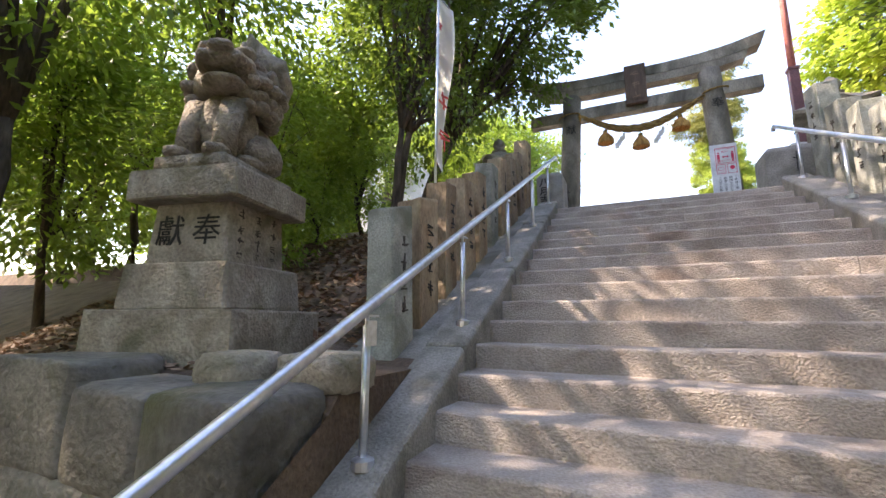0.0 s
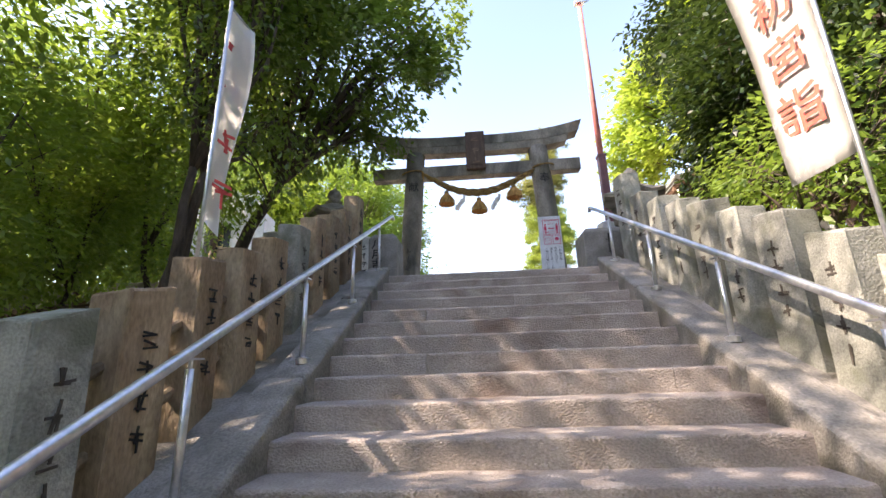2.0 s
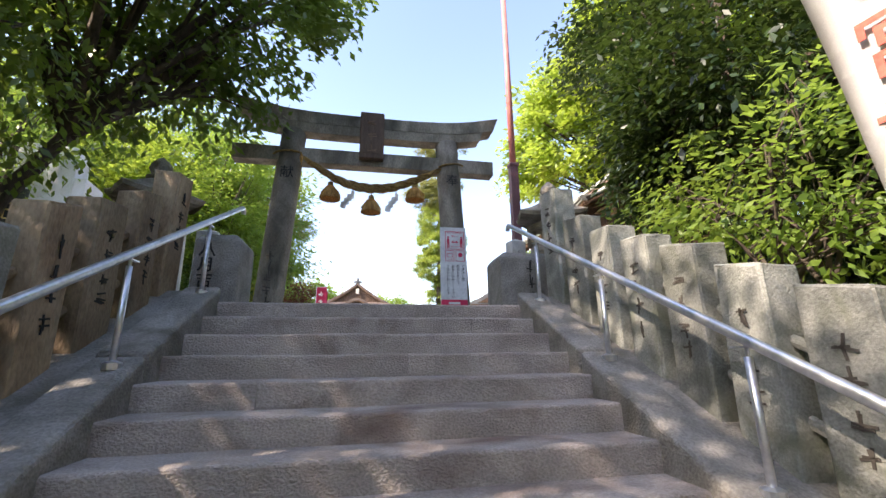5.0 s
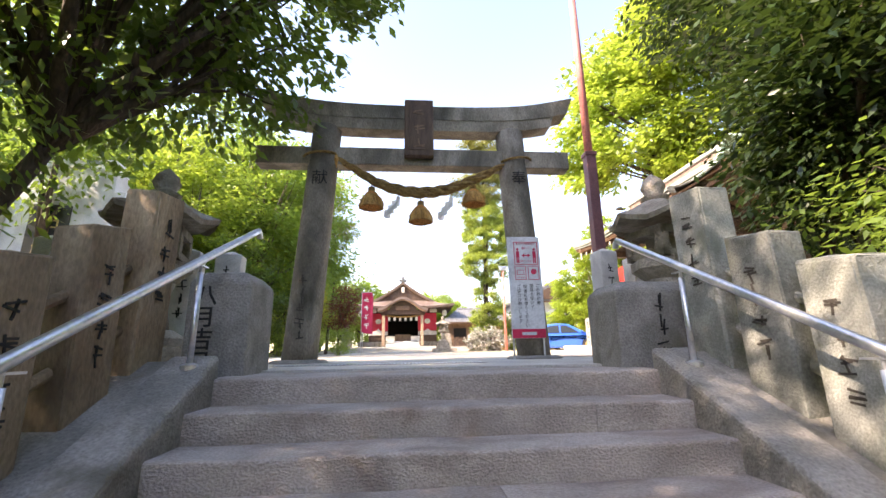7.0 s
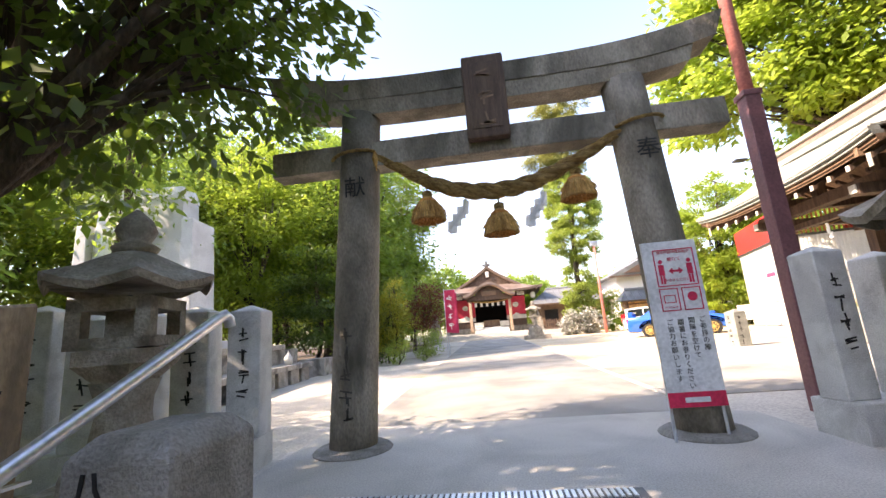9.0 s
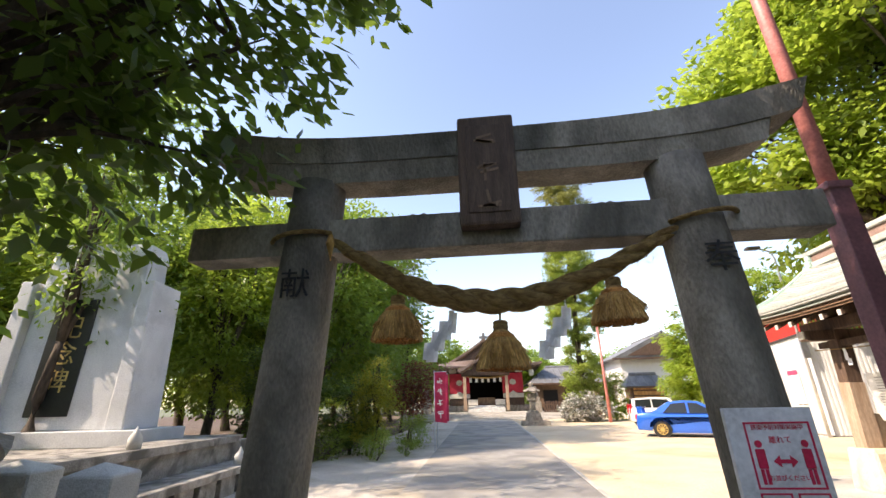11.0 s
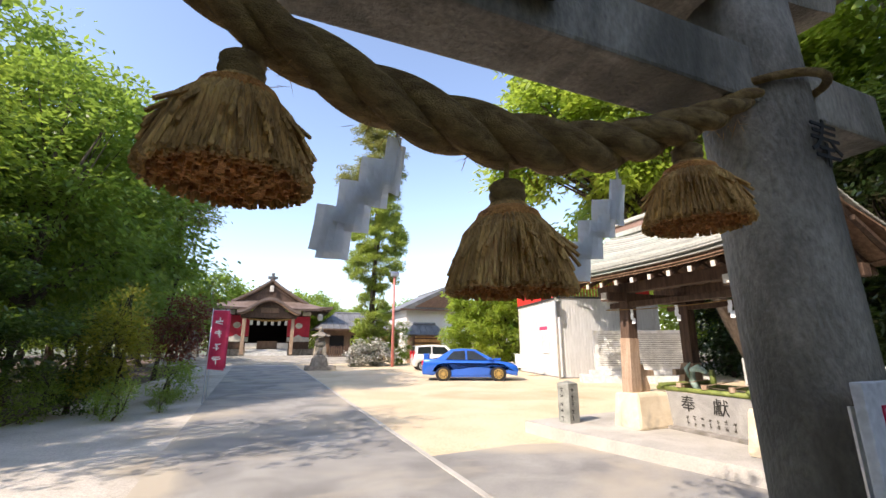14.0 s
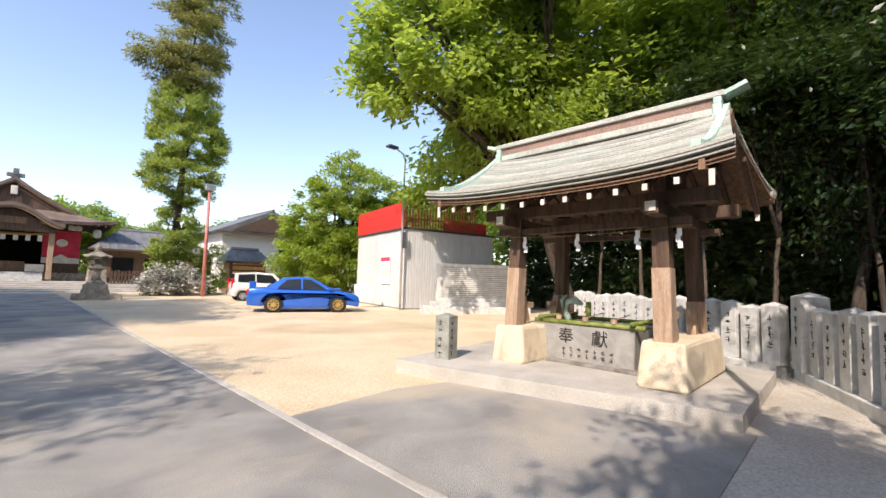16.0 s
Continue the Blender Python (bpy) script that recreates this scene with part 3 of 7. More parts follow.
def end_stone(x0, x1, height, text, label):
    stone = thing("newel_stone", label, "stone block")
    bm = block(x0, x1, -0.05, 0.42, -0.05, height - 0.03, 0.0)
    ridge = [v for v in bm.verts if v.co.z > 0.4]
    for v in ridge:
        v.co.z += 0.03
    top = [f for f in bm.faces if f.normal.z > 0.5]
    res = bmesh.ops.inset_region(bm, faces=top, thickness=0.09)
    for f in top:
        for v in f.verts:
            v.co.z += 0.07
    bmesh.ops.bevel(bm, geom=list(bm.edges), offset=0.018, segments=2, affect="EDGES", profile=0.5)
    part("body", bm, KERB_STONE, stone)
    cx = (x0 + x1) / 2
    if text:
        writing("carved_writing", "\n".join(text), 0.14, INK, pose(cx - 0.08, -0.054, 0.335, 90, 0, 0), stone, "black carved characters", 0.002, 0.98, 0.002)
    else:
        strokes("carved_writing", 4, 0.12, INK, pose(cx + 0.03, -0.054, 0.47), stone, 5)


end_stone(-1.64, -1.25, 0.64, "八月吉日", "dark granite end block with black carved characters at the stair head")
end_stone(1.18, 1.75, 0.57, "", "dark granite end block with carved writing at the stair head")

# ---- retaining wall of rough stones at the foot ----
wall = thing("retaining_wall", "rough dark boulder retaining wall below the lion statue", "wall", kind="structure")
r = random.Random(4)
row_z = [-1.72, -2.14, -2.62, -3.25]
for k in range(3):
    x = -1.56
    while x > -9.0:
        w = r.uniform(0.42, 0.85)
        bm = bmesh.new()
        bmesh.ops.create_icosphere(bm, subdivisions=3, radius=1)
        z1, z0 = row_z[k] + r.uniform(-0.05, 0.06), row_z[k + 1]
        s = r.uniform(0, 50)
        for v in bm.verts:
            c = v.co
            p = Vector([math.copysign(abs(q) ** 0.2, q) for q in c])
            p *= 1 + 0.06 * noise.noise(c * 1.6 + Vector((s, s, 0))) + 0.035 * noise.noise(c * 5 + Vector((s, 0, s)))
            v.co = Vector((x - w / 2 + p.x * w * 0.515, -4.95 + p.y * 0.22, (z0 + z1) / 2 + p.z * (z1 - z0) * 0.53))
        part("stone", bm, WALL_STONE, wall, "", None, True)
        x -= w
for x, y, w in ((-1.68, -4.62, 0.4), (-2.05, -4.76, 0.3)):
    bm = bmesh.new()
    bmesh.ops.create_icosphere(bm, subdivisions=3, radius=1)
    for v in bm.verts:
        p = Vector([math.copysign(abs(q) ** 0.5, q) for q in v.co]) * (1 + 0.1 * noise.noise(v.co * 2 + Vector((x, y, 0))))
        v.co = Vector((x + p.x * w / 2, y + p.y * 0.16, -1.72 + p.z * 0.09))
    part("stone", bm, OLD_STONE, wall, "", None, True)


# ---- stone lions on their plinths ----
def plinth(tiers, name, label, mat):
    base = thing(name, label, "plinth")
    for nm, (x0, x1, y0, y1, z0, z1, tp) in tiers:
        part(nm, block(x0, x1, y0, y1, z0, z1, 0.015, tp, 0.004, int(abs(z0) * 100)), mat, base)
    return base


LEFT_PLINTH = pose(-2.86, -4.30, 0, 0, 0, 12)
left_plinth = plinth([("bottom_tier", (-0.50, 0.50, -0.46, 0.46, -2.1, -1.44, 0.015)), ("middle_tier", (-0.37, 0.37, -0.37, 0.37, -1.44, -1.17, 0.02)),
                      ("die", (-0.28, 0.28, -0.28, 0.28, -1.17, -0.80, 0.02)), ("cap", (-0.375, 0.375, -0.375, 0.375, -0.80, -0.61, 0.0))],
                     "lion_plinth", "stepped brown granite plinth with carved characters", OLD_STONE)
left_plinth.matrix_basis = LEFT_PLINTH
writing("carved_writing", "獻", 0.20, INK, pose(-0.13, -0.276, -0.985, 86.9, 0, 0), left_plinth, "black carved character")
writing("carved_writing", "奉", 0.20, INK, pose(0.125, -0.276, -0.985, 86.9, 0, 0), left_plinth, "black carved character")
for i, y in enumerate((-0.17, -0.01, 0.15)):
    strokes("carved_writing", 4, 0.065, FADED_INK, pose(0.276, y, -0.87, 0, 0, 90), left_plinth, 20 + i)
right_plinth = plinth([("bottom_tier", (2.68, 4.02, -4.85, -3.45, -2.4, -1.40, 0.02)), ("die", (2.84, 3.78, -4.6, -3.7, -1.40, -0.66, 0.03)),
                       ("cap", (2.70, 3.90, -4.76, -3.54, -0.66, -0.40, 0.0))], "lion_plinth", "stepped pale stone plinth half hidden by shrubs", GOLD_STONE)


def lion(m, mat, label, head_turn):
    """A crouched guardian lion: haunch, chest, legs, a curly mane, a broad snarling head and a flame-shaped tail, joined and roughened."""
    bm = bmesh.new()

    def ball(c, s, sub=3, turned=False):
        c = Vector(c)
        if turned:
            c = Matrix.Rotation(head_turn, 3, "Z") @ (c - Vector((0.04, 0, 0))) + Vector((0.04, 0, 0))
        v = bmesh.ops.create_icosphere(bm, subdivisions=sub, radius=1)["verts"]
        bmesh.ops.transform(bm, matrix=Matrix.Translation(c) @ (Matrix.Rotation(head_turn, 4, "Z") if turned else Matrix.Identity(4)) @ Matrix.Diagonal((*s, 1)), verts=v)

    base = bmesh.ops.create_cube(bm, size=1)["verts"]
    bmesh.ops.transform(bm, matrix=Matrix.Translation((0, 0, 0.055)) @ Matrix.Diagonal((0.78, 0.50, 0.11, 1)), verts=base)
    ball((-0.15, 0, 0.33), (0.25, 0.22, 0.25))
    ball((0.06, 0, 0.45), (0.21, 0.20, 0.30))
    for y in (-0.14, 0.14):
        tube([(0.17, y, 0.58), (0.25, y, 0.36), (0.26, y, 0.14)], [0.10, 0.075, 0.08], 10, bm)
        ball((0.31, y, 0.15), (0.12, 0.08, 0.06), 2)
        ball((-0.10, y * 1.35, 0.26), (0.20, 0.10, 0.18), 2)
        ball((0.02, y * 1.4, 0.15), (0.17, 0.075, 0.06), 2)
    ball((0.0, 0, 0.80), (0.30, 0.29, 0.23))
    ball((0.06, 0, 0.94), (0.26, 0.24, 0.13), 3, True)
    for c, s in (((0.30, 0, 0.84), (0.20, 0.19, 0.10)), ((0.27, 0, 0.70), (0.17, 0.15, 0.055)), ((0.49, 0, 0.88), (0.05, 0.08, 0.05)),
                 ((0.44, 0.10, 0.82), (0.06, 0.05, 0.05)), ((0.44, -0.10, 0.82), (0.06, 0.05, 0.05)),
                 ((0.30, 0.11, 0.95), (0.10, 0.07, 0.05)), ((0.30, -0.11, 0.95), (0.10, 0.07, 0.05)),
                 ((0.05, 0.26, 0.90), (0.12, 0.045, 0.07)), ((0.05, -0.26, 0.90), (0.12, 0.045, 0.07))):
        ball(c, s, 3, True)
    for j, (rad, z, n) in enumerate(((0.27, 0.66, 15), (0.31, 0.76, 16), (0.26, 0.58, 12))):
        for k in range(n):
            a = math.pi * (0.30 + 1.40 * k / (n - 1))
            ball((rad * math.cos(a), rad * math.sin(a) * 0.95, z + 0.02 * (k % 2)), (0.07, 0.07, 0.055), 2)
    for dy, h in ((0, 0.40), (-0.08, 0.34), (0.08, 0.34), (-0.15, 0.24), (0.15, 0.24)):
        tube([(-0.26, dy * 0.5, 0.62), (-0.24, dy * 1.1, 0.98), (-0.16, dy * 1.1, 1.02 + h * 0.45), (-0.09, dy * 0.6, 1.0 + h)], [0.08, 0.12, 0.11, 0.015], 10, bm)
    for y in (-0.10, 0.10):
        ball((0.05, y, 1.08), (0.08, 0.07, 0.075), 2)
    for v in bm.verts:
        c = v.co
        if c.z > 0.115:
            v.co += c.normalized() * (0.014 * noise.noise(c * 7) + 0.010 * noise.noise(c * 18))
    ob = part("stone_lion", bm, mat, None, label, m, True)
    return tagged(ob, label, "statue")


lion(pose(-2.87, -4.28, -0.612, 0, 0, -78) @ Matrix.Diagonal((0.90, 0.98, 0.86, 1)), LION_STONE, "weathered brown guardian lion statue seated on its plinth", 0.45)
lion(pose(3.22, -4.12, -0.402, 0, 0, -95) @ Matrix.Diagonal((0.94, 0.95, 1.08, 1)), GOLD_STONE, "pale lichen-yellow guardian lion statue seated on its plinth", 0.05)

# ---- the stone gateway ----
TY = 2.27
torii = thing("torii", "tall weathered grey granite torii gateway", "gateway")
for sx, x0, x1 in ((-1, -1.485, -1.30), (1, 1.285, 1.13)):
    pts = [(x0 + (x1 - x0) * k / 8, TY, FLOOR + 3.0 * k / 8) for k in range(9)]
    pil = part("pillar", tube(pts, [0.20 - 0.018 * k / 8 for k in range(9)], 24), TORII_STONE, torii, "", None, True)
    part("pillar_foot", lathe([(0.33, FLOOR - 0.02), (0.33, FLOOR + 0.035), (0.29, FLOOR + 0.06), (0.22, FLOOR + 0.065)], 20, (x0, TY)), KERB_STONE, torii)
    zt = 2.10
    px = x0 + (x1 - x0) * (zt - FLOOR) / 3.0
    writing("carved_writing", "奉" if sx > 0 else "献", 0.20, INK, pose(px + (0.0 if sx > 0 else 0.03), TY - 0.197, 2.31 if sx > 0 else 2.27, 90, 0, 0), pil, "black carved character")
    strokes("carved_writing", 5, 0.13, FADED_INK, pose(x0 + (0.02 if sx > 0 else 0.03), TY - 0.199, 1.0), pil, 7 + sx)
part("tie_beam", block(-2.15, 1.90, TY - 0.11, TY + 0.11, 2.50, 2.74, 0.012, 0, 0.003, 1), TORII_STONE, torii)


def swept_beam(half, z0, h0, h1, depth, lift, cut):
    """A beam whose ends sweep upwards and are cut at a slant."""
    bm = bmesh.new()
    rows = []
    n = 24
    for k in range(n + 1):
        u = -1 + 2 * k / n
        up = lift * abs(u) ** 4.0
        h = h0 + (h1 - h0) * abs(u) ** 2
        x = -0.10 + u * half
        lean = cut * (1 if u > 0 else -1) * max(0.0, (abs(u) - 0.9) / 0.1)
        rows.append([bm.verts.new((x + dx, TY + dy, z0 + up + dz)) for dx, dy, dz in ((0, -depth / 2, 0), (0, depth / 2, 0), (lean, depth / 2 + 0.02, h), (lean, -depth / 2 - 0.02, h))])
    for p, q in zip(rows, rows[1:]):
        for i in range(4):
            bm.faces.new((p[i], p[(i + 1) % 4], q[(i + 1) % 4], q[i]))
    bm.faces.new(rows[0][::-1])
    bm.faces.new(rows[-1])
    bmesh.ops.recalc_face_normals(bm, faces=list(bm.faces))
    return bm


part("under_lintel", swept_beam(1.78, 3.00, 0.145, 0.155, 0.24, 0.11, 0.05), TORII_STONE, torii)
part("lintel", swept_beam(2.02, 3.145, 0.18, 0.22, 0.30, 0.16, 0.08), TORII_STONE, torii)
tablet = part("tablet", block(-0.29, 0.085, TY - 0.22, TY - 0.115, 2.59, 3.39, 0.02), DARK_WOOD, torii, "dark carved name tablet")
part("tablet_field", block(-0.235, 0.03, TY - 0.228, TY - 0.221, 2.67, 3.31, 0.006), DARK_WOOD, tablet)
strokes("tablet_writing", 3, 0.17, BROWN_WOOD, pose(-0.10, TY - 0.231, 3.18), tablet, 9)
part("tablet_block", block(-0.16, -0.04, TY - 0.10, TY + 0.10, 2.74, 3.01, 0.01), TORII_STONE, torii)
for i, x in enumerate((-0.98, -0.90, -0.62, -0.55, 0.62, 0.68)):
    pb = bmesh.new()
    bmesh.ops.create_icosphere(pb, subdivisions=2, radius=0.03)
    for v in pb.verts:
        v.co = Vector((v.co.x * 1.2, v.co.y, v.co.z * 0.8 + 0.0)) * (1 + 0.2 * noise.noise(v.co * 30 + Vector((i, 0, 0))))
    tagged(part("pebble", pb, OLD_STONE, None, "", pose(x, TY - 0.02, 2.74 + 0.02, 0, 0, i * 40), True), "small pebble thrown onto the gateway's beam", "pebble", "pebbles on the beam")

# ---- the straw rope with its tassels ----
RY = TY - 0.09
ROPE_KEYS = [(-1.16, 2.60), (-0.98, 2.48), (-0.66, 2.27), (-0.38, 2.165), (-0.08, 2.13), (0.24, 2.17), (0.57, 2.31), (0.86, 2.45), (1.05, 2.58)]


def rope_z(x):
    for (a, za), (b, zb) in zip(ROPE_KEYS, ROPE_KEYS[1:]):
        if x <= b:
            t = (x - a) / (b - a)
            return za + (zb - za) * t
    return ROPE_KEYS[-1][1]


rope = thing("straw_rope", "thick twisted straw rope slung between the gateway's pillars", "rope")
for s in range(3):
    pts, rad = [], []
    for k in range(140):
        x = -1.16 + 2.21 * k / 139
        z = sum(rope_z(x + d) for d in (-0.12, -0.06, 0, 0.06, 0.12)) / 5
        fat = 0.016 + 0.034 * max(0.0, 1 - ((x + 0.06) / 1.12) ** 2) ** 0.7
        a = 2 * math.pi * s / 3 + x * 11.5
        pts.append((x, RY + math.cos(a) * fat * 0.72, z + math.sin(a) * fat * 0.72))
        rad.append(fat * 0.86)
    part("strand", tube(pts, rad, 14), ROPE, rope, "", None, True)
for x0, z0, pilx in ((-1.16, 2.60, -1.36), (1.05, 2.58, 1.18)):
    loop = [(pilx + 0.225 * math.cos(a), TY + 0.225 * math.sin(a), z0 + 0.03 + 0.03 * math.sin(a + 1)) for a in [2 * math.pi * k / 24 for k in range(25)]]
    part("pillar_loop", tube(loop, 0.016, 8), ROPE, rope, "", None, True)
    part("knot", tube([(x0, RY, z0 + 0.06), (x0 + 0.01, RY - 0.03, z0 - 0.04), (x0 + 0.015, RY - 0.02, z0 - 0.15)], [0.012, 0.03, 0.006], 8), STRAW, rope)
fray = leaf_mesh("loose_straws", [(x, RY, rope_z(x) - 0.04) for x in (-0.9, -0.6, -0.4, -0.2, 0.0, 0.2, 0.4, 0.6, 0.8)], [0.035] * 9, 160, 0.07, STRAW, 3, 0.5, 0.03)
tagged(part("loose_straws", fray, STRAW, rope), kind="stuff")


def tassel(x, top, bottom, seed):
    th = thing("straw_tassel", "bell-shaped tassel of brown straw hanging from the rope", "tassel", group="tassels on the rope")
    h = top - bottom
    part("cord", tube([(x, RY, top - 0.005), (x, RY, top + 0.06)], 0.007, 6), ROPE, th)
    part("neck", lathe([(0.036, top - 0.075), (0.046, top - 0.06), (0.042, top - 0.05), (0.047, top - 0.035), (0.043, top - 0.025), (0.046, top - 0.01), (0.036, top)], 16, (x, RY)), ROPE, th, "", None, True)
    core = lathe([(0.04, top - 0.06), (0.075, top - 0.30 * h), (0.105, top - 0.55 * h), (0.135, top - 0.85 * h), (0.138, bottom + 0.02), (0.125, bottom + 0.012)], 24, (x, RY))
    part("core", core, STRAW_CUT, th)
    r = random.Random(seed)
    bm, bc = bmesh.new(), bmesh.new()
    for k in range(760):
        a = r.uniform(0, 2 * math.pi)
        k1, k2 = r.uniform(0.94, 1.04), r.uniform(0.93, 1.05)
        lo = bottom + r.uniform(-0.006, 0.012)
        if r.random() < 0.06:
            lo += r.uniform(0.02, 0.09)
            k2 *= 1.05
        da = r.uniform(-0.12, 0.12)
        p = [(x + 0.042 * math.cos(a), RY + 0.042 * math.sin(a), top - 0.06), (x + 0.105 * k1 * math.cos(a + da * 0.5), RY + 0.105 * k1 * math.sin(a + da * 0.5), top - 0.5 * h), (x + 0.147 * k2 * math.cos(a + da), RY + 0.147 * k2 * math.sin(a + da), lo)]
        tube(p, [0.004, 0.0055, 0.0042], 4, bm)
    for k in range(420):
        rr, a = 0.132 * math.sqrt(r.random()), r.uniform(0, 2 * math.pi)
        z = bottom + r.uniform(-0.006, 0.02)
        tube([(x + rr * math.cos(a), RY + rr * math.sin(a), bottom + 0.05), (x + rr * 1.03 * math.cos(a), RY + rr * 1.03 * math.sin(a), z)], [0.0055, 0.0055], 4, bc)
    tagged(part("straw_skirt", bm, STRAW, th), kind="stuff")
    tagged(part("straw_underside", bc, STRAW_CUT, th), kind="stuff")


tassel(-0.70, 2.20, 1.925, 1)
tassel(-0.082, 2.02, 1.745, 2)
tassel(0.595, 2.25, 1.985, 3)


def shide(x, top, turn):
    """A folded paper streamer: two layers of overlapping leaves that step sideways."""
    th = thing("paper_streamer", "zigzag white paper streamer hanging from the rope", "paper streamer", pose(x, RY + 0.02, top, 0, 0, turn), "paper streamers on the rope")
    part("tie", tube([(0.008, 0, 0.0), (0.008, 0.004, 0.06)], 0.004, 6), PAPER, th)
    for layer in range(2):
        ox, z = 0.020 * layer, -0.012 * layer
        for k in range(4):
            w, h = (0.034 if k == 0 else 0.058 + 0.003 * k), 0.125 if k == 0 else 0.098
            bm = bmesh.new()
            grid = [[bm.verts.new((ox + w * (i / 4 - 0.5) - 0.003 * j, 0.005 * math.sin(i * 1.1 + j * 0.8 + k + layer) + k * 0.005 + layer * 0.014, z - h * j / 4)) for i in range(5)] for j in range(5)]
            for j in range(4):
                for i in range(4):
                    bm.faces.new((grid[j][i], grid[j][i + 1], grid[j + 1][i + 1], grid[j + 1][i]))
            bmesh.ops.solidify(bm, geom=list(bm.faces), thickness=0.0015)
            part("leaf", bm, PAPER, th)
            ox -= 0.044
            z -= 0.064


shide(-0.37, 2.10, 12)
shide(0.30, 2.10, -14)


# ---- notice board, painted pole, lanterns, granite fences by the gateway ----
notice = thing("notice_board", "tall grey notice board with red pictograms leaning on the pillar", "sign", pose(0, 2.03, 0, -1, 0, 0))
part("board", block(0.965, 1.365, -0.03, 0.0, 0.30, 1.52, 0.006), SIGN_GREY, notice)
part("red_band", block(0.967, 1.363, -0.034, -0.031, 0.302, 0.405), SIGN_RED, notice)
part("band_writing", block(1.08, 1.25, -0.037, -0.0345, 0.335, 0.37), SIGN_GREY, notice)
for x in (0.985, 1.345):
    part("leg", tube([(x, 0.012, FLOOR + 0.0), (x, 0.012, 1.45)], 0.012, 8), STEEL, notice)


def ring(x0, x1, z0, z1, w, y0, y1):
    return join(block(x0, x1, y0, y1, z0, z0 + w), block(x0, x1, y0, y1, z1 - w, z1), block(x0, x0 + w, y0, y1, z0 + w, z1 - w), block(x1 - w, x1, y0, y1, z0 + w, z1 - w))


part("panel_frame", ring(1.04, 1.335, 1.17, 1.455, 0.008, -0.034, -0.0305), SIGN_RED, notice)
part("panel_frame", ring(1.04, 1.175, 0.985, 1.155, 0.007, -0.034, -0.0305), SIGN_RED, notice)
part("panel_frame", ring(1.20, 1.335, 0.985, 1.155, 0.007, -0.034, -0.0305), SIGN_RED, notice)
for x in (1.085, 1.29):
    part("pictogram", join(moved(lathe([(0.016, -0.0015), (0.016, 0.0015)], 14), pose(x, -0.0325, 1.36, 90, 0, 0)), block(x - 0.02, x + 0.02, -0.034, -0.031, 1.255, 1.338, 0.004), block(x - 0.017, x - 0.003, -0.034, -0.031, 1.19, 1.253), block(x + 0.003, x + 0.017, -0.034, -0.031, 1.19, 1.253)), SIGN_RED, notice)
part("arrow", extrude_profile([(1.135, 1.285), (1.165, 1.31), (1.165, 1.293), (1.21, 1.293), (1.21, 1.31), (1.24, 1.285), (1.21, 1.26), (1.21, 1.277), (1.165, 1.277), (1.165, 1.26)], -0.034, -0.031, "y"), SIGN_RED, notice)
part("pictogram", ring(1.065, 1.15, 1.045, 1.105, 0.006, -0.034, -0.0305), SIGN_RED, notice)
part("pictogram", moved(lathe([(0.035, -0.0015), (0.035, 0.0015)], 18), pose(1.27, -0.0325, 1.085, 90, 0, 0)), SIGN_RED, notice)
for body, size, x, z, mat in (("感染予防対策実施中", 0.026, 1.187, 1.430, SIGN_RED), ("離れて", 0.034, 1.187, 1.375, SIGN_RED), ("お並びください", 0.026, 1.187, 1.215, SIGN_RED), ("マスク着用", 0.018, 1.108, 1.012, SIGN_RED)):
    writing("notice_writing", body, size, mat, pose(x, -0.0325, z, 90, 0, 0), notice, "", 0.001)
for i, body in enumerate(("ご参拝の際", "間隔を空けて", "順番にお参りください", "ご協力お願いします")):
    size = 0.048
    writing("notice_writing", "\n".join(body), size, INK, pose(1.305 - 0.077 * i, -0.0325, 0.945 - 0.62 * size * len(body) * 0.92, 90, 0, 0), notice, "", 0.001, 1.05)

pole = thing("painted_pole", "tall square steel pole, faded red above and maroon below", "pole", pose(2.53, 2.86, 0))
part("lower_shaft", block(-0.075, 0.075, -0.075, 0.075, FLOOR - 0.1, 3.05, 0.012), POLE_DARK, pole)
part("upper_shaft", tube([(0, 0, 3.05), (0, 0, 7.0)], [0.062, 0.05], 14), POLE_PINK, pole, "faded pink-red paint", None, True)
part("cap", join(block(-0.11, 0.11, -0.08, 0.08, 7.0, 7.16, 0.02), tube([(0, 0, 7.0), (0.22, 0, 7.1)], 0.02, 8)), STEEL, pole)
part("collar", block(-0.09, 0.09, -0.09, 0.09, 3.03, 3.09, 0.01), POLE_DARK, pole)


def pointed_post(w, d, h, mat):
    """A square granite post whose top is a low pyramid."""
    bm = block(-w / 2, w / 2, -d / 2, d / 2, 0, h - w * 0.22)
    top = [f for f in bm.faces if f.normal.z > 0.5]
    tip = bmesh.ops.poke(bm, faces=top)["verts"][0]
    tip.co.z = h
    bmesh.ops.bevel(bm, geom=[e for e in bm.edges], offset=0.008, segments=1, affect="EDGES")
    return mesh_of(bm, "granite_post", mat)


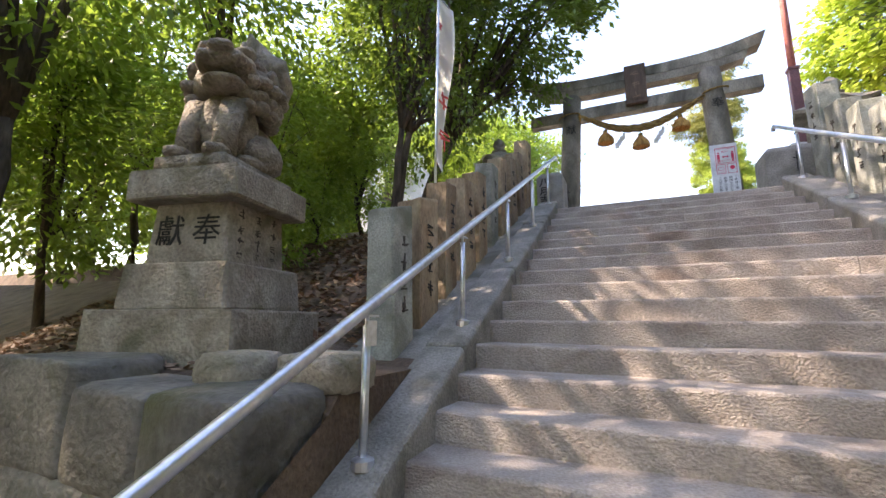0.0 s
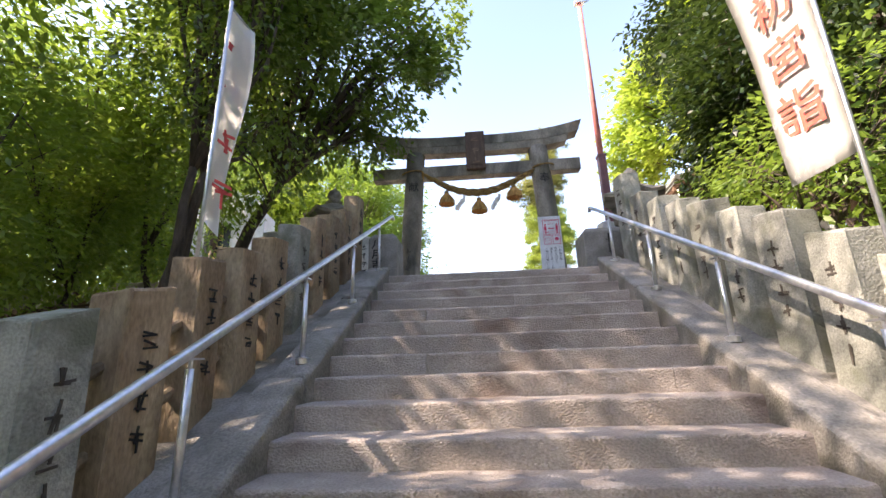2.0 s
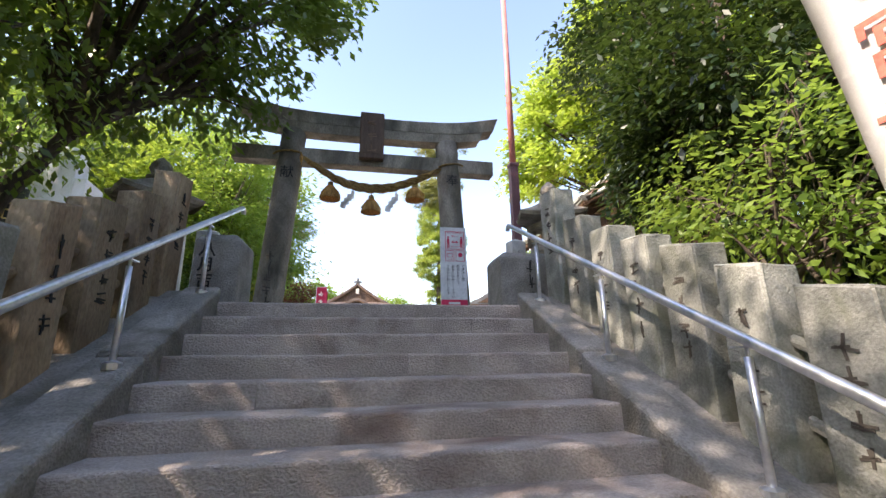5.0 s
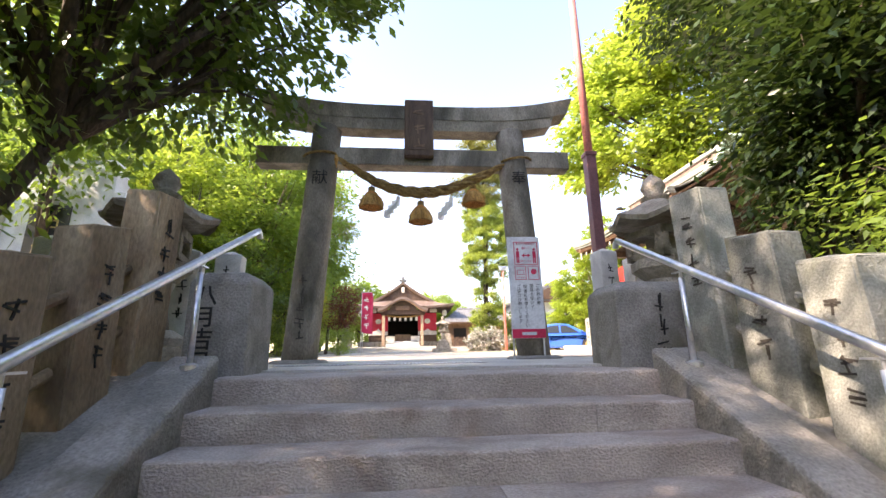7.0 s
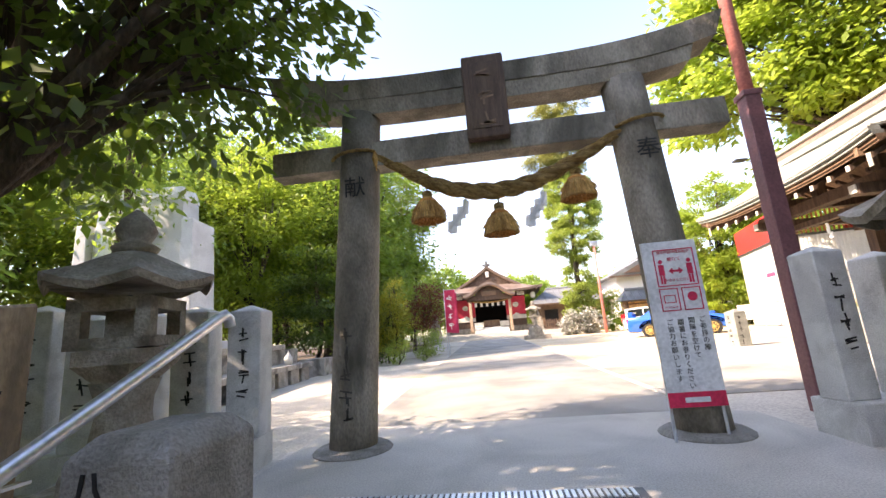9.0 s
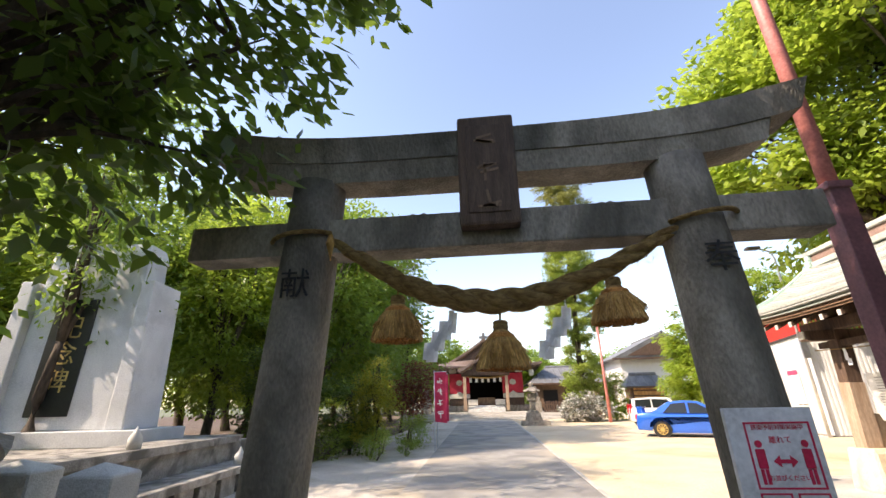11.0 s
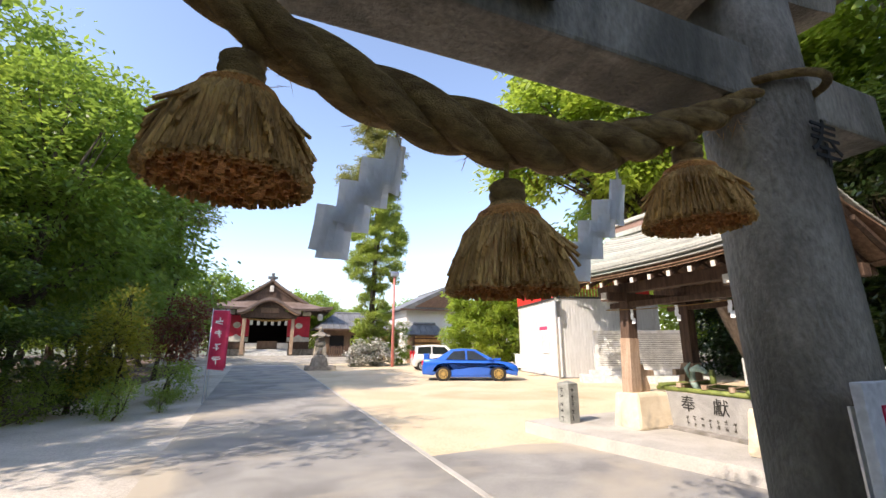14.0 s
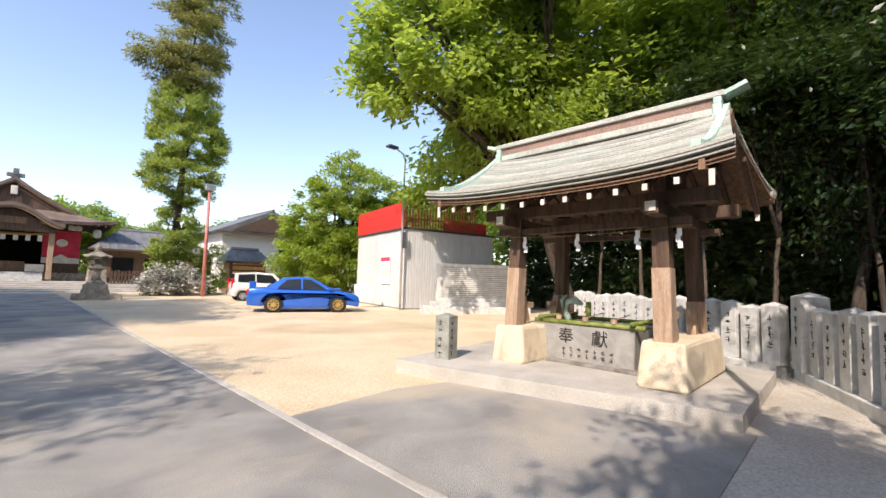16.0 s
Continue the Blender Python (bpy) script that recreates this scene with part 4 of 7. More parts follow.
def fence_run(a, b, count, w, h, z, mat, group, seed, base_h=0.18, tall=()):
    a, b = Vector((*a, 0)), Vector((*b, 0))
    d = b - a
    ang = math.degrees(math.atan2(d.y, d.x))
    L = d.length
    kerb = part("fence_kerb", block(-0.12, L + 0.12, -0.19, 0.19, z - 0.1, z + base_h, 0.012), mat, None, "", pose(a.x, a.y, 0, 0, 0, ang))
    tagged(kerb, "long granite kerb under a row of posts", "kerb")
    me, big = pointed_post(w, w * 0.85, h, mat), pointed_post(w * 1.35, w * 1.3, h * 1.28, mat)
    r = random.Random(seed)
    for i in range(count):
        p = a + d * (i / max(1, count - 1))
        ob = part("granite_post", big if i in tall else me, mat, None, "", pose(p.x, p.y, z + base_h, r.uniform(-0.8, 0.8), r.uniform(-0.8, 0.8), ang + r.uniform(-3, 3)) @ Matrix.Diagonal((r.uniform(0.92, 1.08), 1, r.uniform(0.93, 1.07), 1)))
        tagged(ob, "taller pale granite corner post with carved writing" if i in tall else "pale granite fence post with pointed top and carved writing", "fence post", group)
        ww, hh = (w * 1.3 * 0.5, h * 1.28) if i in tall else (w * 0.85 * 0.5, h)
        strokes("carved_writing", 4, 0.15 if i in tall else 0.115, INK, pose(0, -ww - 0.002, hh - 0.28), ob, seed * 31 + i)
        strokes("carved_writing", 4, 0.16 if i in tall else 0.125, INK, pose(0, ww + 0.002, hh - 0.28, 0, 0, 180), ob, seed * 31 + i)


fence_run((2.16, 2.02), (6.2, 2.66), 10, 0.25, 1.08, FLOOR, PALE_STONE, "granite fence by the gateway", 1, 0.26)
fence_run((6.6, 2.85), (8.75, 3.72), 6, 0.30, 1.08, FLOOR, PALE_STONE, "granite fence beside the pavilion", 2, 0.16, (5,))
fence_run((9.1, 4.2), (11.7, 9.1), 15, 0.30, 1.08, FLOOR, PALE_STONE, "granite fence behind the pavilion", 3, 0.16)
fence_run((-2.24, 1.98), (-3.9, 1.75), 5, 0.28, 1.10, FLOOR, PALE_STONE, "granite fence by the monument", 4, 0.24)


def stone_lantern(x, y, z, s, label, mat, turn=0.0, group=""):
    th = thing("stone_lantern", label, "stone lantern", pose(x, y, z, 0, 0, turn) @ Matrix.Scale(s, 4), group)
    part("base", block(-0.42, 0.42, -0.42, 0.42, 0, 0.24, 0.02, 0.03, 0.004, 1), mat, th)
    part("pedestal", lathe([(0.34, 0.24), (0.34, 0.32), (0.22, 0.40)], 6), mat, th)
    part("shaft", lathe([(0.19, 0.40), (0.155, 0.62), (0.16, 0.72), (0.20, 0.84)], 12), mat, th, "", None, True)
    part("platform", lathe([(0.20, 0.84), (0.33, 0.95), (0.33, 1.04), (0.27, 1.05)], 6), mat, th)
    box = part("fire_box", join(*[block(sx * 0.20 - 0.045, sx * 0.20 + 0.045, sy * 0.20 - 0.045, sy * 0.20 + 0.045, 1.05, 1.36) for sx in (-1, 1) for sy in (-1, 1)],
                                block(-0.245, 0.245, -0.245, 0.245, 1.29, 1.37), block(-0.245, 0.245, -0.245, 0.245, 1.05, 1.12), block(-0.10, 0.10, -0.10, 0.10, 1.12, 1.29)), mat, th)
    bm = bmesh.new()
    n = 6
    rings = []
    for k, (rad, zz) in enumerate(((0.50, 1.40), (0.52, 1.45), (0.34, 1.56), (0.20, 1.66), (0.12, 1.70))):
        ringv = []
        for i in range(24):
            a = 2 * math.pi * i / 24
            corner = abs(math.cos(3 * a)) ** 3
            rr = rad * (0.90 + 0.12 * corner) if k < 3 else rad
            ringv.append(bm.verts.new((rr * math.cos(a), rr * math.sin(a), zz + (0.07 * corner if k < 2 else 0.02 * corner if k == 2 else 0))))
        rings.append(ringv)
    for p, q in zip(rings, rings[1:]):
        for i in range(24):
            bm.faces.new((p[i], p[(i + 1) % 24], q[(i + 1) % 24], q[i]))
    bm.faces.new(rings[0][::-1])
    bm.faces.new(rings[-1])
    part("roof", bm, mat, th)
    part("finial", lathe([(0.12, 1.69), (0.15, 1.74), (0.09, 1.78), (0.13, 1.86), (0.10, 1.94), (0.015, 2.02)], 14), mat, th, "", None, True)
    return th


stone_lantern(-2.56, 1.15, FLOOR - 0.02, 0.95, "brown weathered stone lantern behind the rusty fence", OLD_STONE, 15, "lanterns at the stair head")
stone_lantern(2.36, 1.15, FLOOR - 0.02, 0.97, "brown weathered stone lantern behind the grey fence", OLD_STONE, 15, "lanterns at the stair head")
far_lantern = stone_lantern(2.65, 31.0, 0.55, 1.15, "old stone lantern on a stepped base before the shrine", OLD_STONE, 0)
lbase = thing("lantern_base", "two rough stone steps under the far lantern", "stone base")
part("lower_step", block(1.75, 3.7, 30.2, 31.8, 0.0, 0.32, 0.04, 0.05, 0.02, 3), OLD_STONE, lbase)
part("upper_step", block(2.1, 3.2, 30.5, 31.5, 0.32, 0.57, 0.03, 0.03, 0.01, 4), OLD_STONE, lbase)


# ---- cloth banners ----
def banner(x, y, z_foot, z_top, z_low, dx, dy, width, cloth, name, label, seed, lean=(0, 0), wave=0.03, narrow=0.0):
    th = thing(name, label, "banner")
    part("pole", tube([(x, y, z_foot), (x + lean[0] * (z_top - z_foot), y + lean[1] * (z_top - z_foot), z_top + 0.05)], 0.013, 8), STEEL, th, "", None, True)
    d = Vector((dx, dy, 0)).normalized()
    n = Vector((-d.y, d.x, 0))
    bm = bmesh.new()
    rows = []
    for j in range(15):
        row = []
        for i in range(7):
            u, v = i / 6, j / 14
            z = z_top - (z_top - z_low) * v
            base = Vector((x + lean[0] * (z - z_foot), y + lean[1] * (z - z_foot), z))
            p = base + d * (u * width * (1 - narrow * v)) + n * (narrow * 0.12 * u * v) + n * (wave * u * math.sin(v * 5.1 + seed + u * 1.5)) - Vector((0, 0, 0.05 * u * v))
            row.append(bm.verts.new(p))
        rows.append(row)
    for j in range(14):
        for i in range(6):
            bm.faces.new((rows[j][i], rows[j][i + 1], rows[j + 1][i + 1], rows[j + 1][i]))
    bmesh.ops.solidify(bm, geom=list(bm.faces), thickness=0.003)
    part("cloth", bm, cloth, th, "", None, True)
    part("top_rod", tube([(x + lean[0] * (z_top - z_foot), y + lean[1] * (z_top - z_foot), z_top), Vector((x + lean[0] * (z_top - z_foot), y + lean[1] * (z_top - z_foot), z_top)) + d * width], 0.008, 8), STEEL, th)
    return th, d, n


def banner_text(th, d, n, chars, x, y, z_top, step, size, width, mat, off):
    ang = math.degrees(math.atan2(d.y, d.x)) + (180 if off > 0 else 0)
    for i, c in enumerate(chars):
        p = Vector((x, y, z_top - step * i)) + d * width * 0.5 + n * off
        if c == "*":
            strokes("printed_writing", 1, size, mat, pose(p.x, p.y, p.z, 0, 0, ang), th, i + 40)
        else:
            writing("printed_writing", c, size, mat, pose(p.x, p.y, p.z, 90, 0, ang), th, "red printed character", 0.001, 1.0, 0.002)


th, d, n = banner(1.74, -3.25, -1.45, 1.62, -0.03, -0.12, 0.99, 0.56, WHITE_CLOTH, "festival_banner", "white cloth banner with red characters on a slim pole", 1, (-0.005, -0.01), 0.02, 0.38)
banner_text(th, d, n, "*", 1.73, -3.27, 1.42, 0.3, 0.18, 0.50, FADED_INK, 0.03)
banner_text(th, d, n, "初宮詣", 1.73, -3.27, 1.06, 0.37, 0.30, 0.43, PINK_PRINT, 0.03)
th, d, n = banner(-1.95, -2.98, -1.5, 1.56, -0.08, 0.10, 1.0, 0.26, WHITE_CLOTH, "festival_banner", "white cloth banner with red writing beside the rusty fence", 2, (0.01, 0.0), 0.05, 0.15)
banner_text(th, d, n, "****", -1.94, -2.98, 1.25, 0.36, 0.22, 0.26, RED_CLOTH, -0.018)
for i, (x, y) in enumerate(((-2.14, 15.05), (-2.2, 16.3))):
    th, d, n = banner(x, y, FLOOR, 2.62, 0.98, 1.0, -0.15, 0.45, PINK_CLOTH, "path_banner", "crimson cloth banner with white writing beside the path", 5 + i, (0, 0), 0.02)
    banner_text(th, d, n, "****", x, y, 2.28, 0.34, 0.26, 0.45, WHITE_CLOTH, -0.028)

# ---- the water pavilion ----
platform = tagged(part("pavilion_platform", extrude_profile([(4.12, 7.45), (4.0, 8.5), (8.2, 8.9), (8.0, 4.1), (4.87, 4.06)], 0.0, 0.24, "z"), CONCRETE, None), "low concrete platform under the water pavilion", "platform", kind="structure")
pav = thing("water_pavilion", "open timber water pavilion with a curved copper roof", "pavilion")
for y in (7.22, 4.93):
    part("foundation_stone", block(5.22, 7.3, y - 0.30, y + 0.30, 0.238, 0.82, 0.05, 0.05, 0.012, int(y * 10)), SAND_STONE, pav, "pale sand-coloured stone")
for x, lean in ((5.42, 0.05), (7.0, -0.05)):
    for y, ly in ((7.22, -0.05), (4.93, 0.05)):
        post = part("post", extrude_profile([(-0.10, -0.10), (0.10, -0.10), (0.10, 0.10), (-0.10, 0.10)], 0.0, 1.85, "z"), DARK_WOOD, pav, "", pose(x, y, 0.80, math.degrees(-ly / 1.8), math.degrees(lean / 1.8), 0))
        # Paler casing round the foot of the post, taller on the front pair.
        part("post_sleeve", extrude_profile([(-0.11, -0.11), (0.11, -0.11), (0.11, 0.11), (-0.11, 0.11)], 0.005, 0.95 if x < 6 else 0.5, "z"), PALE_WOOD, post, "pale timber lower casing")
        sx = 1 if x < 6 else -1
        part("brace", extrude_profile([(0.13 * sx, 0.0), (0.36 * sx, 0.0), (0.36 * sx, 0.12), (0.22 * sx, 0.50), (0.13 * sx, 0.50)], -0.06, 0.06, "y"), PALE_WOOD, post)
        part("tie", block(min(0.12 * sx, 0.5 * sx), max(0.12 * sx, 0.5 * sx), -0.04, 0.04, 0.30, 0.40, 0.006), PALE_WOOD, post)
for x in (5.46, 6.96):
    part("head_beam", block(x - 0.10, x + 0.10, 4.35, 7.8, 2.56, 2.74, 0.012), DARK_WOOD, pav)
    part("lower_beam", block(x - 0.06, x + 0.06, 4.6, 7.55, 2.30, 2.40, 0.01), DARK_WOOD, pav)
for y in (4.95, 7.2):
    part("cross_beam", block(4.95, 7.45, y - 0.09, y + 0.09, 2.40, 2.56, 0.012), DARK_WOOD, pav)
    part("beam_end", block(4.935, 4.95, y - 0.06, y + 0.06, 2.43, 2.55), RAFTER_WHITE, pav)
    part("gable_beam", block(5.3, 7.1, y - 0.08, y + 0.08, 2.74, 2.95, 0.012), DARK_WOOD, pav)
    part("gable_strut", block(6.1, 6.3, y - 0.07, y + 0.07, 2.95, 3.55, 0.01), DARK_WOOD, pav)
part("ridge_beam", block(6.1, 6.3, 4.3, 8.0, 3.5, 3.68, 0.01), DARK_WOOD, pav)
RX, EAVE_X = 6.2, 1.62


def roof_z(u, v):
    """Height of the curved roof: u from ridge (0) to eave (1), v along the ridge (-1 to 1)."""
    return 3.86 - 0.93 * (1 - max(0.0, 1 - u) ** 1.55) + 0.13 * abs(v) ** 3


RY0, RY1 = 4.02, 8.50


def roof_row(u0, u1, side, lift):
    bm = bmesh.new()
    rows = []
    for u, dz in ((u0, -0.004), (u1, 0.016), (u1, -0.02), (u0, -0.03)):
        rows.append([bm.verts.new((RX + side * EAVE_X * u, (RY0 + RY1) / 2 + v * (RY1 - RY0) / 2 * (0.86 + 0.14 * u), roof_z(u, v) + dz + lift)) for v in [-1 + k / 10 for k in range(21)]])
    for i in range(4):
        p, q = rows[i], rows[(i + 1) % 4]
        for k in range(20):
            bm.faces.new((p[k], p[k + 1], q[k + 1], q[k]))
    bm.faces.new([rw[0] for rw in rows])
    bm.faces.new([rw[-1] for rw in rows][::-1])
    bmesh.ops.recalc_face_normals(bm, faces=list(bm.faces))
    return bm


ROWS_N = 22
for side in (-1, 1):
    for k in range(ROWS_N):
        part("roof_sheet", roof_row(k / ROWS_N, (k + 1.15) / ROWS_N, side, 0.018 * (ROWS_N - k) / ROWS_N + 0.010 * (k % 1)), COPPER, pav)
    for j, (drop, mat_) in enumerate(((0.03, COPPER), (0.085, COPPER), (0.14, BROWN_WOOD))):
        part("eave_layer", join(roof_row(0.93 - 0.02 * j, 1.035 - 0.025 * j, side, -drop), roof_row(0.93 - 0.02 * j, 1.035 - 0.025 * j, side, -drop - 0.024)), mat_, pav)
    part("roof_boarding", roof_row(0.05, 0.97, side, -0.20), BROWN_WOOD, pav)
    for k in range(13):
        v = -0.9 + 1.8 * k / 12
        y = (RY0 + RY1) / 2 + v * (RY1 - RY0) / 2
        p0, p1 = (RX + side * EAVE_X * 0.25, roof_z(0.25, v) - 0.26), (RX + side * EAVE_X * 0.95, roof_z(0.95, v) - 0.27)
        pts = [(p0[0], p0[1]), (p1[0], p1[1]), (p1[0], p1[1] - 0.07), (p0[0], p0[1] - 0.07)]
        raf = part("rafter", extrude_profile(pts, y - 0.032, y + 0.032, "y"), DARK_WOOD, pav)
        big = k in (0, 12)
        x1 = p1[0] + side * 0.003
        part("rafter_cap", block(min(x1, x1 + side * 0.012), max(x1, x1 + side * 0.012), y - 0.028, y + 0.028, p1[1] - (0.17 if big else 0.072), p1[1] + 0.005), RAFTER_WHITE, raf, "white painted rafter end")
for v, y in ((-1, RY0 + 0.05), (1, RY1 - 0.05)):
    for side in (-1, 1):
        pts = [(RX + side * EAVE_X * u, roof_z(u, 1) - 0.06) for u in [k / 8 for k in range(9)]] + [(RX + side * EAVE_X * u, roof_z(u, 1) - 0.30) for u in [k / 8 for k in range(8, -1, -1)]]
        part("barge_board", extrude_profile([(a, b) for a, b in pts], y + 0.25 * -v - 0.03, y + 0.25 * -v + 0.03, "y"), BROWN_WOOD, pav)
        pts = [(RX + side * EAVE_X * u, roof_z(u, 1) + 0.035) for u in [k / 8 for k in range(9)]] + [(RX + side * EAVE_X * u, roof_z(u, 1) - 0.05) for u in [k / 8 for k in range(8, -1, -1)]]
        part("verge", extrude_profile(pts, y + 0.30 * -v - 0.05, y + 0.30 * -v + 0.05, "y"), VERDIGRIS, pav, "green copper verge")
part("ridge_box", block(RX - 0.12, RX + 0.12, 4.50, 8.02, 3.86, 3.96, 0.01), COPPER, pav)
part("ridge_panel", block(RX - 0.09, RX + 0.09, 4.50, 8.02, 3.962, 4.10, 0.005), REDDISH, pav, "reddish ridge panel")
part("ridge_cap", block(RX - 0.14, RX + 0.14, 4.36, 8.16, 4.102, 4.18, 0.012), COPPER, pav)
part("ridge_tip", extrude_profile([(4.36, 4.11), (4.36, 4.17), (4.12, 4.25), (4.10, 4.20)], RX - 0.12, RX + 0.12), VERDIGRIS, pav)
part("ridge_tip", extrude_profile([(8.16, 4.11), (8.16, 4.17), (8.36, 4.23), (8.38, 4.18)], RX - 0.12, RX + 0.12), VERDIGRIS, pav)
for y in (4.44, 8.08):
    part("ridge_ornament", join(block(RX - 0.20, RX + 0.20, y - 0.06, y + 0.06, 3.72, 3.86, 0.02), block(RX - 0.17, RX + 0.17, y - 0.055, y + 0.055, 3.86, 4.0, 0.02), block(RX - 0.15, RX + 0.15, y - 0.05, y + 0.05, 4.0, 4.10, 0.02)), VERDIGRIS, pav)
cord = tagged(part("sacred_cord", tube([(5.36, 4.6 + 0.3 * k, 2.28 - 0.05 * math.sin(math.pi * k / 10)) for k in range(11)], 0.008, 6), ROPE, None), "thin straw cord strung round the pavilion", "cord")
for i, y in enumerate((7.0, 6.1, 5.25, 4.75)):
    bm = bmesh.new()
    for k in range(3):
        g = bmesh.ops.create_cube(bm, size=1)["verts"]
        bmesh.ops.transform(bm, matrix=pose(0.012 * k, 0.02 * (k % 2) - 0.01, -0.06 - 0.075 * k, 0, 8 * (k - 1), 12 * k) @ Matrix.Diagonal((0.006, 0.055, 0.10, 1)), verts=g)
    tagged(part("paper_strip", bm, PAPER, None, "", pose(5.36, y, 2.26)), "small white paper streamer on the pavilion's cord", "paper streamer", "paper streamers under the roof")

basin = thing("water_basin", "grey granite water basin with carved characters and mossy bamboo", "basin")
bb = block(5.98, 7.05, 5.52, 6.98, 0.24, 0.86, 0.0, -0.02)
top = [f for f in bb.faces if f.normal.z > 0.9]
bmesh.ops.inset_region(bb, faces=top, thickness=0.12)
bmesh.ops.translate(bb, verts=list({v for f in top for v in f.verts}), vec=(0, 0, -0.25))
bmesh.ops.bevel(bb, geom=[e for e in bb.edges], offset=0.012, segments=2, affect="EDGES")
part("trough", bb, BASIN_STONE, basin)
part("basin_foot", block(5.85, 7.15, 5.40, 7.1, 0.238, 0.29, 0.01), KERB_STONE, basin)
water = plain("water", (0.05, 0.08, 0.07), 0.05)
part("water", block(6.12, 6.9, 5.66, 6.84, 0.70, 0.78), water, basin)
for x in (5.97, 7.06):
    part("bamboo_pole", tube([(x, 5.35, 0.90), (x, 7.15, 0.89)], 0.04, 10), BAMBOO, basin, "mossy green bamboo", None, True)
for y in (5.50, 7.0):
    part("bamboo_pole", tube([(5.85, y, 0.955), (7.2, y, 0.955)], 0.035, 10), BAMBOO, basin, "mossy green bamboo", None, True)
for y in (5.8, 6.25, 6.7):
    part("ladle", join(lathe([(0.045, 0.0), (0.05, 0.07)], 12, (5.96, y)), tube([(5.96, y, 0.05), (6.75, y + 0.05, 0.10)], 0.008, 6)), PALE_WOOD, basin, "wooden dipping ladle", pose(0, 0, 0.93))
writing("carved_writing", "奉", 0.27, INK, pose(5.958, 6.58, 0.66, 90, 0, -90), basin, "black carved character")
writing("carved_writing", "獻", 0.27, INK, pose(5.958, 6.02, 0.66, 90, 0, -90), basin, "black carved character")
for i in range(7):
    strokes("carved_writing", 2, 0.07, FADED_INK, pose(5.962, 6.62 - 0.13 * i, 0.47, 0, 0, -90), basin, 70 + i)
spout = thing("dragon_spout", "green bronze dragon water spout beside a bamboo stump", "fountain spout")
part("neck", tube([(6.55, 6.78, 0.80), (6.5, 6.86, 1.0), (6.45, 6.80, 1.20), (6.42, 6.66, 1.24), (6.42, 6.52, 1.17)], [0.07, 0.06, 0.05, 0.07, 0.03], 12), VERDIGRIS, spout, "", None, True)
part("crest", tube([(6.47, 6.9, 1.05), (6.44, 6.92, 1.22), (6.42, 6.8, 1.33)], [0.02, 0.035, 0.008], 8), VERDIGRIS, spout, "", None, True)
part("bamboo_stump", tube([(6.4, 6.40, 0.93), (6.4, 6.40, 1.22)], 0.045, 12), BAMBOO, spout, "cut green bamboo", None, True)

stub = thing("boundary_post", "short square granite marker post with carved writing", "marker post")
part("shaft", pointed_post(0.27, 0.27, 0.95, POST_STONE), POST_STONE, stub, "", pose(4.68, 8.05, FLOOR, 0, 0, 10))
strokes("carved_writing", 5, 0.10, INK, pose(4.665, 7.91, FLOOR + 0.78, 0, 0, 8), stub, 3)
strokes("carved_writing", 5, 0.10, INK, pose(4.54, 8.06, FLOOR + 0.78, 0, 0, -82), stub, 4)
part("foot", block(4.42, 4.94, 7.80, 8.30, 0.0, FLOOR + 0.07, 0.02), CONCRETE, stub)

# ---- store building with the red screen, and the stone tablet before it ----
store = thing("store_building", "two-storey white corrugated store with a red roof screen", "building", pose(13.0, 18.9, FLOOR, 0, 0, -13))
part("wall_core", block(0.02, 5.6, 0.02, 6.2, 0.05, 3.95), CLADDING, store)
rib_x, rib_y = mesh_of(block(-0.05, 0.05, -0.02, 0.0, 0.05, 3.95, 0.012), "rib", CLADDING), mesh_of(block(-0.02, 0.0, -0.05, 0.05, 0.05, 3.95, 0.012), "rib", CLADDING)
for k in range(37):
    part("rib", rib_x, CLADDING, store, "", pose(0.1 + k * 0.15, 0.02, 0))
for k in range(14):
    part("rib", rib_y, CLADDING, store, "", pose(0.02, 0.22 + k * 0.45, 0))
part("roof_trim", block(-0.06, 5.7, -0.06, 6.3, 3.95, 4.05, 0.01), DARK_STEEL, store)
part("footing", block(-0.1, 5.7, -0.1, 6.3, -0.1, 0.05), KERB_STONE, store)
part("red_screen", block(-0.03, 0.0, 0.1, 6.2, 4.05, 5.35), RED_SHEET, store, "bright red sheet screen")
part("red_screen", block(2.6, 5.6, 0.6, 0.63, 4.05, 4.75), RED_SHEET, store, "bright red sheet screen")
for k in range(26):
    part("lattice_slat", block(0.05 + k * 0.17, 0.12 + k * 0.17, 0.02, 0.05, 4.05, 5.4), RUST_RED, store)
part("lattice_rail", block(0.0, 4.5, 0.052, 0.08, 5.33, 5.42), RUST_RED, store)
part("lattice_rail", block(0.0, 4.5, 0.052, 0.08, 4.5, 4.58), RUST_RED, store)
poster = part("poster", block(-0.05, -0.03, 1.5, 2.6, 1.2, 2.6), PAPER, store, "small pink and white poster")
part("poster_heading", block(-0.056, -0.051, 1.5, 2.6, 2.4, 2.6), PINK_CLOTH, poster)
part("poster_picture", block(-0.056, -0.051, 1.65, 2.45, 1.5, 2.2), RAFTER_WHITE, poster)
lamp = thing("lamp_post", "slender grey lamp post with a drooping head", "street lamp", pose(12.72, 18.78, 0))
part("shaft", tube([(0, 0, 0), (0, 0, 7.3), (-0.08, 0, 7.65), (-0.55, 0.05, 7.85)], [0.06, 0.05, 0.045, 0.04], 10), STEEL, lamp, "", None, True)
part("head", join(block(-1.05, -0.5, -0.12, 0.22, 7.80, 7.92, 0.04)), DARK_STEEL, lamp)
part("switch_box", block(-0.12, 0.12, -0.16, -0.06, 3.0, 3.8, 0.01), STEEL, lamp)
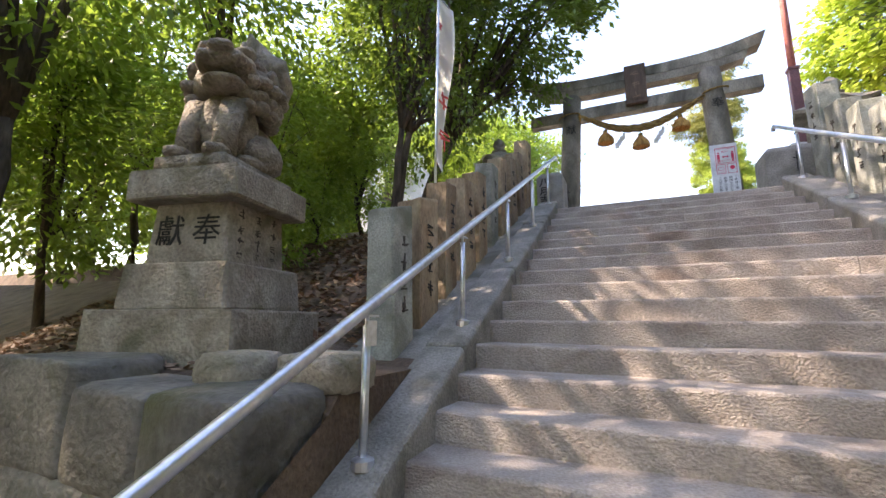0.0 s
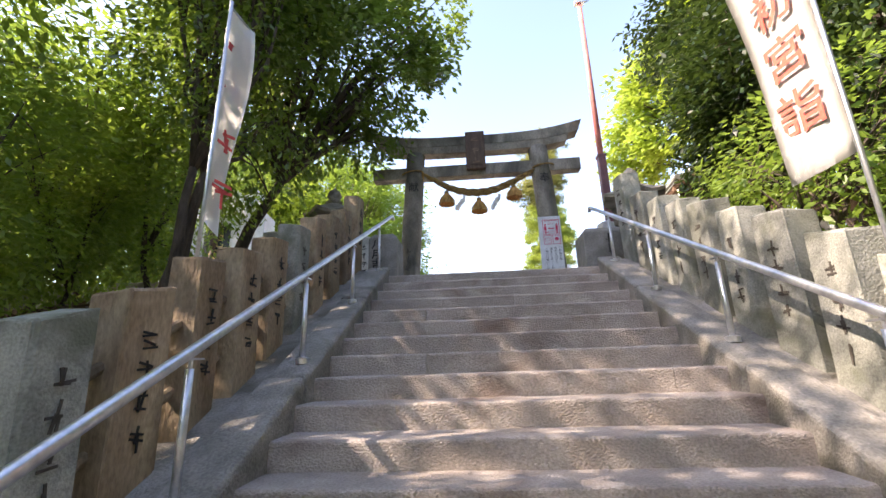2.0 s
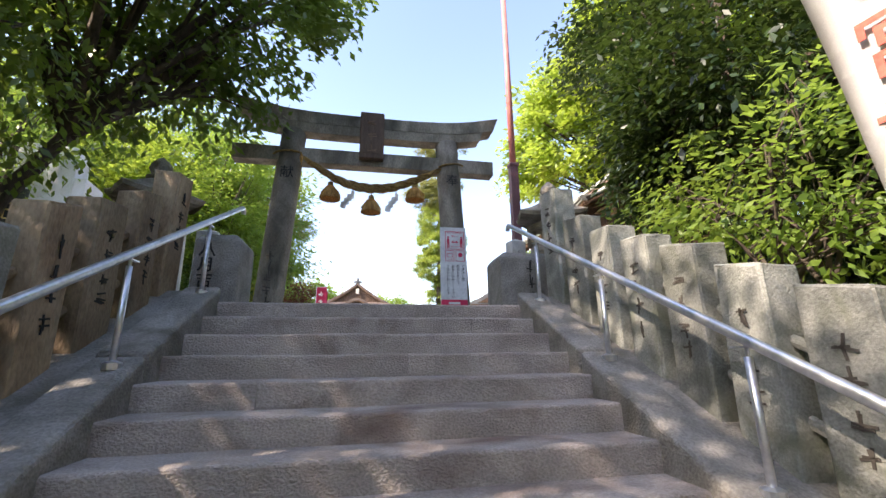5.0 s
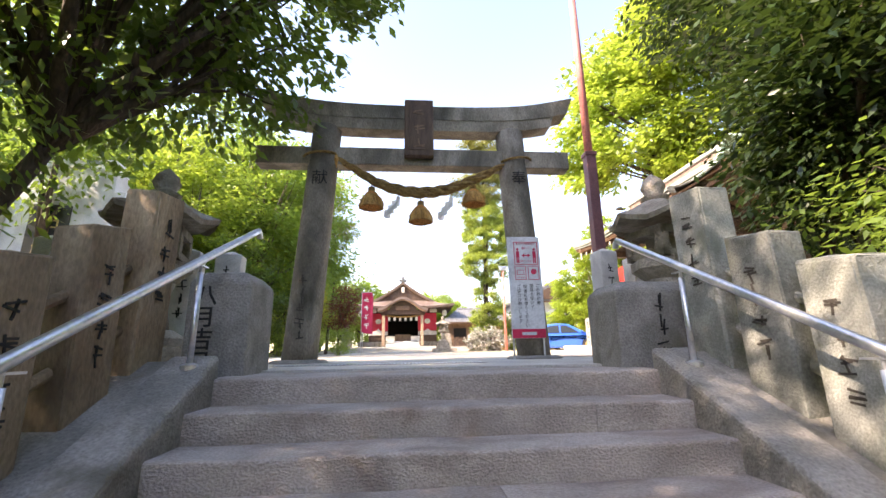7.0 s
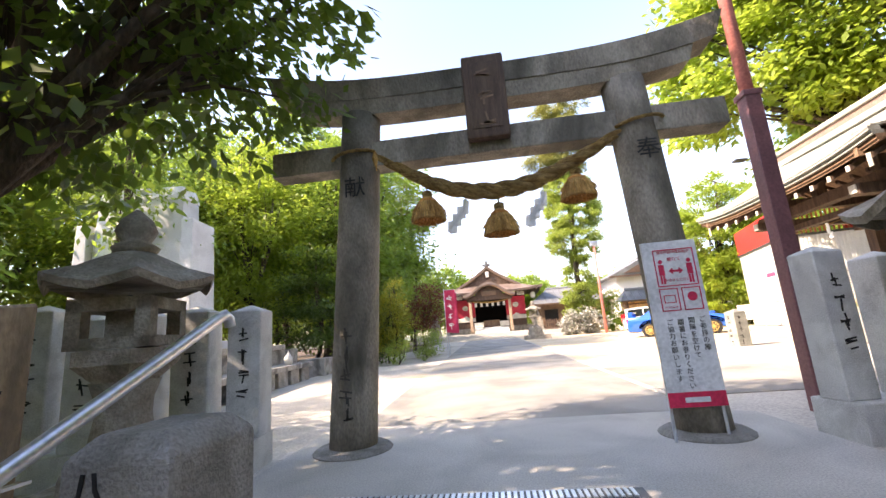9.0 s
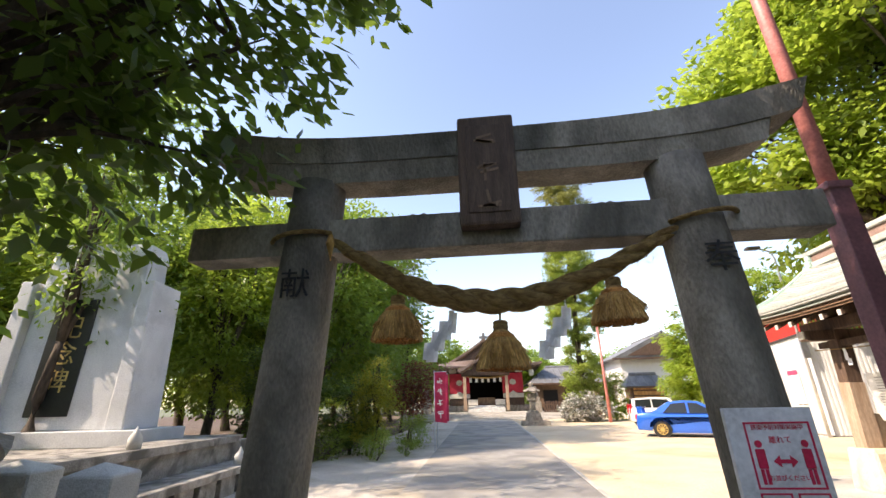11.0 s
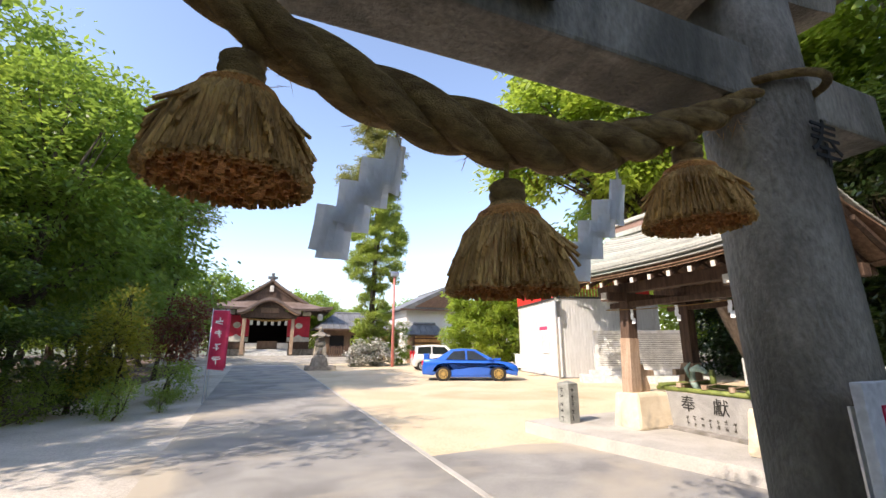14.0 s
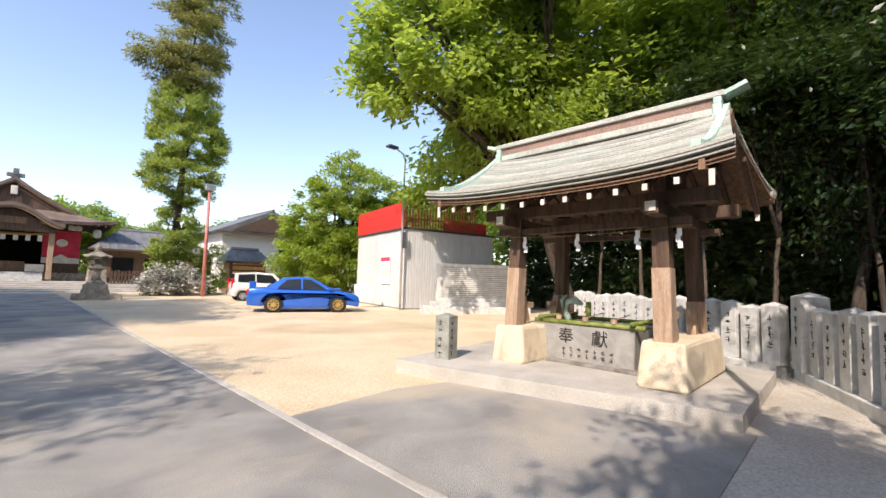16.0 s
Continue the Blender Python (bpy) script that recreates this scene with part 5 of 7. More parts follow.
tablet_wall = thing("stone_tablet", "broad engraved grey stone tablet on a low base", "monument", pose(12.45, 16.75, 0, 0, 0, -31))
part("base", block(-0.1, 5.0, -0.3, 0.6, FLOOR - 0.1, 0.36, 0.02), PALE_STONE, tablet_wall)
part("upper_base", block(0.3, 4.8, -0.1, 0.45, 0.36, 0.56, 0.02), PALE_STONE, tablet_wall)
part("slab", block(0.55, 4.5, 0.05, 0.3, 0.56, 2.28, 0.015), PALE_STONE, tablet_wall)
for k in range(16):
    part("engraved_line", block(0.75, 4.3, 0.044, 0.049, 0.75 + k * 0.09, 0.775 + k * 0.09), POST_STONE, tablet_wall)


# ---- monument beside the path ----
terrace = thing("monument_terrace", "mottled stone terrace with stepped ledges below the monument", "terrace", pose(-4.75, 4.9, 0, 0, 0, 5))
part("lower_ledge", block(-0.75, 0, 0.0, 4.9, 0.38, 0.50, 0.015, 0, 0.004, 1), BENCH_STONE, terrace)
for k in range(7):
    part("ledge_block", block(-0.65, -0.08, 0.08 + k * 0.69, 0.60 + k * 0.69, FLOOR - 0.05, 0.38, 0.015, 0, 0.004, k), BENCH_STONE, terrace)
part("riser_wall", block(-1.5, -0.72, -0.3, 5.6, FLOOR - 0.05, 0.86, 0.015), BENCH_STONE, terrace)
part("upper_ledge", block(-1.7, -0.66, -0.4, 4.6, 0.86, 0.99, 0.015, 0, 0.004, 2), BENCH_STONE, terrace)
part("top_fill", block(-8.5, -1.5, -1.5, 6.5, FLOOR - 0.05, 0.90, 0.02), BENCH_STONE, terrace)
part("ledge_end", block(-0.7, 0.05, 5.62, 6.6, FLOOR - 0.05, 0.52, 0.02), BENCH_STONE, terrace)
monument = thing("monument", "tall pale stone monument with a black inscribed plate", "monument", pose(-8.75, 8.2, 0.9, 0, 0, 8))
part("plinth", block(-1.75, 1.75, -0.75, 0.9, 0.0, 0.30, 0.02), MON_STONE, monument)
part("slab", block(-1.30, 1.02, -0.45, 0.45, 0.30, 3.95, 0.03, 0.10), MON_STONE, monument)
for x in (-1.42, 1.14):
    part("side_pier", block(x - 0.19, x + 0.19, -0.58, 0.55, 0.30, 3.35, 0.03, 0.05), MON_STONE, monument)
part("head", block(-1.2, 0.95, -0.40, 0.40, 3.95, 4.30, 0.05, 0.08), MON_STONE, monument)
plate = part("inscribed_plate", block(-0.75, 0.10, -0.49, -0.44, 0.55, 2.95, 0.01), PLATE_BLACK, monument, "black plate", pose(0, 0, 0, -1.6, 0, 0))
writing("gilt_writing", "記\n念\n碑", 0.52, GILT, pose(-0.32, -0.492, 1.75, 90, 0, 0), plate, "gilt characters", 0.003, 1.05)
part("crest", lathe([(0.34, -0.02), (0.34, 0.02), (0.28, 0.03)], 20), MON_STONE, monument, "", pose(-0.32, -0.40, 3.4, 92, 0, 0))
for i, (x, y) in enumerate(((-5.75, 6.3), (-5.25, 8.5))):
    bm = lathe([(0.10, 0), (0.10, 0.16), (0.05, 0.24), (0.0, 0.34)], 10)
    tagged(part("white_bollard", bm, PALE_STONE, None, "", pose(x, y, 0.99 if i == 0 else 0.50), True), "small pointed white stone bollard on the terrace", "bollard", "bollards on the terrace")


# ---- cars ----
def wheel(parent, x, y, rad, rim):
    tyre = part("wheel", moved(lathe([(rad * 0.66, -0.10), (rad * 0.93, -0.105), (rad, -0.07), (rad, 0.07), (rad * 0.93, 0.105), (rad * 0.66, 0.10)], 28), pose(x, y, rad, 90, 0, 0)), RUBBER, parent, "black tyre", None, True)
    sgn = -1 if y < 0 else 1
    hub = join(moved(lathe([(rad * 0.66, -0.02), (rad * 0.60, 0.0)], 24), pose(x, y + sgn * 0.06, rad, 90, 0, 0)))
    part("disc", hub, DARK_STEEL, tyre)
    sp = [moved(block(-0.018, 0.018, -0.012, 0.012, 0.04, rad * 0.62), pose(x, y + sgn * 0.095, rad, 0, 36 * k, 0)) for k in range(10)]
    outer = moved(lathe([(rad * 0.60, -0.02), (rad * 0.68, -0.02), (rad * 0.68, 0.02), (rad * 0.60, 0.02), (rad * 0.60, -0.02)][:4], 28), pose(x, y + sgn * 0.095, rad, 90, 0, 0))
    cap = moved(lathe([(0.06, -0.02), (0.05, 0.02)], 14), pose(x, y + sgn * 0.10, rad, 90, 0, 0))
    bmr = bmesh.new()
    n = 28
    rr = [[bmr.verts.new((x + q * rad * math.cos(2 * math.pi * k / n), y + sgn * 0.108, rad + q * rad * math.sin(2 * math.pi * k / n))) for k in range(n)] for q in (0.60, 0.69)]
    for k in range(n):
        bmr.faces.new((rr[0][k], rr[0][(k + 1) % n], rr[1][(k + 1) % n], rr[1][k]))
    outer.free()
    part("rim", join(*sp, cap, bmr), rim, tyre)


def car(name, label, m, paint, length, width, profile, cabin, glass_side, wheels, rad, rim, lights, spoiler=False):
    """Body from a side profile with rounded flanks and wheel arches; the cabin narrows upwards."""
    th = thing(name, label, "car", m)
    hw = width / 2
    bm = bmesh.new()
    secs = [(-hw, 0.90, 0.04), (-hw * 0.985, 0.97, 0.0), (-hw * 0.9, 1.0, -0.01), (hw * 0.9, 1.0, -0.01), (hw * 0.985, 0.97, 0.0), (hw, 0.90, 0.04)]
    zmid = 0.55
    rows = []
    for y, k, drop in secs:
        rows.append([bm.verts.new((x * (1.0 if abs(y) < hw * 0.95 else 0.992), y, zmid + (z - zmid) * k)) for x, z in profile])
    for p, q in zip(rows, rows[1:]):
        for i in range(len(profile)):
            j = (i + 1) % len(profile)
            bm.faces.new((p[i], p[j], q[j], q[i]))
    sides = [bm.faces.new(rows[0]), bm.faces.new(rows[-1][::-1])]
    bmesh.ops.recalc_face_normals(bm, faces=list(bm.faces))
    for grow, out in ((0.05, 0.022), (0.10, 0.020)):
        bmesh.ops.inset_region(bm, faces=sides, thickness=grow, depth=out)
    body = part("body", bm, paint, th, "", None, True)
    bm = bmesh.new()
    top = []
    for y, inset in ((-hw * 0.93, 0), (-hw * 0.70, 1), (hw * 0.70, 1), (hw * 0.93, 0)):
        top.append([bm.verts.new((x, y if z < cabin[0][1] + 0.05 else math.copysign(hw * (0.72 if inset == 0 else 0.60), y), z)) for x, z in cabin])
    for p, q in zip(top, top[1:]):
        for i in range(len(cabin)):
            j = (i + 1) % len(cabin)
            bm.faces.new((p[i], p[j], q[j], q[i]))
    bm.faces.new(top[0])
    bm.faces.new(top[-1][::-1])
    bmesh.ops.recalc_face_normals(bm, faces=list(bm.faces))
    bmesh.ops.bevel(bm, geom=list(bm.edges), offset=0.025, segments=2, affect="EDGES")
    part("cabin", bm, paint, th)
    zb, zt = cabin[0][1], max(z for x, z in cabin)
    for quad in glass_side:
        for s in (-1, 1):
            pts = []
            for x, z in quad:
                f = (z - zb) / (zt - zb)
                pts.append(Vector((x, s * (hw * (0.93 - 0.21 * min(1, max(0, (f - 0.0)))) + 0.012), z)))
            bg = bmesh.new()
            bg.faces.new([bg.verts.new(p) for p in pts])
            bmesh.ops.solidify(bg, geom=list(bg.faces), thickness=0.012)
            part("window", bg, GLASS_DARK, th, "tinted side window")
    xs = sorted(cabin, key=lambda c: c[0])
    for lowp, highp, nm in ((cabin[0], cabin[1], "rear_window"), (cabin[-1], cabin[-2], "windscreen")):
        bg = bmesh.new()
        out = -0.02 if nm == "rear_window" else 0.02
        p = [(lowp, 0.80), (lowp, -0.80), (highp, -0.60), (highp, 0.60)]
        bg.faces.new([bg.verts.new((c[0] * 0.94 + highp[0] * 0.06 + out if c is lowp else c[0] * 0.9 + lowp[0] * 0.1 + out, w * hw, c[1] * 0.9 + highp[1] * 0.1 if c is lowp else c[1] * 0.9 + lowp[1] * 0.1 + 0.01)) for c, w in p])
        bmesh.ops.solidify(bg, geom=list(bg.faces), thickness=0.012)
        part(nm, bg, GLASS_DARK, th)
    for x in wheels:
        for s in (-1, 1):
            part("wheel_arch", moved(lathe([(rad * 1.14, -0.03), (rad * 1.14, 0.03)], 24), pose(x, s * (hw + 0.012), rad, 90, 0, 0)), RUBBER, th)
            wheel(th, x, s * (hw - 0.055), rad, rim)
    for nm, x0, x1, y0, y1, z0, z1, mm in lights:
        for s in (-1, 1):
            part(nm, block(x0, x1, min(s * y0, s * y1), max(s * y0, s * y1), z0, z1, 0.02), mm, th)
    for s in (-1, 1):
        part("door_seam", block(0.18, 0.188, s * hw - 0.004, s * hw + 0.004, 0.30, 0.86), RUBBER, th)
        part("door_mirror", block(0.85, 0.99, s * hw * 0.97 - 0.02, s * (hw + 0.16), 0.92, 1.05, 0.03) if s > 0 else block(0.85, 0.99, -(hw + 0.16), -hw * 0.97 + 0.02, 0.92, 1.05, 0.03), paint, th)
        part("door_handle", block(-0.15, 0.02, s * hw - 0.01, s * hw + 0.012, 0.79, 0.815, 0.004), paint, th)
    part("sill", block(-length * 0.27, length * 0.27, -hw * 0.98, hw * 0.98, 0.17, 0.26, 0.02), paint, th)
    if spoiler:
        part("spoiler", join(block(-2.18, -1.90, -0.72, 0.72, 1.17, 1.215, 0.015), block(-2.15, -1.95, -0.74, -0.70, 0.95, 1.19), block(-2.15, -1.95, 0.70, 0.74, 0.95, 1.19)), paint, th)
        part("bonnet_scoop", block(1.15, 1.5, -0.25, 0.25, 0.90, 0.99, 0.03), paint, th)
    return th


arch = lambda cx, rad, n=7: [(cx + rad * 1.16 * math.cos(math.pi * k / (n - 1)), 0.31 + rad * 1.16 * math.sin(math.pi * k / (n - 1)) * 0.95) for k in range(n)]
sedan = [(-2.2, 0.28), (-2.23, 0.55), (-2.19, 0.83), (-2.12, 0.95), (-1.45, 0.98), (-1.0, 0.92), (0.9, 0.90), (1.4, 0.88), (1.95, 0.79), (2.17, 0.66), (2.23, 0.45), (2.18, 0.22)] + arch(1.30, 0.315) + [(0.9, 0.20), (-0.85, 0.20)] + arch(-1.23, 0.315)[0:] + [(-1.65, 0.24)]
cd = Vector((2.27, -1.0, 0)).normalized()
car_yaw = math.degrees(math.atan2(cd.y, cd.x))
mid = Vector((8.16, 19.42, 0)) + Vector((-cd.y, cd.x, 0)) * 0.72
car("blue_car", "shiny blue sports saloon with gold wheels and rear spoiler", pose(mid.x, mid.y, FLOOR, 0, 0, car_yaw), CAR_BLUE, 4.46, 1.74, sedan,
    [(-1.62, 0.93), (-0.88, 1.40), (-0.3, 1.445), (0.25, 1.40), (1.22, 0.88)],
    [[(-1.12, 0.95), (-0.76, 1.32), (-0.22, 1.36), (-0.20, 0.93)], [(-0.12, 0.93), (-0.14, 1.36), (0.20, 1.33), (0.86, 0.93)]], (1.30, -1.23), 0.315, GOLD_RIM,
    [("tail_lamp", -2.235, -2.10, 0.55, 0.86, 0.70, 0.90, LAMP_RED), ("headlamp", 2.0, 2.19, 0.50, 0.82, 0.62, 0.76, LAMP_CLEAR)], True)
van = [(-1.68, 0.30), (-1.70, 0.7), (-1.64, 1.0), (-1.2, 1.03), (0.9, 0.98), (1.35, 0.94), (1.62, 0.80), (1.69, 0.5), (1.66, 0.25)] + arch(1.12, 0.27) + [(0.75, 0.22), (-0.75, 0.22)] + arch(-1.12, 0.27) + [(-1.5, 0.24)]
car("white_car", "small boxy white hatchback parked beyond the blue car", pose(9.95, 28.2, FLOOR, 0, 0, car_yaw + 14), CAR_WHITE, 3.4, 1.48, van,
    [(-1.60, 1.0), (-1.52, 1.56), (-0.4, 1.63), (0.55, 1.58), (1.15, 0.96)], [[(-1.40, 1.05), (-1.36, 1.48), (-0.5, 1.52), (-0.5, 1.03)], [(-0.42, 1.03), (-0.42, 1.52), (0.42, 1.48), (0.88, 1.0)]],
    (1.12, -1.12), 0.27, SILVER_RIM, [("tail_lamp", -1.71, -1.60, 0.55, 0.72, 0.70, 1.25, LAMP_RED), ("headlamp", 1.5, 1.67, 0.42, 0.68, 0.70, 0.84, LAMP_CLEAR)])
board = thing("folding_sign", "white folding notice stand beyond the blue car", "sign", pose(12.0, 20.6, 0, 0, 0, -20))
part("panel", block(-0.5, 0.5, -0.02, 0.02, 0.5, 1.25), SIGN_GREY, board, "", pose(0, 0, 0, -18, 0, 0))
part("leg", join(tube([(-0.45, 0, FLOOR), (-0.45, 0.2, 0.6)], 0.015, 6), tube([(0.45, 0, FLOOR), (0.45, 0.2, 0.6)], 0.015, 6)), STEEL, board)

# ---- pole, wall and houses beyond the forecourt ----
far_pole = thing("painted_pole", "slim faded red pole with a small lamp beside the cedar", "pole", pose(8.25, 33.1, 0))
part("shaft", tube([(0, 0, 0), (0, 0, 7.0)], [0.12, 0.08], 12), POLE_PINK, far_pole, "", None, True)
part("lamp_head", block(-0.3, 0.35, -0.15, 0.15, 6.95, 7.35, 0.06), STEEL, far_pole)


def gable_house(name, label, x0, x1, y0, y1, z0, wall_h, ridge_h, over, wall_mat, roof_mat, along="x", windows=(), hip=0.0, base=None):
    th = thing(name, label, "house")
    part("wall", block(x0, x1, y0, y1, 0.0, z0 + wall_h), wall_mat, th)
    zt = z0 + wall_h
    bm = bmesh.new()
    if along == "x":
        cy = (y0 + y1) / 2
        e = [(x0 - over, y0 - over, zt - 0.15), (x1 + over, y0 - over, zt - 0.15), (x1 + over, y1 + over, zt - 0.15), (x0 - over, y1 + over, zt - 0.15)]
        rg = [(x0 - over + hip, cy, zt + ridge_h), (x1 + over - hip, cy, zt + ridge_h)]
        fs = ((0, 1, 5, 4), (2, 3, 4, 5), (3, 0, 4), (1, 2, 5), (3, 2, 1, 0))
    else:
        cx = (x0 + x1) / 2
        e = [(x0 - over, y0 - over, zt - 0.15), (x1 + over, y0 - over, zt - 0.15), (x1 + over, y1 + over, zt - 0.15), (x0 - over, y1 + over, zt - 0.15)]
        rg = [(cx, y0 - over + hip, zt + ridge_h), (cx, y1 + over - hip, zt + ridge_h)]
        fs = ((0, 1, 4), (1, 2, 5, 4), (2, 3, 5), (3, 0, 4, 5), (3, 2, 1, 0))
    vs = [bm.verts.new(p) for p in e + rg]
    for f in fs:
        bm.faces.new([vs[i] for i in f])
    bmesh.ops.recalc_face_normals(bm, faces=list(bm.faces))
    roof = part("roof", bm, roof_mat, th)
    part("eave_board", join(block(x0 - over, x1 + over, y0 - over - 0.05, y0 - over + 0.05, zt - 0.28, zt - 0.12)), DARK_WOOD, th)
    a, b = Vector(rg[0]), Vector(rg[1])
    part("ridge", tube([a, b], 0.16, 8), roof_mat, roof)
    # rows of tiles as raised strips
    n = int((x1 - x0 + 2 * over) / 0.6) if along == "x" else int((y1 - y0 + 2 * over) / 0.6)
    bmr = bmesh.new()
    for k in range(1, n):
        u = k / n
        if along == "x":
            x = x0 - over + u * (x1 - x0 + 2 * over)
            lim = min(1.0, min(x - x0 + over, x1 + over - x) / hip) if hip else 1.0
            tube([(x, y0 - over, zt - 0.13), (x, y0 - over + ((y0 + y1) / 2 - y0 + over) * lim, zt - 0.13 + (ridge_h + 0.15) * lim)], 0.05, 5, bmr)
    tagged(part("tile_rolls", bmr, roof_mat, roof), kind="stuff")
    for wx0, wx1, wz0, wz1, mm in windows:
        win = part("window", block(wx0, wx1, y0 - 0.05, y0 - 0.003, wz0, wz1), mm, th)
        part("window_frame", ring(wx0 - 0.06, wx1 + 0.06, wz0 - 0.06, wz1 + 0.06, 0.06, y0 - 0.08, y0 - 0.004), DARK_WOOD, win)
    return th


h = gable_house("white_house", "two-storey white plastered house with grey tiled gable roof", 12.4, 20.5, 43.0, 50.0, 0, 5.4, 2.2, 0.9, PLASTER, GREY_TILE, "y", ((17.6, 19.9, 3.6, 4.8, GLASS_DARK), (13.4, 15.2, 0.8, 2.0, GLASS_DARK)))
part("gable_wall", extrude_profile([(12.9, 5.45), (20.0, 5.45), (16.45, 7.25)], 42.02, 42.08, "y"), DARK_WOOD, h, "dark timber gable")
gable_house("low_hall", "low wooden hall with a grey tiled hip roof", 4.6, 11.4, 46.0, 52.0, 0, 3.4, 1.7, 1.0, BROWN_WOOD, GREY_TILE, "x", ((5.2, 6.6, 0.8, 2.6, SHADE_BLACK), (7.4, 8.8, 0.8, 2.6, SHADE_BLACK)), 2.4)
gable_house("small_shed", "small roofed shed stacked with orange bundles", 11.6, 14.4, 38.5, 40.0, 0, 2.7, 0.9, 0.5, BROWN_WOOD, GREY_TILE, "x", (), 0.8)
rack = thing("plaque_rack", "rack hung with rows of orange wooden plaques", "rack")
for j in range(5):
    part("shelf", block(11.7, 14.3, 38.2, 38.3, 0.55 + j * 0.42, 0.60 + j * 0.42), DARK_WOOD, rack)
    for k in range(9):
        part("plaque", block(11.75 + k * 0.28, 11.99 + k * 0.28, 38.12, 38.19, 0.63 + j * 0.42, 0.93 + j * 0.42, 0.01), STRAW_ORANGE, rack)
for x in (11.68, 14.32):
    part("upright", block(x - 0.05, x + 0.05, 38.2, 38.32, 0.0, 2.7), DARK_WOOD, rack)
tagged(part("boundary_wall", block(14.6, 24.0, 39.0, 39.2, 0.0, 2.3, 0.01), PLASTER, None), "white plastered boundary wall beside the shed", "wall", kind="structure")
fence = thing("timber_fence", "dark timber slat fence before the low hall", "fence")
for k in range(24):
    part("slat", block(4.9 + k * 0.22, 5.05 + k * 0.22, 43.9, 43.95, 0.0, 1.5 + 0.05 * (k % 3)), DARK_WOOD, fence)
part("rail", block(4.8, 10.3, 43.96, 44.02, 0.5, 0.6), DARK_WOOD, fence)
part("rail", block(4.8, 10.3, 43.96, 44.02, 1.2, 1.3), DARK_WOOD, fence)

# ---- the shrine hall ----
SX, SY = -0.68, 48.0
terr = thing("shrine_terrace", "grey stone terrace with broad steps before the shrine", "terrace", kind="structure")
for k in range(6):
    part("step", block(-9.0, 9.5, 40.2 + k * 0.9, 46.5, FLOOR - 0.1 + k * 0.10, FLOOR + 0.10 + k * 0.10, 0.02), CONCRETE, terr)
for k in range(4):
    part("step", block(SX - 1.9, SX + 1.9, 45.6 + k * 0.35, 48.5, 0.62 + k * 0.16, 0.78 + k * 0.16, 0.02), PALE_STONE, terr)
part("podium", block(SX - 5.2, SX + 5.2, 47.2, 56.0, 0.0, 1.25, 0.03), OLD_STONE, terr)
hall = thing("shrine_hall", "shrine hall with sweeping brown roof and red curtains", "shrine")
for x in (-3.3, -1.65, 1.65, 3.3):
    part("column", block(SX + x - 0.13, SX + x + 0.13, 47.85, 48.11, 1.25, 4.7, 0.02), DARK_WOOD, hall)
for x in (-1.9, 1.9):
    part("porch_column", block(SX + x - 0.14, SX + x + 0.14, 45.9, 46.18, 0.75, 4.35, 0.02), PALE_WOOD, hall)
# The wall is painted black for the shade inside the hall.
part("back_wall", block(SX - 3.4, SX + 3.4, 51.5, 51.7, 1.25, 5.0), SHADE_BLACK, hall)
part("side_wall", block(SX - 3.45, SX - 3.3, 48.0, 51.7, 1.25, 5.0), DARK_WOOD, hall)
part("side_wall", block(SX + 3.3, SX + 3.45, 48.0, 51.7, 1.25, 5.0), DARK_WOOD, hall)
part("inner_floor", block(SX - 3.4, SX + 3.4, 47.9, 51.6, 1.25, 1.32), DARK_WOOD, hall)
part("top_beam", block(SX - 3.6, SX + 3.6, 47.85, 48.1, 4.65, 5.0, 0.02), DARK_WOOD, hall)
for s in (-1, 1):
    a, b = sorted((s * 1.55, s * 3.45))
    cur = part("curtain", block(SX + a, SX + b, 47.74, 47.78, 2.5, 4.55), SHRINE_RED, hall, "red curtain with a white crest")
    part("curtain_crest", moved(lathe([(0.30, -0.01), (0.30, 0.01)], 20), pose(SX + (a + b) / 2, 47.72, 3.6, 90, 0, 0)), RAFTER_WHITE, cur)
    part("curtain_hem", extrude_profile([(SX + a, 2.0), (SX + b, 2.0), (SX + b, 2.42), ((a + b) / 2 + SX + 0.35, 2.46), ((a + b) / 2 + SX, 2.72), ((a + b) / 2 + SX - 0.35, 2.46), (SX + a, 2.42)], 47.69, 47.72, "y"), RAFTER_WHITE, cur)
    part("lower_panel", block(SX + a, SX + b, 47.80, 47.9, 1.25, 2.1), DARK_WOOD, hall)
    part("eave_bracket", block(SX + s * 3.1 - 0.35, SX + s * 3.1 + 0.35, 47.2, 47.7, 4.62, 5.05, 0.05), RAFTER_WHITE, hall, "white bracket under the eaves")
    part("eave_lantern", lathe([(0.12, 4.1), (0.22, 4.2), (0.24, 4.45), (0.22, 4.7), (0.12, 4.8)], 12, (SX + s * 4.2, 46.6)), RAFTER_WHITE, hall, "", None, True)
    part("railing", block(SX + s * 1.25 - 0.45, SX + s * 1.25 + 0.45, 46.9, 47.0, 1.3, 1.85, 0.02), RAFTER_WHITE, hall, "white lattice barrier")
part("offering_box", block(SX - 0.8, SX + 0.8, 47.6, 48.3, 1.32, 2.05, 0.03), BROWN_WOOD, hall)
part("straw_rope", tube([(SX - 1.7 + 0.34 * k, 46.0, 4.15 - 0.15 * math.sin(math.pi * k / 10)) for k in range(11)], [0.06 + 0.05 * math.sin(math.pi * k / 10) for k in range(11)], 10), ROPE, hall, "", None, True)
for k in range(6):
    part("paper_strip", block(SX - 1.35 + 0.54 * k - 0.11, SX - 1.35 + 0.54 * k + 0.11, 45.98, 46.0, 3.55, 4.0), RAFTER_WHITE, hall)


def slope(x):
    return 5.2 + 3.0 * (1 - min(1.0, abs(x) / 5.1)) ** 1.55


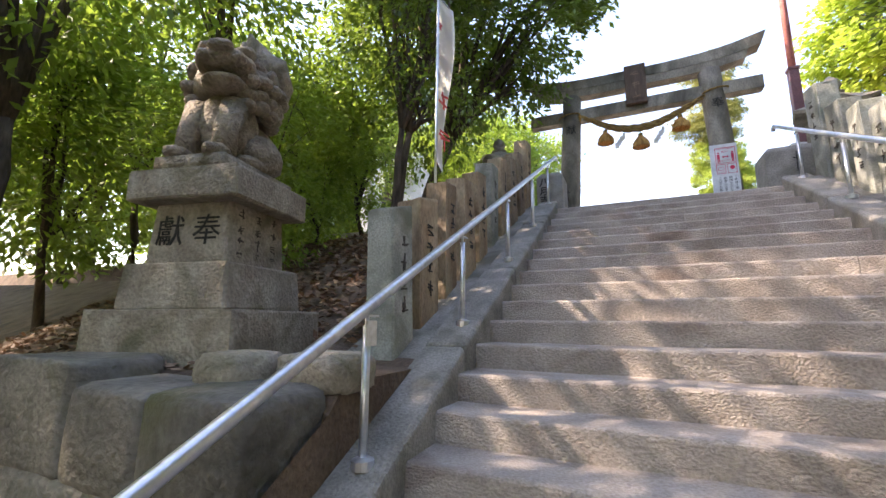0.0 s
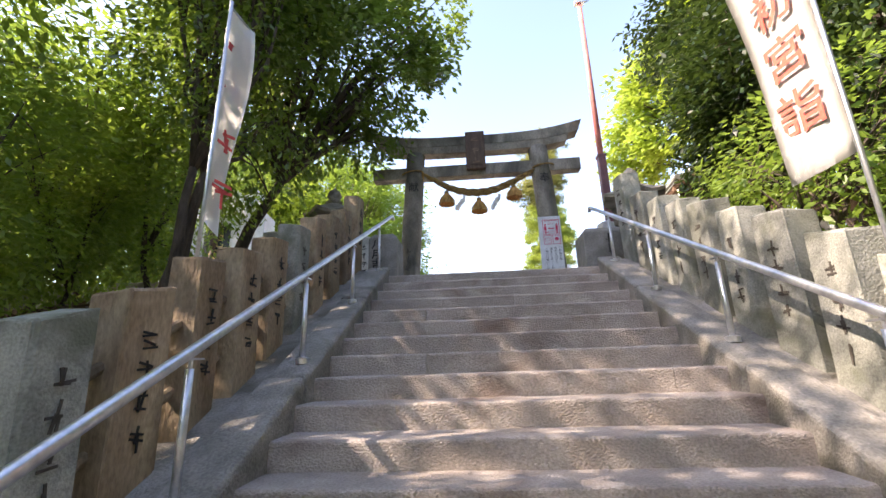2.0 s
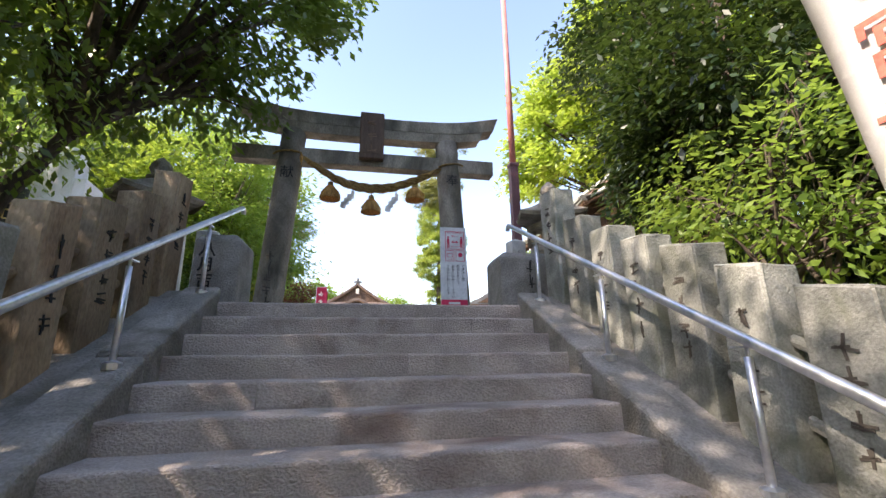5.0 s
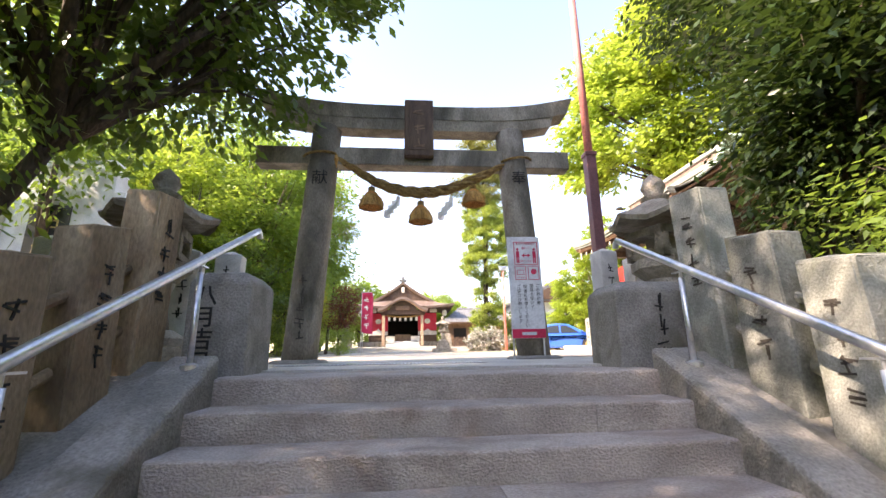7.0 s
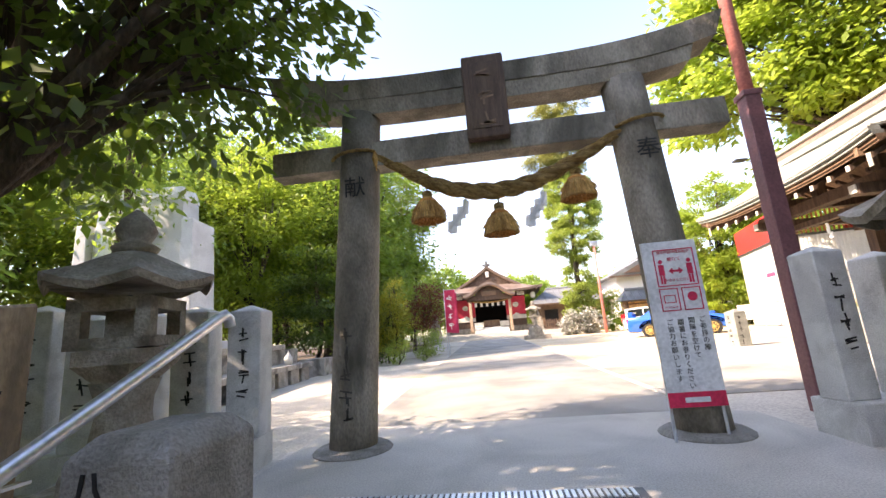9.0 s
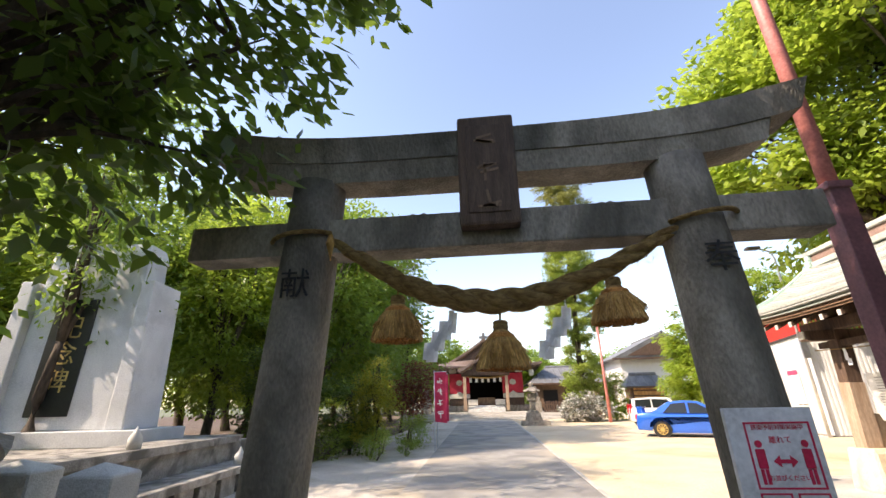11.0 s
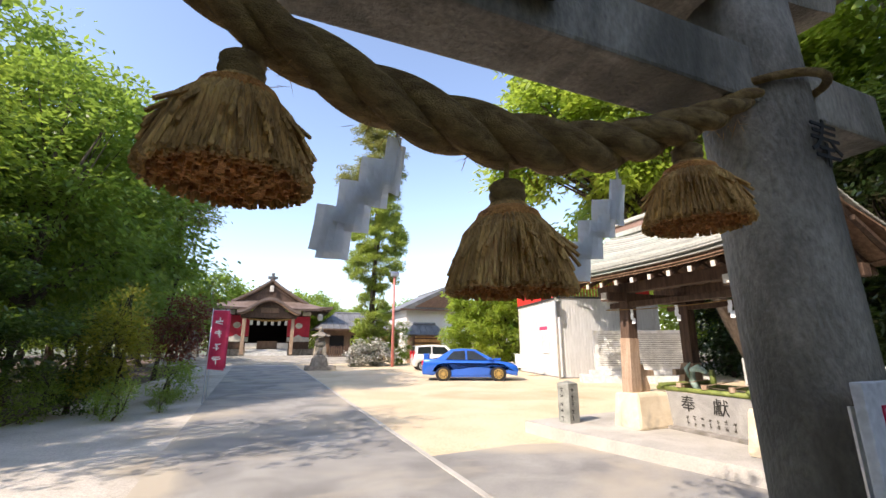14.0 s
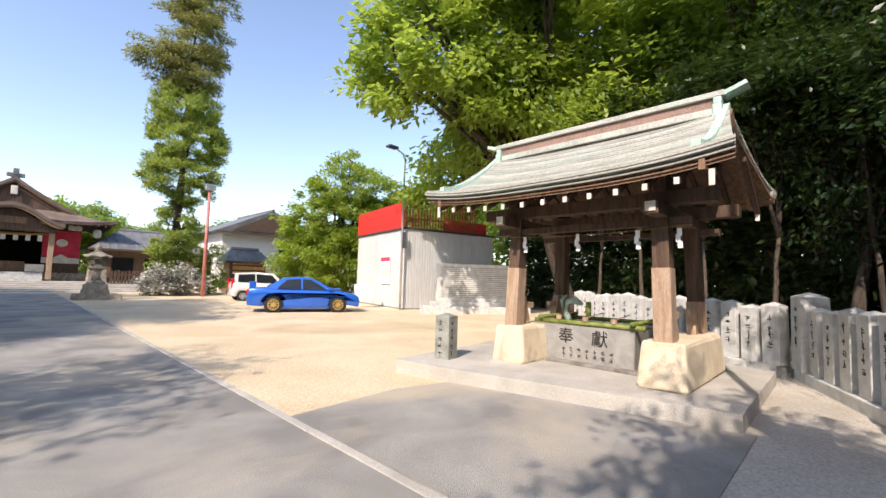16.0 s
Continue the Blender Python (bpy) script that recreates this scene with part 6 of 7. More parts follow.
def shrine_roof(parent):
    """One concave roof whose gable faces the path, over a skirt of eaves with turned-up corners."""
    bm = bmesh.new()
    xs = [-5.1 + 10.2 * k / 40 for k in range(41)]
    ys = [45.5 + 1.6 * k / 8 for k in range(9)] + [47.105, 49.0, 51.0, 53.0, 54.6]
    rows = []
    for y in ys:
        row = []
        for x in xs:
            z = slope(x)
            if y < 47.1025:
                z = min(z, 5.2 + 0.85 * ((y - 45.5) / 1.6) ** 1.3)
            z += 0.34 * abs(x / 5.1) ** 5 * max(0.0, 1 - (y - 45.5) / 5)
            row.append(bm.verts.new((SX + x, y, z)))
        rows.append(row)
    for p, q in zip(rows, rows[1:]):
        for i in range(40):
            bm.faces.new((p[i], p[i + 1], q[i + 1], q[i]))
    bmesh.ops.recalc_face_normals(bm, faces=list(bm.faces))
    bmesh.ops.solidify(bm, geom=list(bm.faces), thickness=0.24)
    return part("roof", bm, SHRINE_ROOF, parent)


roof = shrine_roof(hall)
part("ridge", block(SX - 0.2, SX + 0.2, 46.9, 54.6, 8.05, 8.4, 0.05), SHRINE_ROOF, roof)
us = [-1 + k / 10 for k in range(21)]
gp = [(3.15 * u, slope(3.15 * u)) for u in us]
front = part("gable_face", extrude_profile([(SX + x, z - 0.22) for x, z in gp] + [(SX + 3.0, 5.75), (SX - 3.0, 5.75)], 47.0, 47.08, "y"), DARK_WOOD, hall)
for k, (o, w, y0, mm) in enumerate(((0.06, 0.26, 46.70, SHRINE_ROOF), (-0.20, 0.13, 46.78, BROWN_WOOD), (-0.52, 0.10, 46.90, DARK_WOOD))):
    part("bargeboard", extrude_profile([(SX + x, z + o) for x, z in gp] + [(SX + x, z + o - w) for x, z in gp[::-1]], y0, 47.09, "y"), mm, front)
part("gable_pendant", block(SX - 0.16, SX + 0.16, 46.72, 46.8, 6.9, 7.55, 0.05), RAFTER_WHITE, front)
part("gable_finial", join(block(SX - 0.14, SX + 0.14, 46.75, 47.1, 8.35, 8.85, 0.05), block(SX - 0.42, SX + 0.42, 46.8, 47.05, 8.2, 8.5, 0.06)), GREY_TILE, front)
cp = [(2.45 * u, 4.72 + 1.45 * math.cos(u * math.pi / 2) ** 1.7 + 0.16 * abs(u) ** 3) for u in us]
porch = part("porch_roof", extrude_profile([(SX + x, z) for x, z in cp] + [(SX + x, z - 0.26) for x, z in cp[::-1]], 44.9, 47.6, "y"), SHRINE_ROOF, hall, "curved porch roof")
part("porch_bargeboard", extrude_profile([(SX + x * 0.97, z - 0.265) for x, z in cp] + [(SX + x * 0.95, z - 0.40) for x, z in cp[::-1]], 44.95, 45.1, "y"), BROWN_WOOD, porch)
part("porch_face", extrude_profile([(SX + x * 0.86, z - 0.42) for x, z in cp] + [(SX + 1.95, 4.25), (SX - 1.95, 4.25)], 45.5, 45.6, "y"), DARK_WOOD, porch)
part("porch_beam", block(SX - 2.2, SX + 2.2, 45.85, 46.2, 4.2, 4.5, 0.03), DARK_WOOD, porch)
part("porch_carving", block(SX - 0.7, SX + 0.7, 45.40, 45.49, 4.7, 5.2, 0.05), BROWN_WOOD, porch)
for k in range(27):
    x = -4.9 + 9.8 * k / 26
    if abs(x) > 2.3:
        part("rafter", block(SX + x - 0.05, SX + x + 0.05, 45.55, 47.6, 4.98, 5.08), DARK_WOOD, hall)
hall.matrix_basis = pose(SX, 0, 0) @ Matrix.Diagonal((1.16, 1, 1, 1)) @ pose(-SX, 0, 0)
for k, x in enumerate((-6.2, 4.9)):
    th = thing("stone_guardian_base", "stone pedestal beside the shrine steps", "pedestal")
    part("pedestal", block(SX + x - 0.6, SX + x + 0.6, 44.6, 45.8, 0.5, 1.6, 0.03, 0.08), OLD_STONE, th)
    part("upper_block", block(SX + x - 0.45, SX + x + 0.45, 44.8, 45.6, 1.6, 2.0, 0.03), OLD_STONE, th)
    tagged(part("stone_lion", lathe([(0.32, 2.0), (0.35, 2.25), (0.22, 2.55), (0.26, 2.8), (0.20, 3.0), (0.03, 3.05)], 12, (SX + x, 45.2)), OLD_STONE, None, "", None, True), "small grey guardian lion statue by the shrine steps", "statue", "small lions by the shrine")


# ---- trees and shrubs ----
def tree(name, label, base, blobs, clumps, leaves, length, mat, seed, trunk_r=0.16, spread=0.28, droop=0.3, keep=0.5, width=0.42, m=None, group="", bark=True, flat=0.5, category="tree", stems=1):
    """A tapered trunk that forks into limbs towards every lobe of the crown, and a crown of many small leaves in clumps."""
    r = random.Random(seed)
    th = thing(name, label, category, m, group)
    b = Vector(base)
    heart = Vector((sum(q[0] for q in blobs) / len(blobs), sum(q[1] for q in blobs) / len(blobs), sum(q[2] for q in blobs) / len(blobs)))
    pts = shell(blobs, clumps, seed, keep)
    for s in range(stems):
        off = Vector((r.uniform(-1, 1), r.uniform(-1, 1), 0)) * 0.25 * (stems > 1)
        fork = b + off + (heart - b) * 0.45 + Vector((r.uniform(-0.3, 0.3), r.uniform(-0.3, 0.3), 0))
        line = [b + off + (fork - b - off) * (k / 5) + Vector((r.uniform(-1, 1), r.uniform(-1, 1), 0)) * trunk_r * 0.35 * (k not in (0, 5)) for k in range(6)]
        line[0].z -= 0.15
        part("trunk", tube(line, [trunk_r * (1.25 if k == 0 else 1 - 0.09 * k) for k in range(6)], 10), BARK, th, "", None, True)
        for q in blobs:
            end = Vector((q[0], q[1], q[2] + q[5] * 0.3))
            mid_ = (fork + end) / 2 + Vector((r.uniform(-0.3, 0.3), r.uniform(-0.3, 0.3), r.uniform(-0.1, 0.3)))
            limb = [fork, (fork + mid_) / 2 + Vector((0, 0, 0.05)), mid_, end]
            bm = tube(limb, [trunk_r * 0.62, trunk_r * 0.48, trunk_r * 0.34, trunk_r * 0.12], 8)
            near = sorted(pts, key=lambda p: (Vector(p) - end).length)[:9]
            for p in near[::2]:
                st = limb[r.choice((1, 2, 2, 3))]
                p = Vector(p)
                tube([st, (st + p) / 2 + Vector((0, 0, 0.12)), p], [trunk_r * 0.20, trunk_r * 0.13, 0.006], 5, bm)
            part("limb", bm, BARK, th, "", None, True)
    cr = leaf_mesh("crown", pts, [spread * r.uniform(0.7, 1.35) for _ in pts], leaves, length, mat, seed, droop, width, flat, tuple(heart))
    part("crown", cr, mat, th)
    return th


# the evergreen that hangs over the gateway
tree("overhanging_tree", "large dark glossy evergreen tree leaning over the gateway", (-4.3, 0.6, -0.1),
     [(-1.75, 1.45, 4.7, 1.2, 1.0, 1.3), (-1.15, 1.45, 4.5, 0.7, 0.7, 0.8), (-2.45, 1.25, 3.5, 1.0, 0.8, 1.0), (-1.0, 1.7, 5.7, 1.3, 1.2, 1.1), (-3.4, 0.9, 4.4, 1.3, 1.3, 1.6), (-3.6, -0.3, 3.4, 1.4, 1.2, 1.3), (-4.6, 0.4, 6.2, 2.0, 1.9, 1.9),
      (-3.0, 0.6, 6.2, 1.6, 1.5, 1.3), (-2.5, -0.2, 4.3, 1.1, 1.0, 1.1), (-3.2, 1.5, 2.7, 1.0, 0.8, 0.7), (-2.1, 0.5, 5.4, 1.3, 1.2, 1.1), (-1.75, 1.75, 3.75, 0.6, 0.45, 0.5), (-2.2, 1.6, 3.1, 0.6, 0.5, 0.5), (-3.0, -0.9, 5.4, 1.3, 1.2, 1.2), (-3.5, 0.9, 2.7, 0.9, 0.7, 0.6)], 330, 36000, 0.135, OVERHANG_LEAF, 11, 0.12, 0.22, 0.25, 0.4, 0.5)
# trees behind the rusty fence
tree("evergreen_tree", "slender dark evergreen tree behind the rusty fence", (-3.3, -1.6, -1.0),
     [(-3.2, -1.3, 2.6, 1.1, 1.0, 1.5), (-2.6, -0.9, 3.9, 1.0, 0.9, 1.2), (-3.7, -1.8, 4.4, 1.2, 1.1, 1.4), (-3.0, -0.9, 1.4, 0.8, 0.7, 0.8), (-2.9, -1.3, 5.4, 1.2, 1.2, 1.0)], 150, 13000, 0.10, OVERHANG_LEAF, 12, 0.07, 0.22, 0.45, 0.4, stems=3)
forest_a = tree("forest_tree", "slender woodland tree with bright green backlit leaves", (0, 0, 0),
                [(0.3, 0.2, 4.6, 1.6, 1.6, 1.3), (-0.9, 0.3, 5.6, 1.5, 1.5, 1.2), (0.8, -0.7, 6.2, 1.5, 1.4, 1.2), (0.0, 0.6, 3.2, 1.4, 1.4, 0.8), (0.2, 0.0, 7.4, 1.4, 1.4, 1.1)], 90, 8000, 0.15, BRIGHT_LEAF, 21, 0.11, 0.34, 0.3, 0.3,
                m=pose(-5.6, -2.6, -1.3), group="woodland beside the stairs")
forest_b = tree("forest_tree", "slender woodland tree with yellow-green backlit leaves", (0, 0, 0),
                [(0.2, 0.0, 3.0, 1.5, 1.5, 1.2), (-0.7, 0.5, 4.2, 1.4, 1.4, 1.2), (0.9, -0.4, 4.6, 1.4, 1.3, 1.1), (0.1, 0.2, 1.6, 1.2, 1.2, 0.8)], 100, 9000, 0.15, BRIGHT_LEAF, 22, 0.08, 0.34, 0.3, 0.3,
                m=pose(-6.8, 0.2, -1.0), group="woodland beside the stairs")
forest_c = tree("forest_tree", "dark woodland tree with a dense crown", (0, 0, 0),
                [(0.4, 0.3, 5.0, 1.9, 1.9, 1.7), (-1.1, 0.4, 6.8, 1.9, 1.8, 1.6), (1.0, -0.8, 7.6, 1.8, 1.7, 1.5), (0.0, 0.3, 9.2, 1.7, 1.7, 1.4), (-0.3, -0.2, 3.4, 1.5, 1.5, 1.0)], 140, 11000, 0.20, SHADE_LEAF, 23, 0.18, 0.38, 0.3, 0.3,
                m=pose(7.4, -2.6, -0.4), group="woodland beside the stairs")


def again(src, x, y, z, turn, s):
    copy_thing(src, pose(x, y, z, 0, 0, turn) @ Matrix.Scale(s, 4))


# Some of these stand out of view, added to shade the stairs and fence.
for x, y, z, turn, s in ((-5.2, -4.7, -2.2, 140, 1.0), (-6.8, -7.4, -3.5, 40, 1.15), (-9.8, -8.4, -3.5, 200, 1.3), (-3.6, -8.2, -3.6, 300, 0.8), (-8.4, -4.0, -2.2, 140, 0.95), (-10.5, -0.6, -1.3, 250, 1.05), (-12.5, -3.6, -2.0, 90, 1.15), (-11.5, 2.2, -0.5, 10, 1.0)):
    again(forest_a, x, y, z, turn, s)
for x, y, z, turn, s in ((-4.9, -2.6, -1.7, 60, 0.62), (-5.4, 1.0, -0.4, 130, 0.8), (-9.2, -2.6, -1.9, 200, 1.1), (-8.2, -5.6, -2.4, 20, 0.9), (-14.5, 0.0, -1.5, 75, 1.4), (-7.8, 2.0, -0.5, 185, 0.9), (-5.6, -0.6, -0.8, 285, 0.55)):
    again(forest_b, x, y, z, turn, s)
for x, y, z, turn, s in ((5.9, -5.6, -1.6, 50, 0.85), (9.6, -4.6, -0.2, 120, 1.1), (10.4, -0.6, 0.2, 210, 1.1), (12.6, -3.5, 0.2, 300, 1.25), (7.8, -8.5, -1.6, 20, 1.2), (13.6, 0.8, 0.3, 160, 1.2), (17.5, 1.6, 0.3, 70, 1.3), (21.0, 5.0, 0.1, 10, 1.35), (5.3, -9.5, -3.2, 250, 1.1), (16.5, -3.5, 0.3, 10, 1.5), (22.5, 10.5, 0.0, 200, 1.3), (12.5, 3.2, 0.1, 330, 0.9), (19.5, 8.6, 0.0, 130, 1.0)):
    again(forest_c, x, y, z, turn, s)

# the thicket above the grey fence, its leaf colour darkened for shade
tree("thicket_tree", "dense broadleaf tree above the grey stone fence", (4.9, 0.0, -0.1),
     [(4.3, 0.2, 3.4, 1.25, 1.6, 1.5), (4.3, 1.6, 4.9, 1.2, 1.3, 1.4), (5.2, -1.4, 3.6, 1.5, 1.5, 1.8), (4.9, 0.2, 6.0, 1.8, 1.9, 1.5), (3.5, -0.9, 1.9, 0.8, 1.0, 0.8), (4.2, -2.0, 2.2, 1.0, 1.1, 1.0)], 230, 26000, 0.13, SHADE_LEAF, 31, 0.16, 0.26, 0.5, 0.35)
tree("sunlit_shrub", "sunlit yellow-green shrub behind the grey fence", (3.1, -1.6, -0.7), [(2.75, -1.5, 0.5, 0.65, 0.9, 0.75), (2.9, -2.3, 0.15, 0.65, 0.7, 0.8), (3.0, -0.5, 1.1, 0.6, 0.8, 0.6), (3.5, -2.6, 1.0, 0.8, 0.7, 0.9), (2.6, -2.0, 1.1, 0.45, 0.6, 0.5)], 140, 4600, 0.09, BRIGHT_LEAF, 32, 0.03, 0.16, 0.4, 0.3, category="shrub", stems=2)
tree("feathery_shrub", "light green feathery shrub half hiding the stone lion", (2.55, -4.0, -1.75), [(2.35, -3.75, -0.75, 0.42, 0.36, 0.40), (2.55, -4.05, -0.90, 0.45, 0.36, 0.45), (2.42, -3.45, -0.40, 0.34, 0.30, 0.28), (2.80, -4.55, -0.95, 0.5, 0.36, 0.45), (2.6, -3.6, -0.28, 0.32, 0.28, 0.26), (2.62, -4.1, -0.45, 0.30, 0.30, 0.26), (2.3, -4.25, -1.25, 0.40, 0.35, 0.40), (2.6, -4.75, -1.35, 0.45, 0.30, 0.40), (2.25, -3.3, -0.75, 0.30, 0.30, 0.30)], 150, 15000, 0.062, BRIGHT_LEAF, 33, 0.02, 0.10, 0.35, 0.3, category="shrub", stems=3)
tree("feathery_shrub", "green feathery shrub beside the stone lion's plinth", (3.0, -3.2, -1.5), [(2.8, -3.1, -0.6, 0.5, 0.35, 0.40), (3.4, -3.0, -0.45, 0.5, 0.4, 0.45)], 60, 5000, 0.065, BRIGHT_LEAF, 34, 0.02, 0.11, 0.35, 0.3, category="shrub", stems=3)

# the great bright canopy over the car park and behind the pavilion
tree("camphor_tree", "huge broadleaf tree with sunlit yellow-green canopy", (18.5, 12.8, 0.0),
     [(8.0, 13.8, 8.3, 1.9, 1.9, 1.7), (8.6, 13.8, 10.6, 2.2, 2.2, 2.0), (10.3, 13.6, 12.8, 2.8, 2.8, 2.6), (13.2, 12.8, 14.4, 3.6, 3.4, 3.2), (10.6, 13.8, 7.9, 2.3, 2.2, 1.6), (12.8, 12.8, 9.4, 3.0, 2.6, 2.2), (16.0, 10.8, 11.8, 3.6, 3.4, 3.4), (11.6, 10.0, 13.8, 3.0, 2.8, 2.6), (15.6, 14.6, 8.8, 3.0, 2.8, 2.6), (18.5, 9.0, 9.0, 3.2, 3.0, 3.4), (14.4, 10.0, 7.4, 2.8, 2.4, 1.8), (12.6, 14.6, 7.0, 2.2, 1.8, 1.3), (14.5, 17.5, 6.6, 2.4, 2.2, 2.0), (12.8, 11.0, 17.0, 3.0, 3.0, 2.6)],
     640, 100000, 0.30, SUN_LEAF, 41, 0.38, 0.42, 0.35, 0.35, 0.48)
tree("camphor_tree", "tall broadleaf tree with dense green canopy behind the fence", (17.0, 5.0, 0.0),
     [(14.5, 6.0, 11.5, 3.4, 3.0, 3.0), (18.0, 5.0, 13.5, 3.8, 3.4, 3.4), (15.2, 3.5, 8.6, 3.0, 2.6, 2.4), (20.0, 6.5, 9.6, 3.6, 3.2, 3.2), (12.6, 4.2, 13.4, 3.0, 2.8, 2.6)], 300, 40000, 0.30, MID_LEAF, 42, 0.4, 0.5, 0.3, 0.4, 0.48)
tree("round_conifer", "dense rounded green conifer beside the white store", (14.6, 28.0, 0.0),
     [(14.6, 28.0, 2.4, 4.2, 3.2, 2.4), (14.8, 28.0, 5.0, 3.8, 3.0, 2.3), (15.2, 28.0, 7.6, 2.7, 2.4, 1.9), (12.6, 27.4, 3.4, 2.2, 2.0, 2.2), (17.4, 28.0, 4.8, 2.6, 2.4, 3.0), (15.6, 28.0, 9.3, 1.5, 1.4, 1.2), (13.4, 27.6, 6.0, 1.9, 1.8, 1.6), (17.6, 28.0, 7.8, 2.0, 2.0, 1.8)], 520, 62000, 0.26, SUN_LEAF, 43, 0.3, 0.26, 0.15, 0.6, 0.38)

# the cedar, clipped into lobes below and feathery above
cedar = tree("cedar_tree", "very tall clipped cedar with lobed columnar crown", (7.4, 36.0, 0.0),
             [(7.3, 36.0, 4.4, 1.35, 1.3, 2.6), (7.5, 36.0, 8.2, 2.5, 2.1, 1.9), (7.6, 36.0, 10.6, 2.5, 2.1, 2.0), (7.3, 36.0, 12.8, 2.1, 1.9, 1.7), (7.0, 36.0, 3.0, 1.4, 1.3, 1.4)],
             420, 56000, 0.24, CEDAR_LEAF, 51, 0.3, 0.22, -0.25, 0.65, 0.34)
top = [(7.0, 36.0, 14.8, 2.2, 1.9, 1.4), (5.4, 36.0, 16.0, 1.7, 1.4, 1.2), (7.4, 36.0, 17.0, 2.3, 1.9, 1.5), (7.9, 36.0, 19.2, 2.1, 1.7, 1.5), (6.5, 36.0, 20.4, 1.5, 1.3, 1.3), (8.6, 36.0, 21.4, 1.6, 1.4, 1.5), (7.4, 36.0, 22.4, 1.0, 0.9, 1.0), (9.2, 36.0, 17.6, 1.0, 0.9, 1.2)]
part("upper_crown", leaf_mesh("upper_crown", shell(top, 300, 55, 0.3), [0.26] * 300, 36000, 0.26, CEDAR_TOP, 55, 0.3, 0.26, 0.5, (7.4, 36.0, 18.0)), CEDAR_TOP, cedar, "sparser brownish upper crown")
part("leader", tube([(7.4, 36.0, 9.0), (7.3, 36.0, 15.0), (7.7, 36.0, 22.4)], [0.2, 0.14, 0.03], 8), BARK, cedar)
tree("flowering_shrub", "broad shrub covered in white blossom under the cedar", (6.9, 34.6, 0.0), [(6.2, 34.6, 0.9, 1.3, 1.0, 0.9), (7.6, 34.6, 0.8, 1.2, 1.0, 0.8), (6.9, 34.8, 1.5, 1.2, 1.0, 0.7)], 110, 6500, 0.17, BLOSSOM, 52, 0.05, 0.20, 0.1, 0.6, 0.7, category="shrub", stems=2)
tree("round_shrub", "clipped green shrub beside the red pole", (9.6, 36.5, 0.0), [(9.6, 36.5, 1.4, 1.1, 1.0, 1.4), (9.7, 36.5, 2.9, 0.8, 0.8, 0.8)], 90, 6000, 0.17, MID_LEAF, 53, 0.07, 0.2, 0.1, 0.7, category="shrub")

# trees on the monument's side of the path
side_a = tree("garden_tree", "leafy green garden tree beside the path", (0, 0, 0),
              [(0, 0, 4.0, 2.2, 2.0, 1.8), (-1.2, 0.6, 5.6, 2.0, 1.9, 1.6), (1.0, -0.5, 5.8, 1.9, 1.8, 1.5), (0.1, 0.1, 7.2, 1.7, 1.7, 1.3), (1.2, 0.6, 3.0, 1.6, 1.5, 1.2), (-1.3, -0.5, 2.8, 1.6, 1.5, 1.2)], 230, 19000, 0.19, BRIGHT_LEAF, 61, 0.18, 0.34, 0.3, 0.5,
              m=pose(-7.2, 16.8, FLOOR) @ Matrix.Scale(1.25, 4), group="trees beside the path")
side_b = tree("garden_tree", "leafy yellow-green garden tree beside the path", (0, 0, 0),
              [(0, 0, 4.4, 2.2, 2.1, 1.8), (-1.1, 0.4, 6.2, 1.9, 1.8, 1.6), (1.2, -0.3, 6.0, 1.8, 1.8, 1.5), (0.0, 0.1, 7.9, 1.6, 1.6, 1.3), (-0.4, -0.3, 2.6, 1.9, 1.8, 1.2)], 220, 18000, 0.19, SUN_LEAF, 62, 0.18, 0.34, 0.3, 0.5,
              m=pose(-9.4, 13.4, FLOOR), group="trees beside the path")
for x, y, turn, s in ((-10.8, 18.0, 60, 1.3), (-6.9, 22.4, 150, 1.2), (-13.5, 14.0, 240, 1.05), (-9.4, 34.5, 300, 1.1), (-15.5, 9.0, 20, 1.0), (-9.0, 30.0, 100, 1.2), (-13.2, 24.0, 200, 1.2)):
    again(side_a, x, y, FLOOR, turn, s)
for x, y, turn, s in ((-8.6, 19.0, 80, 1.3), (-14.5, 19.0, 190, 1.35), (-8.8, 27.0, 260, 1.25), (-12.4, 10.6, 310, 0.95), (-11.5, 35.0, 40, 1.1), (-18.0, 13.0, 140, 1.2)):
    again(side_b, x, y, FLOOR, turn, s)
tree("layered_pine", "dark layered conifer behind the stone terrace", (-6.4, 12.6, 0.0), [(-6.4, 12.6, 1.2, 1.5, 1.3, 0.35), (-6.2, 12.6, 2.1, 1.7, 1.4, 0.35), (-6.5, 12.7, 3.0, 1.4, 1.2, 0.35), (-6.3, 12.6, 3.9, 1.1, 1.0, 0.35)], 150, 13000, 0.13, DARK_LEAF, 63, 0.10, 0.20, 0.1, 0.3)
tree("layered_pine", "dark layered conifer beside the garden path", (-4.9, 14.4, 0.0), [(-4.9, 14.4, 0.9, 0.9, 0.8, 0.8), (-5.0, 14.6, 2.0, 1.2, 1.0, 0.5)], 80, 6000, 0.11, DARK_LEAF, 64, 0.07, 0.18, 0.2, 0.4)
tree("golden_shrub", "upright yellow-green shrub beside the path", (-4.0, 14.0, 0.0), [(-4.0, 14.0, 1.6, 0.75, 0.7, 0.9), (-3.9, 14.0, 2.5, 0.5, 0.5, 0.6), (-4.2, 13.9, 0.8, 0.5, 0.5, 0.4)], 80, 6000, 0.10, GOLD_LEAF, 65, 0.04, 0.16, 0.0, 0.5, category="shrub", stems=3)
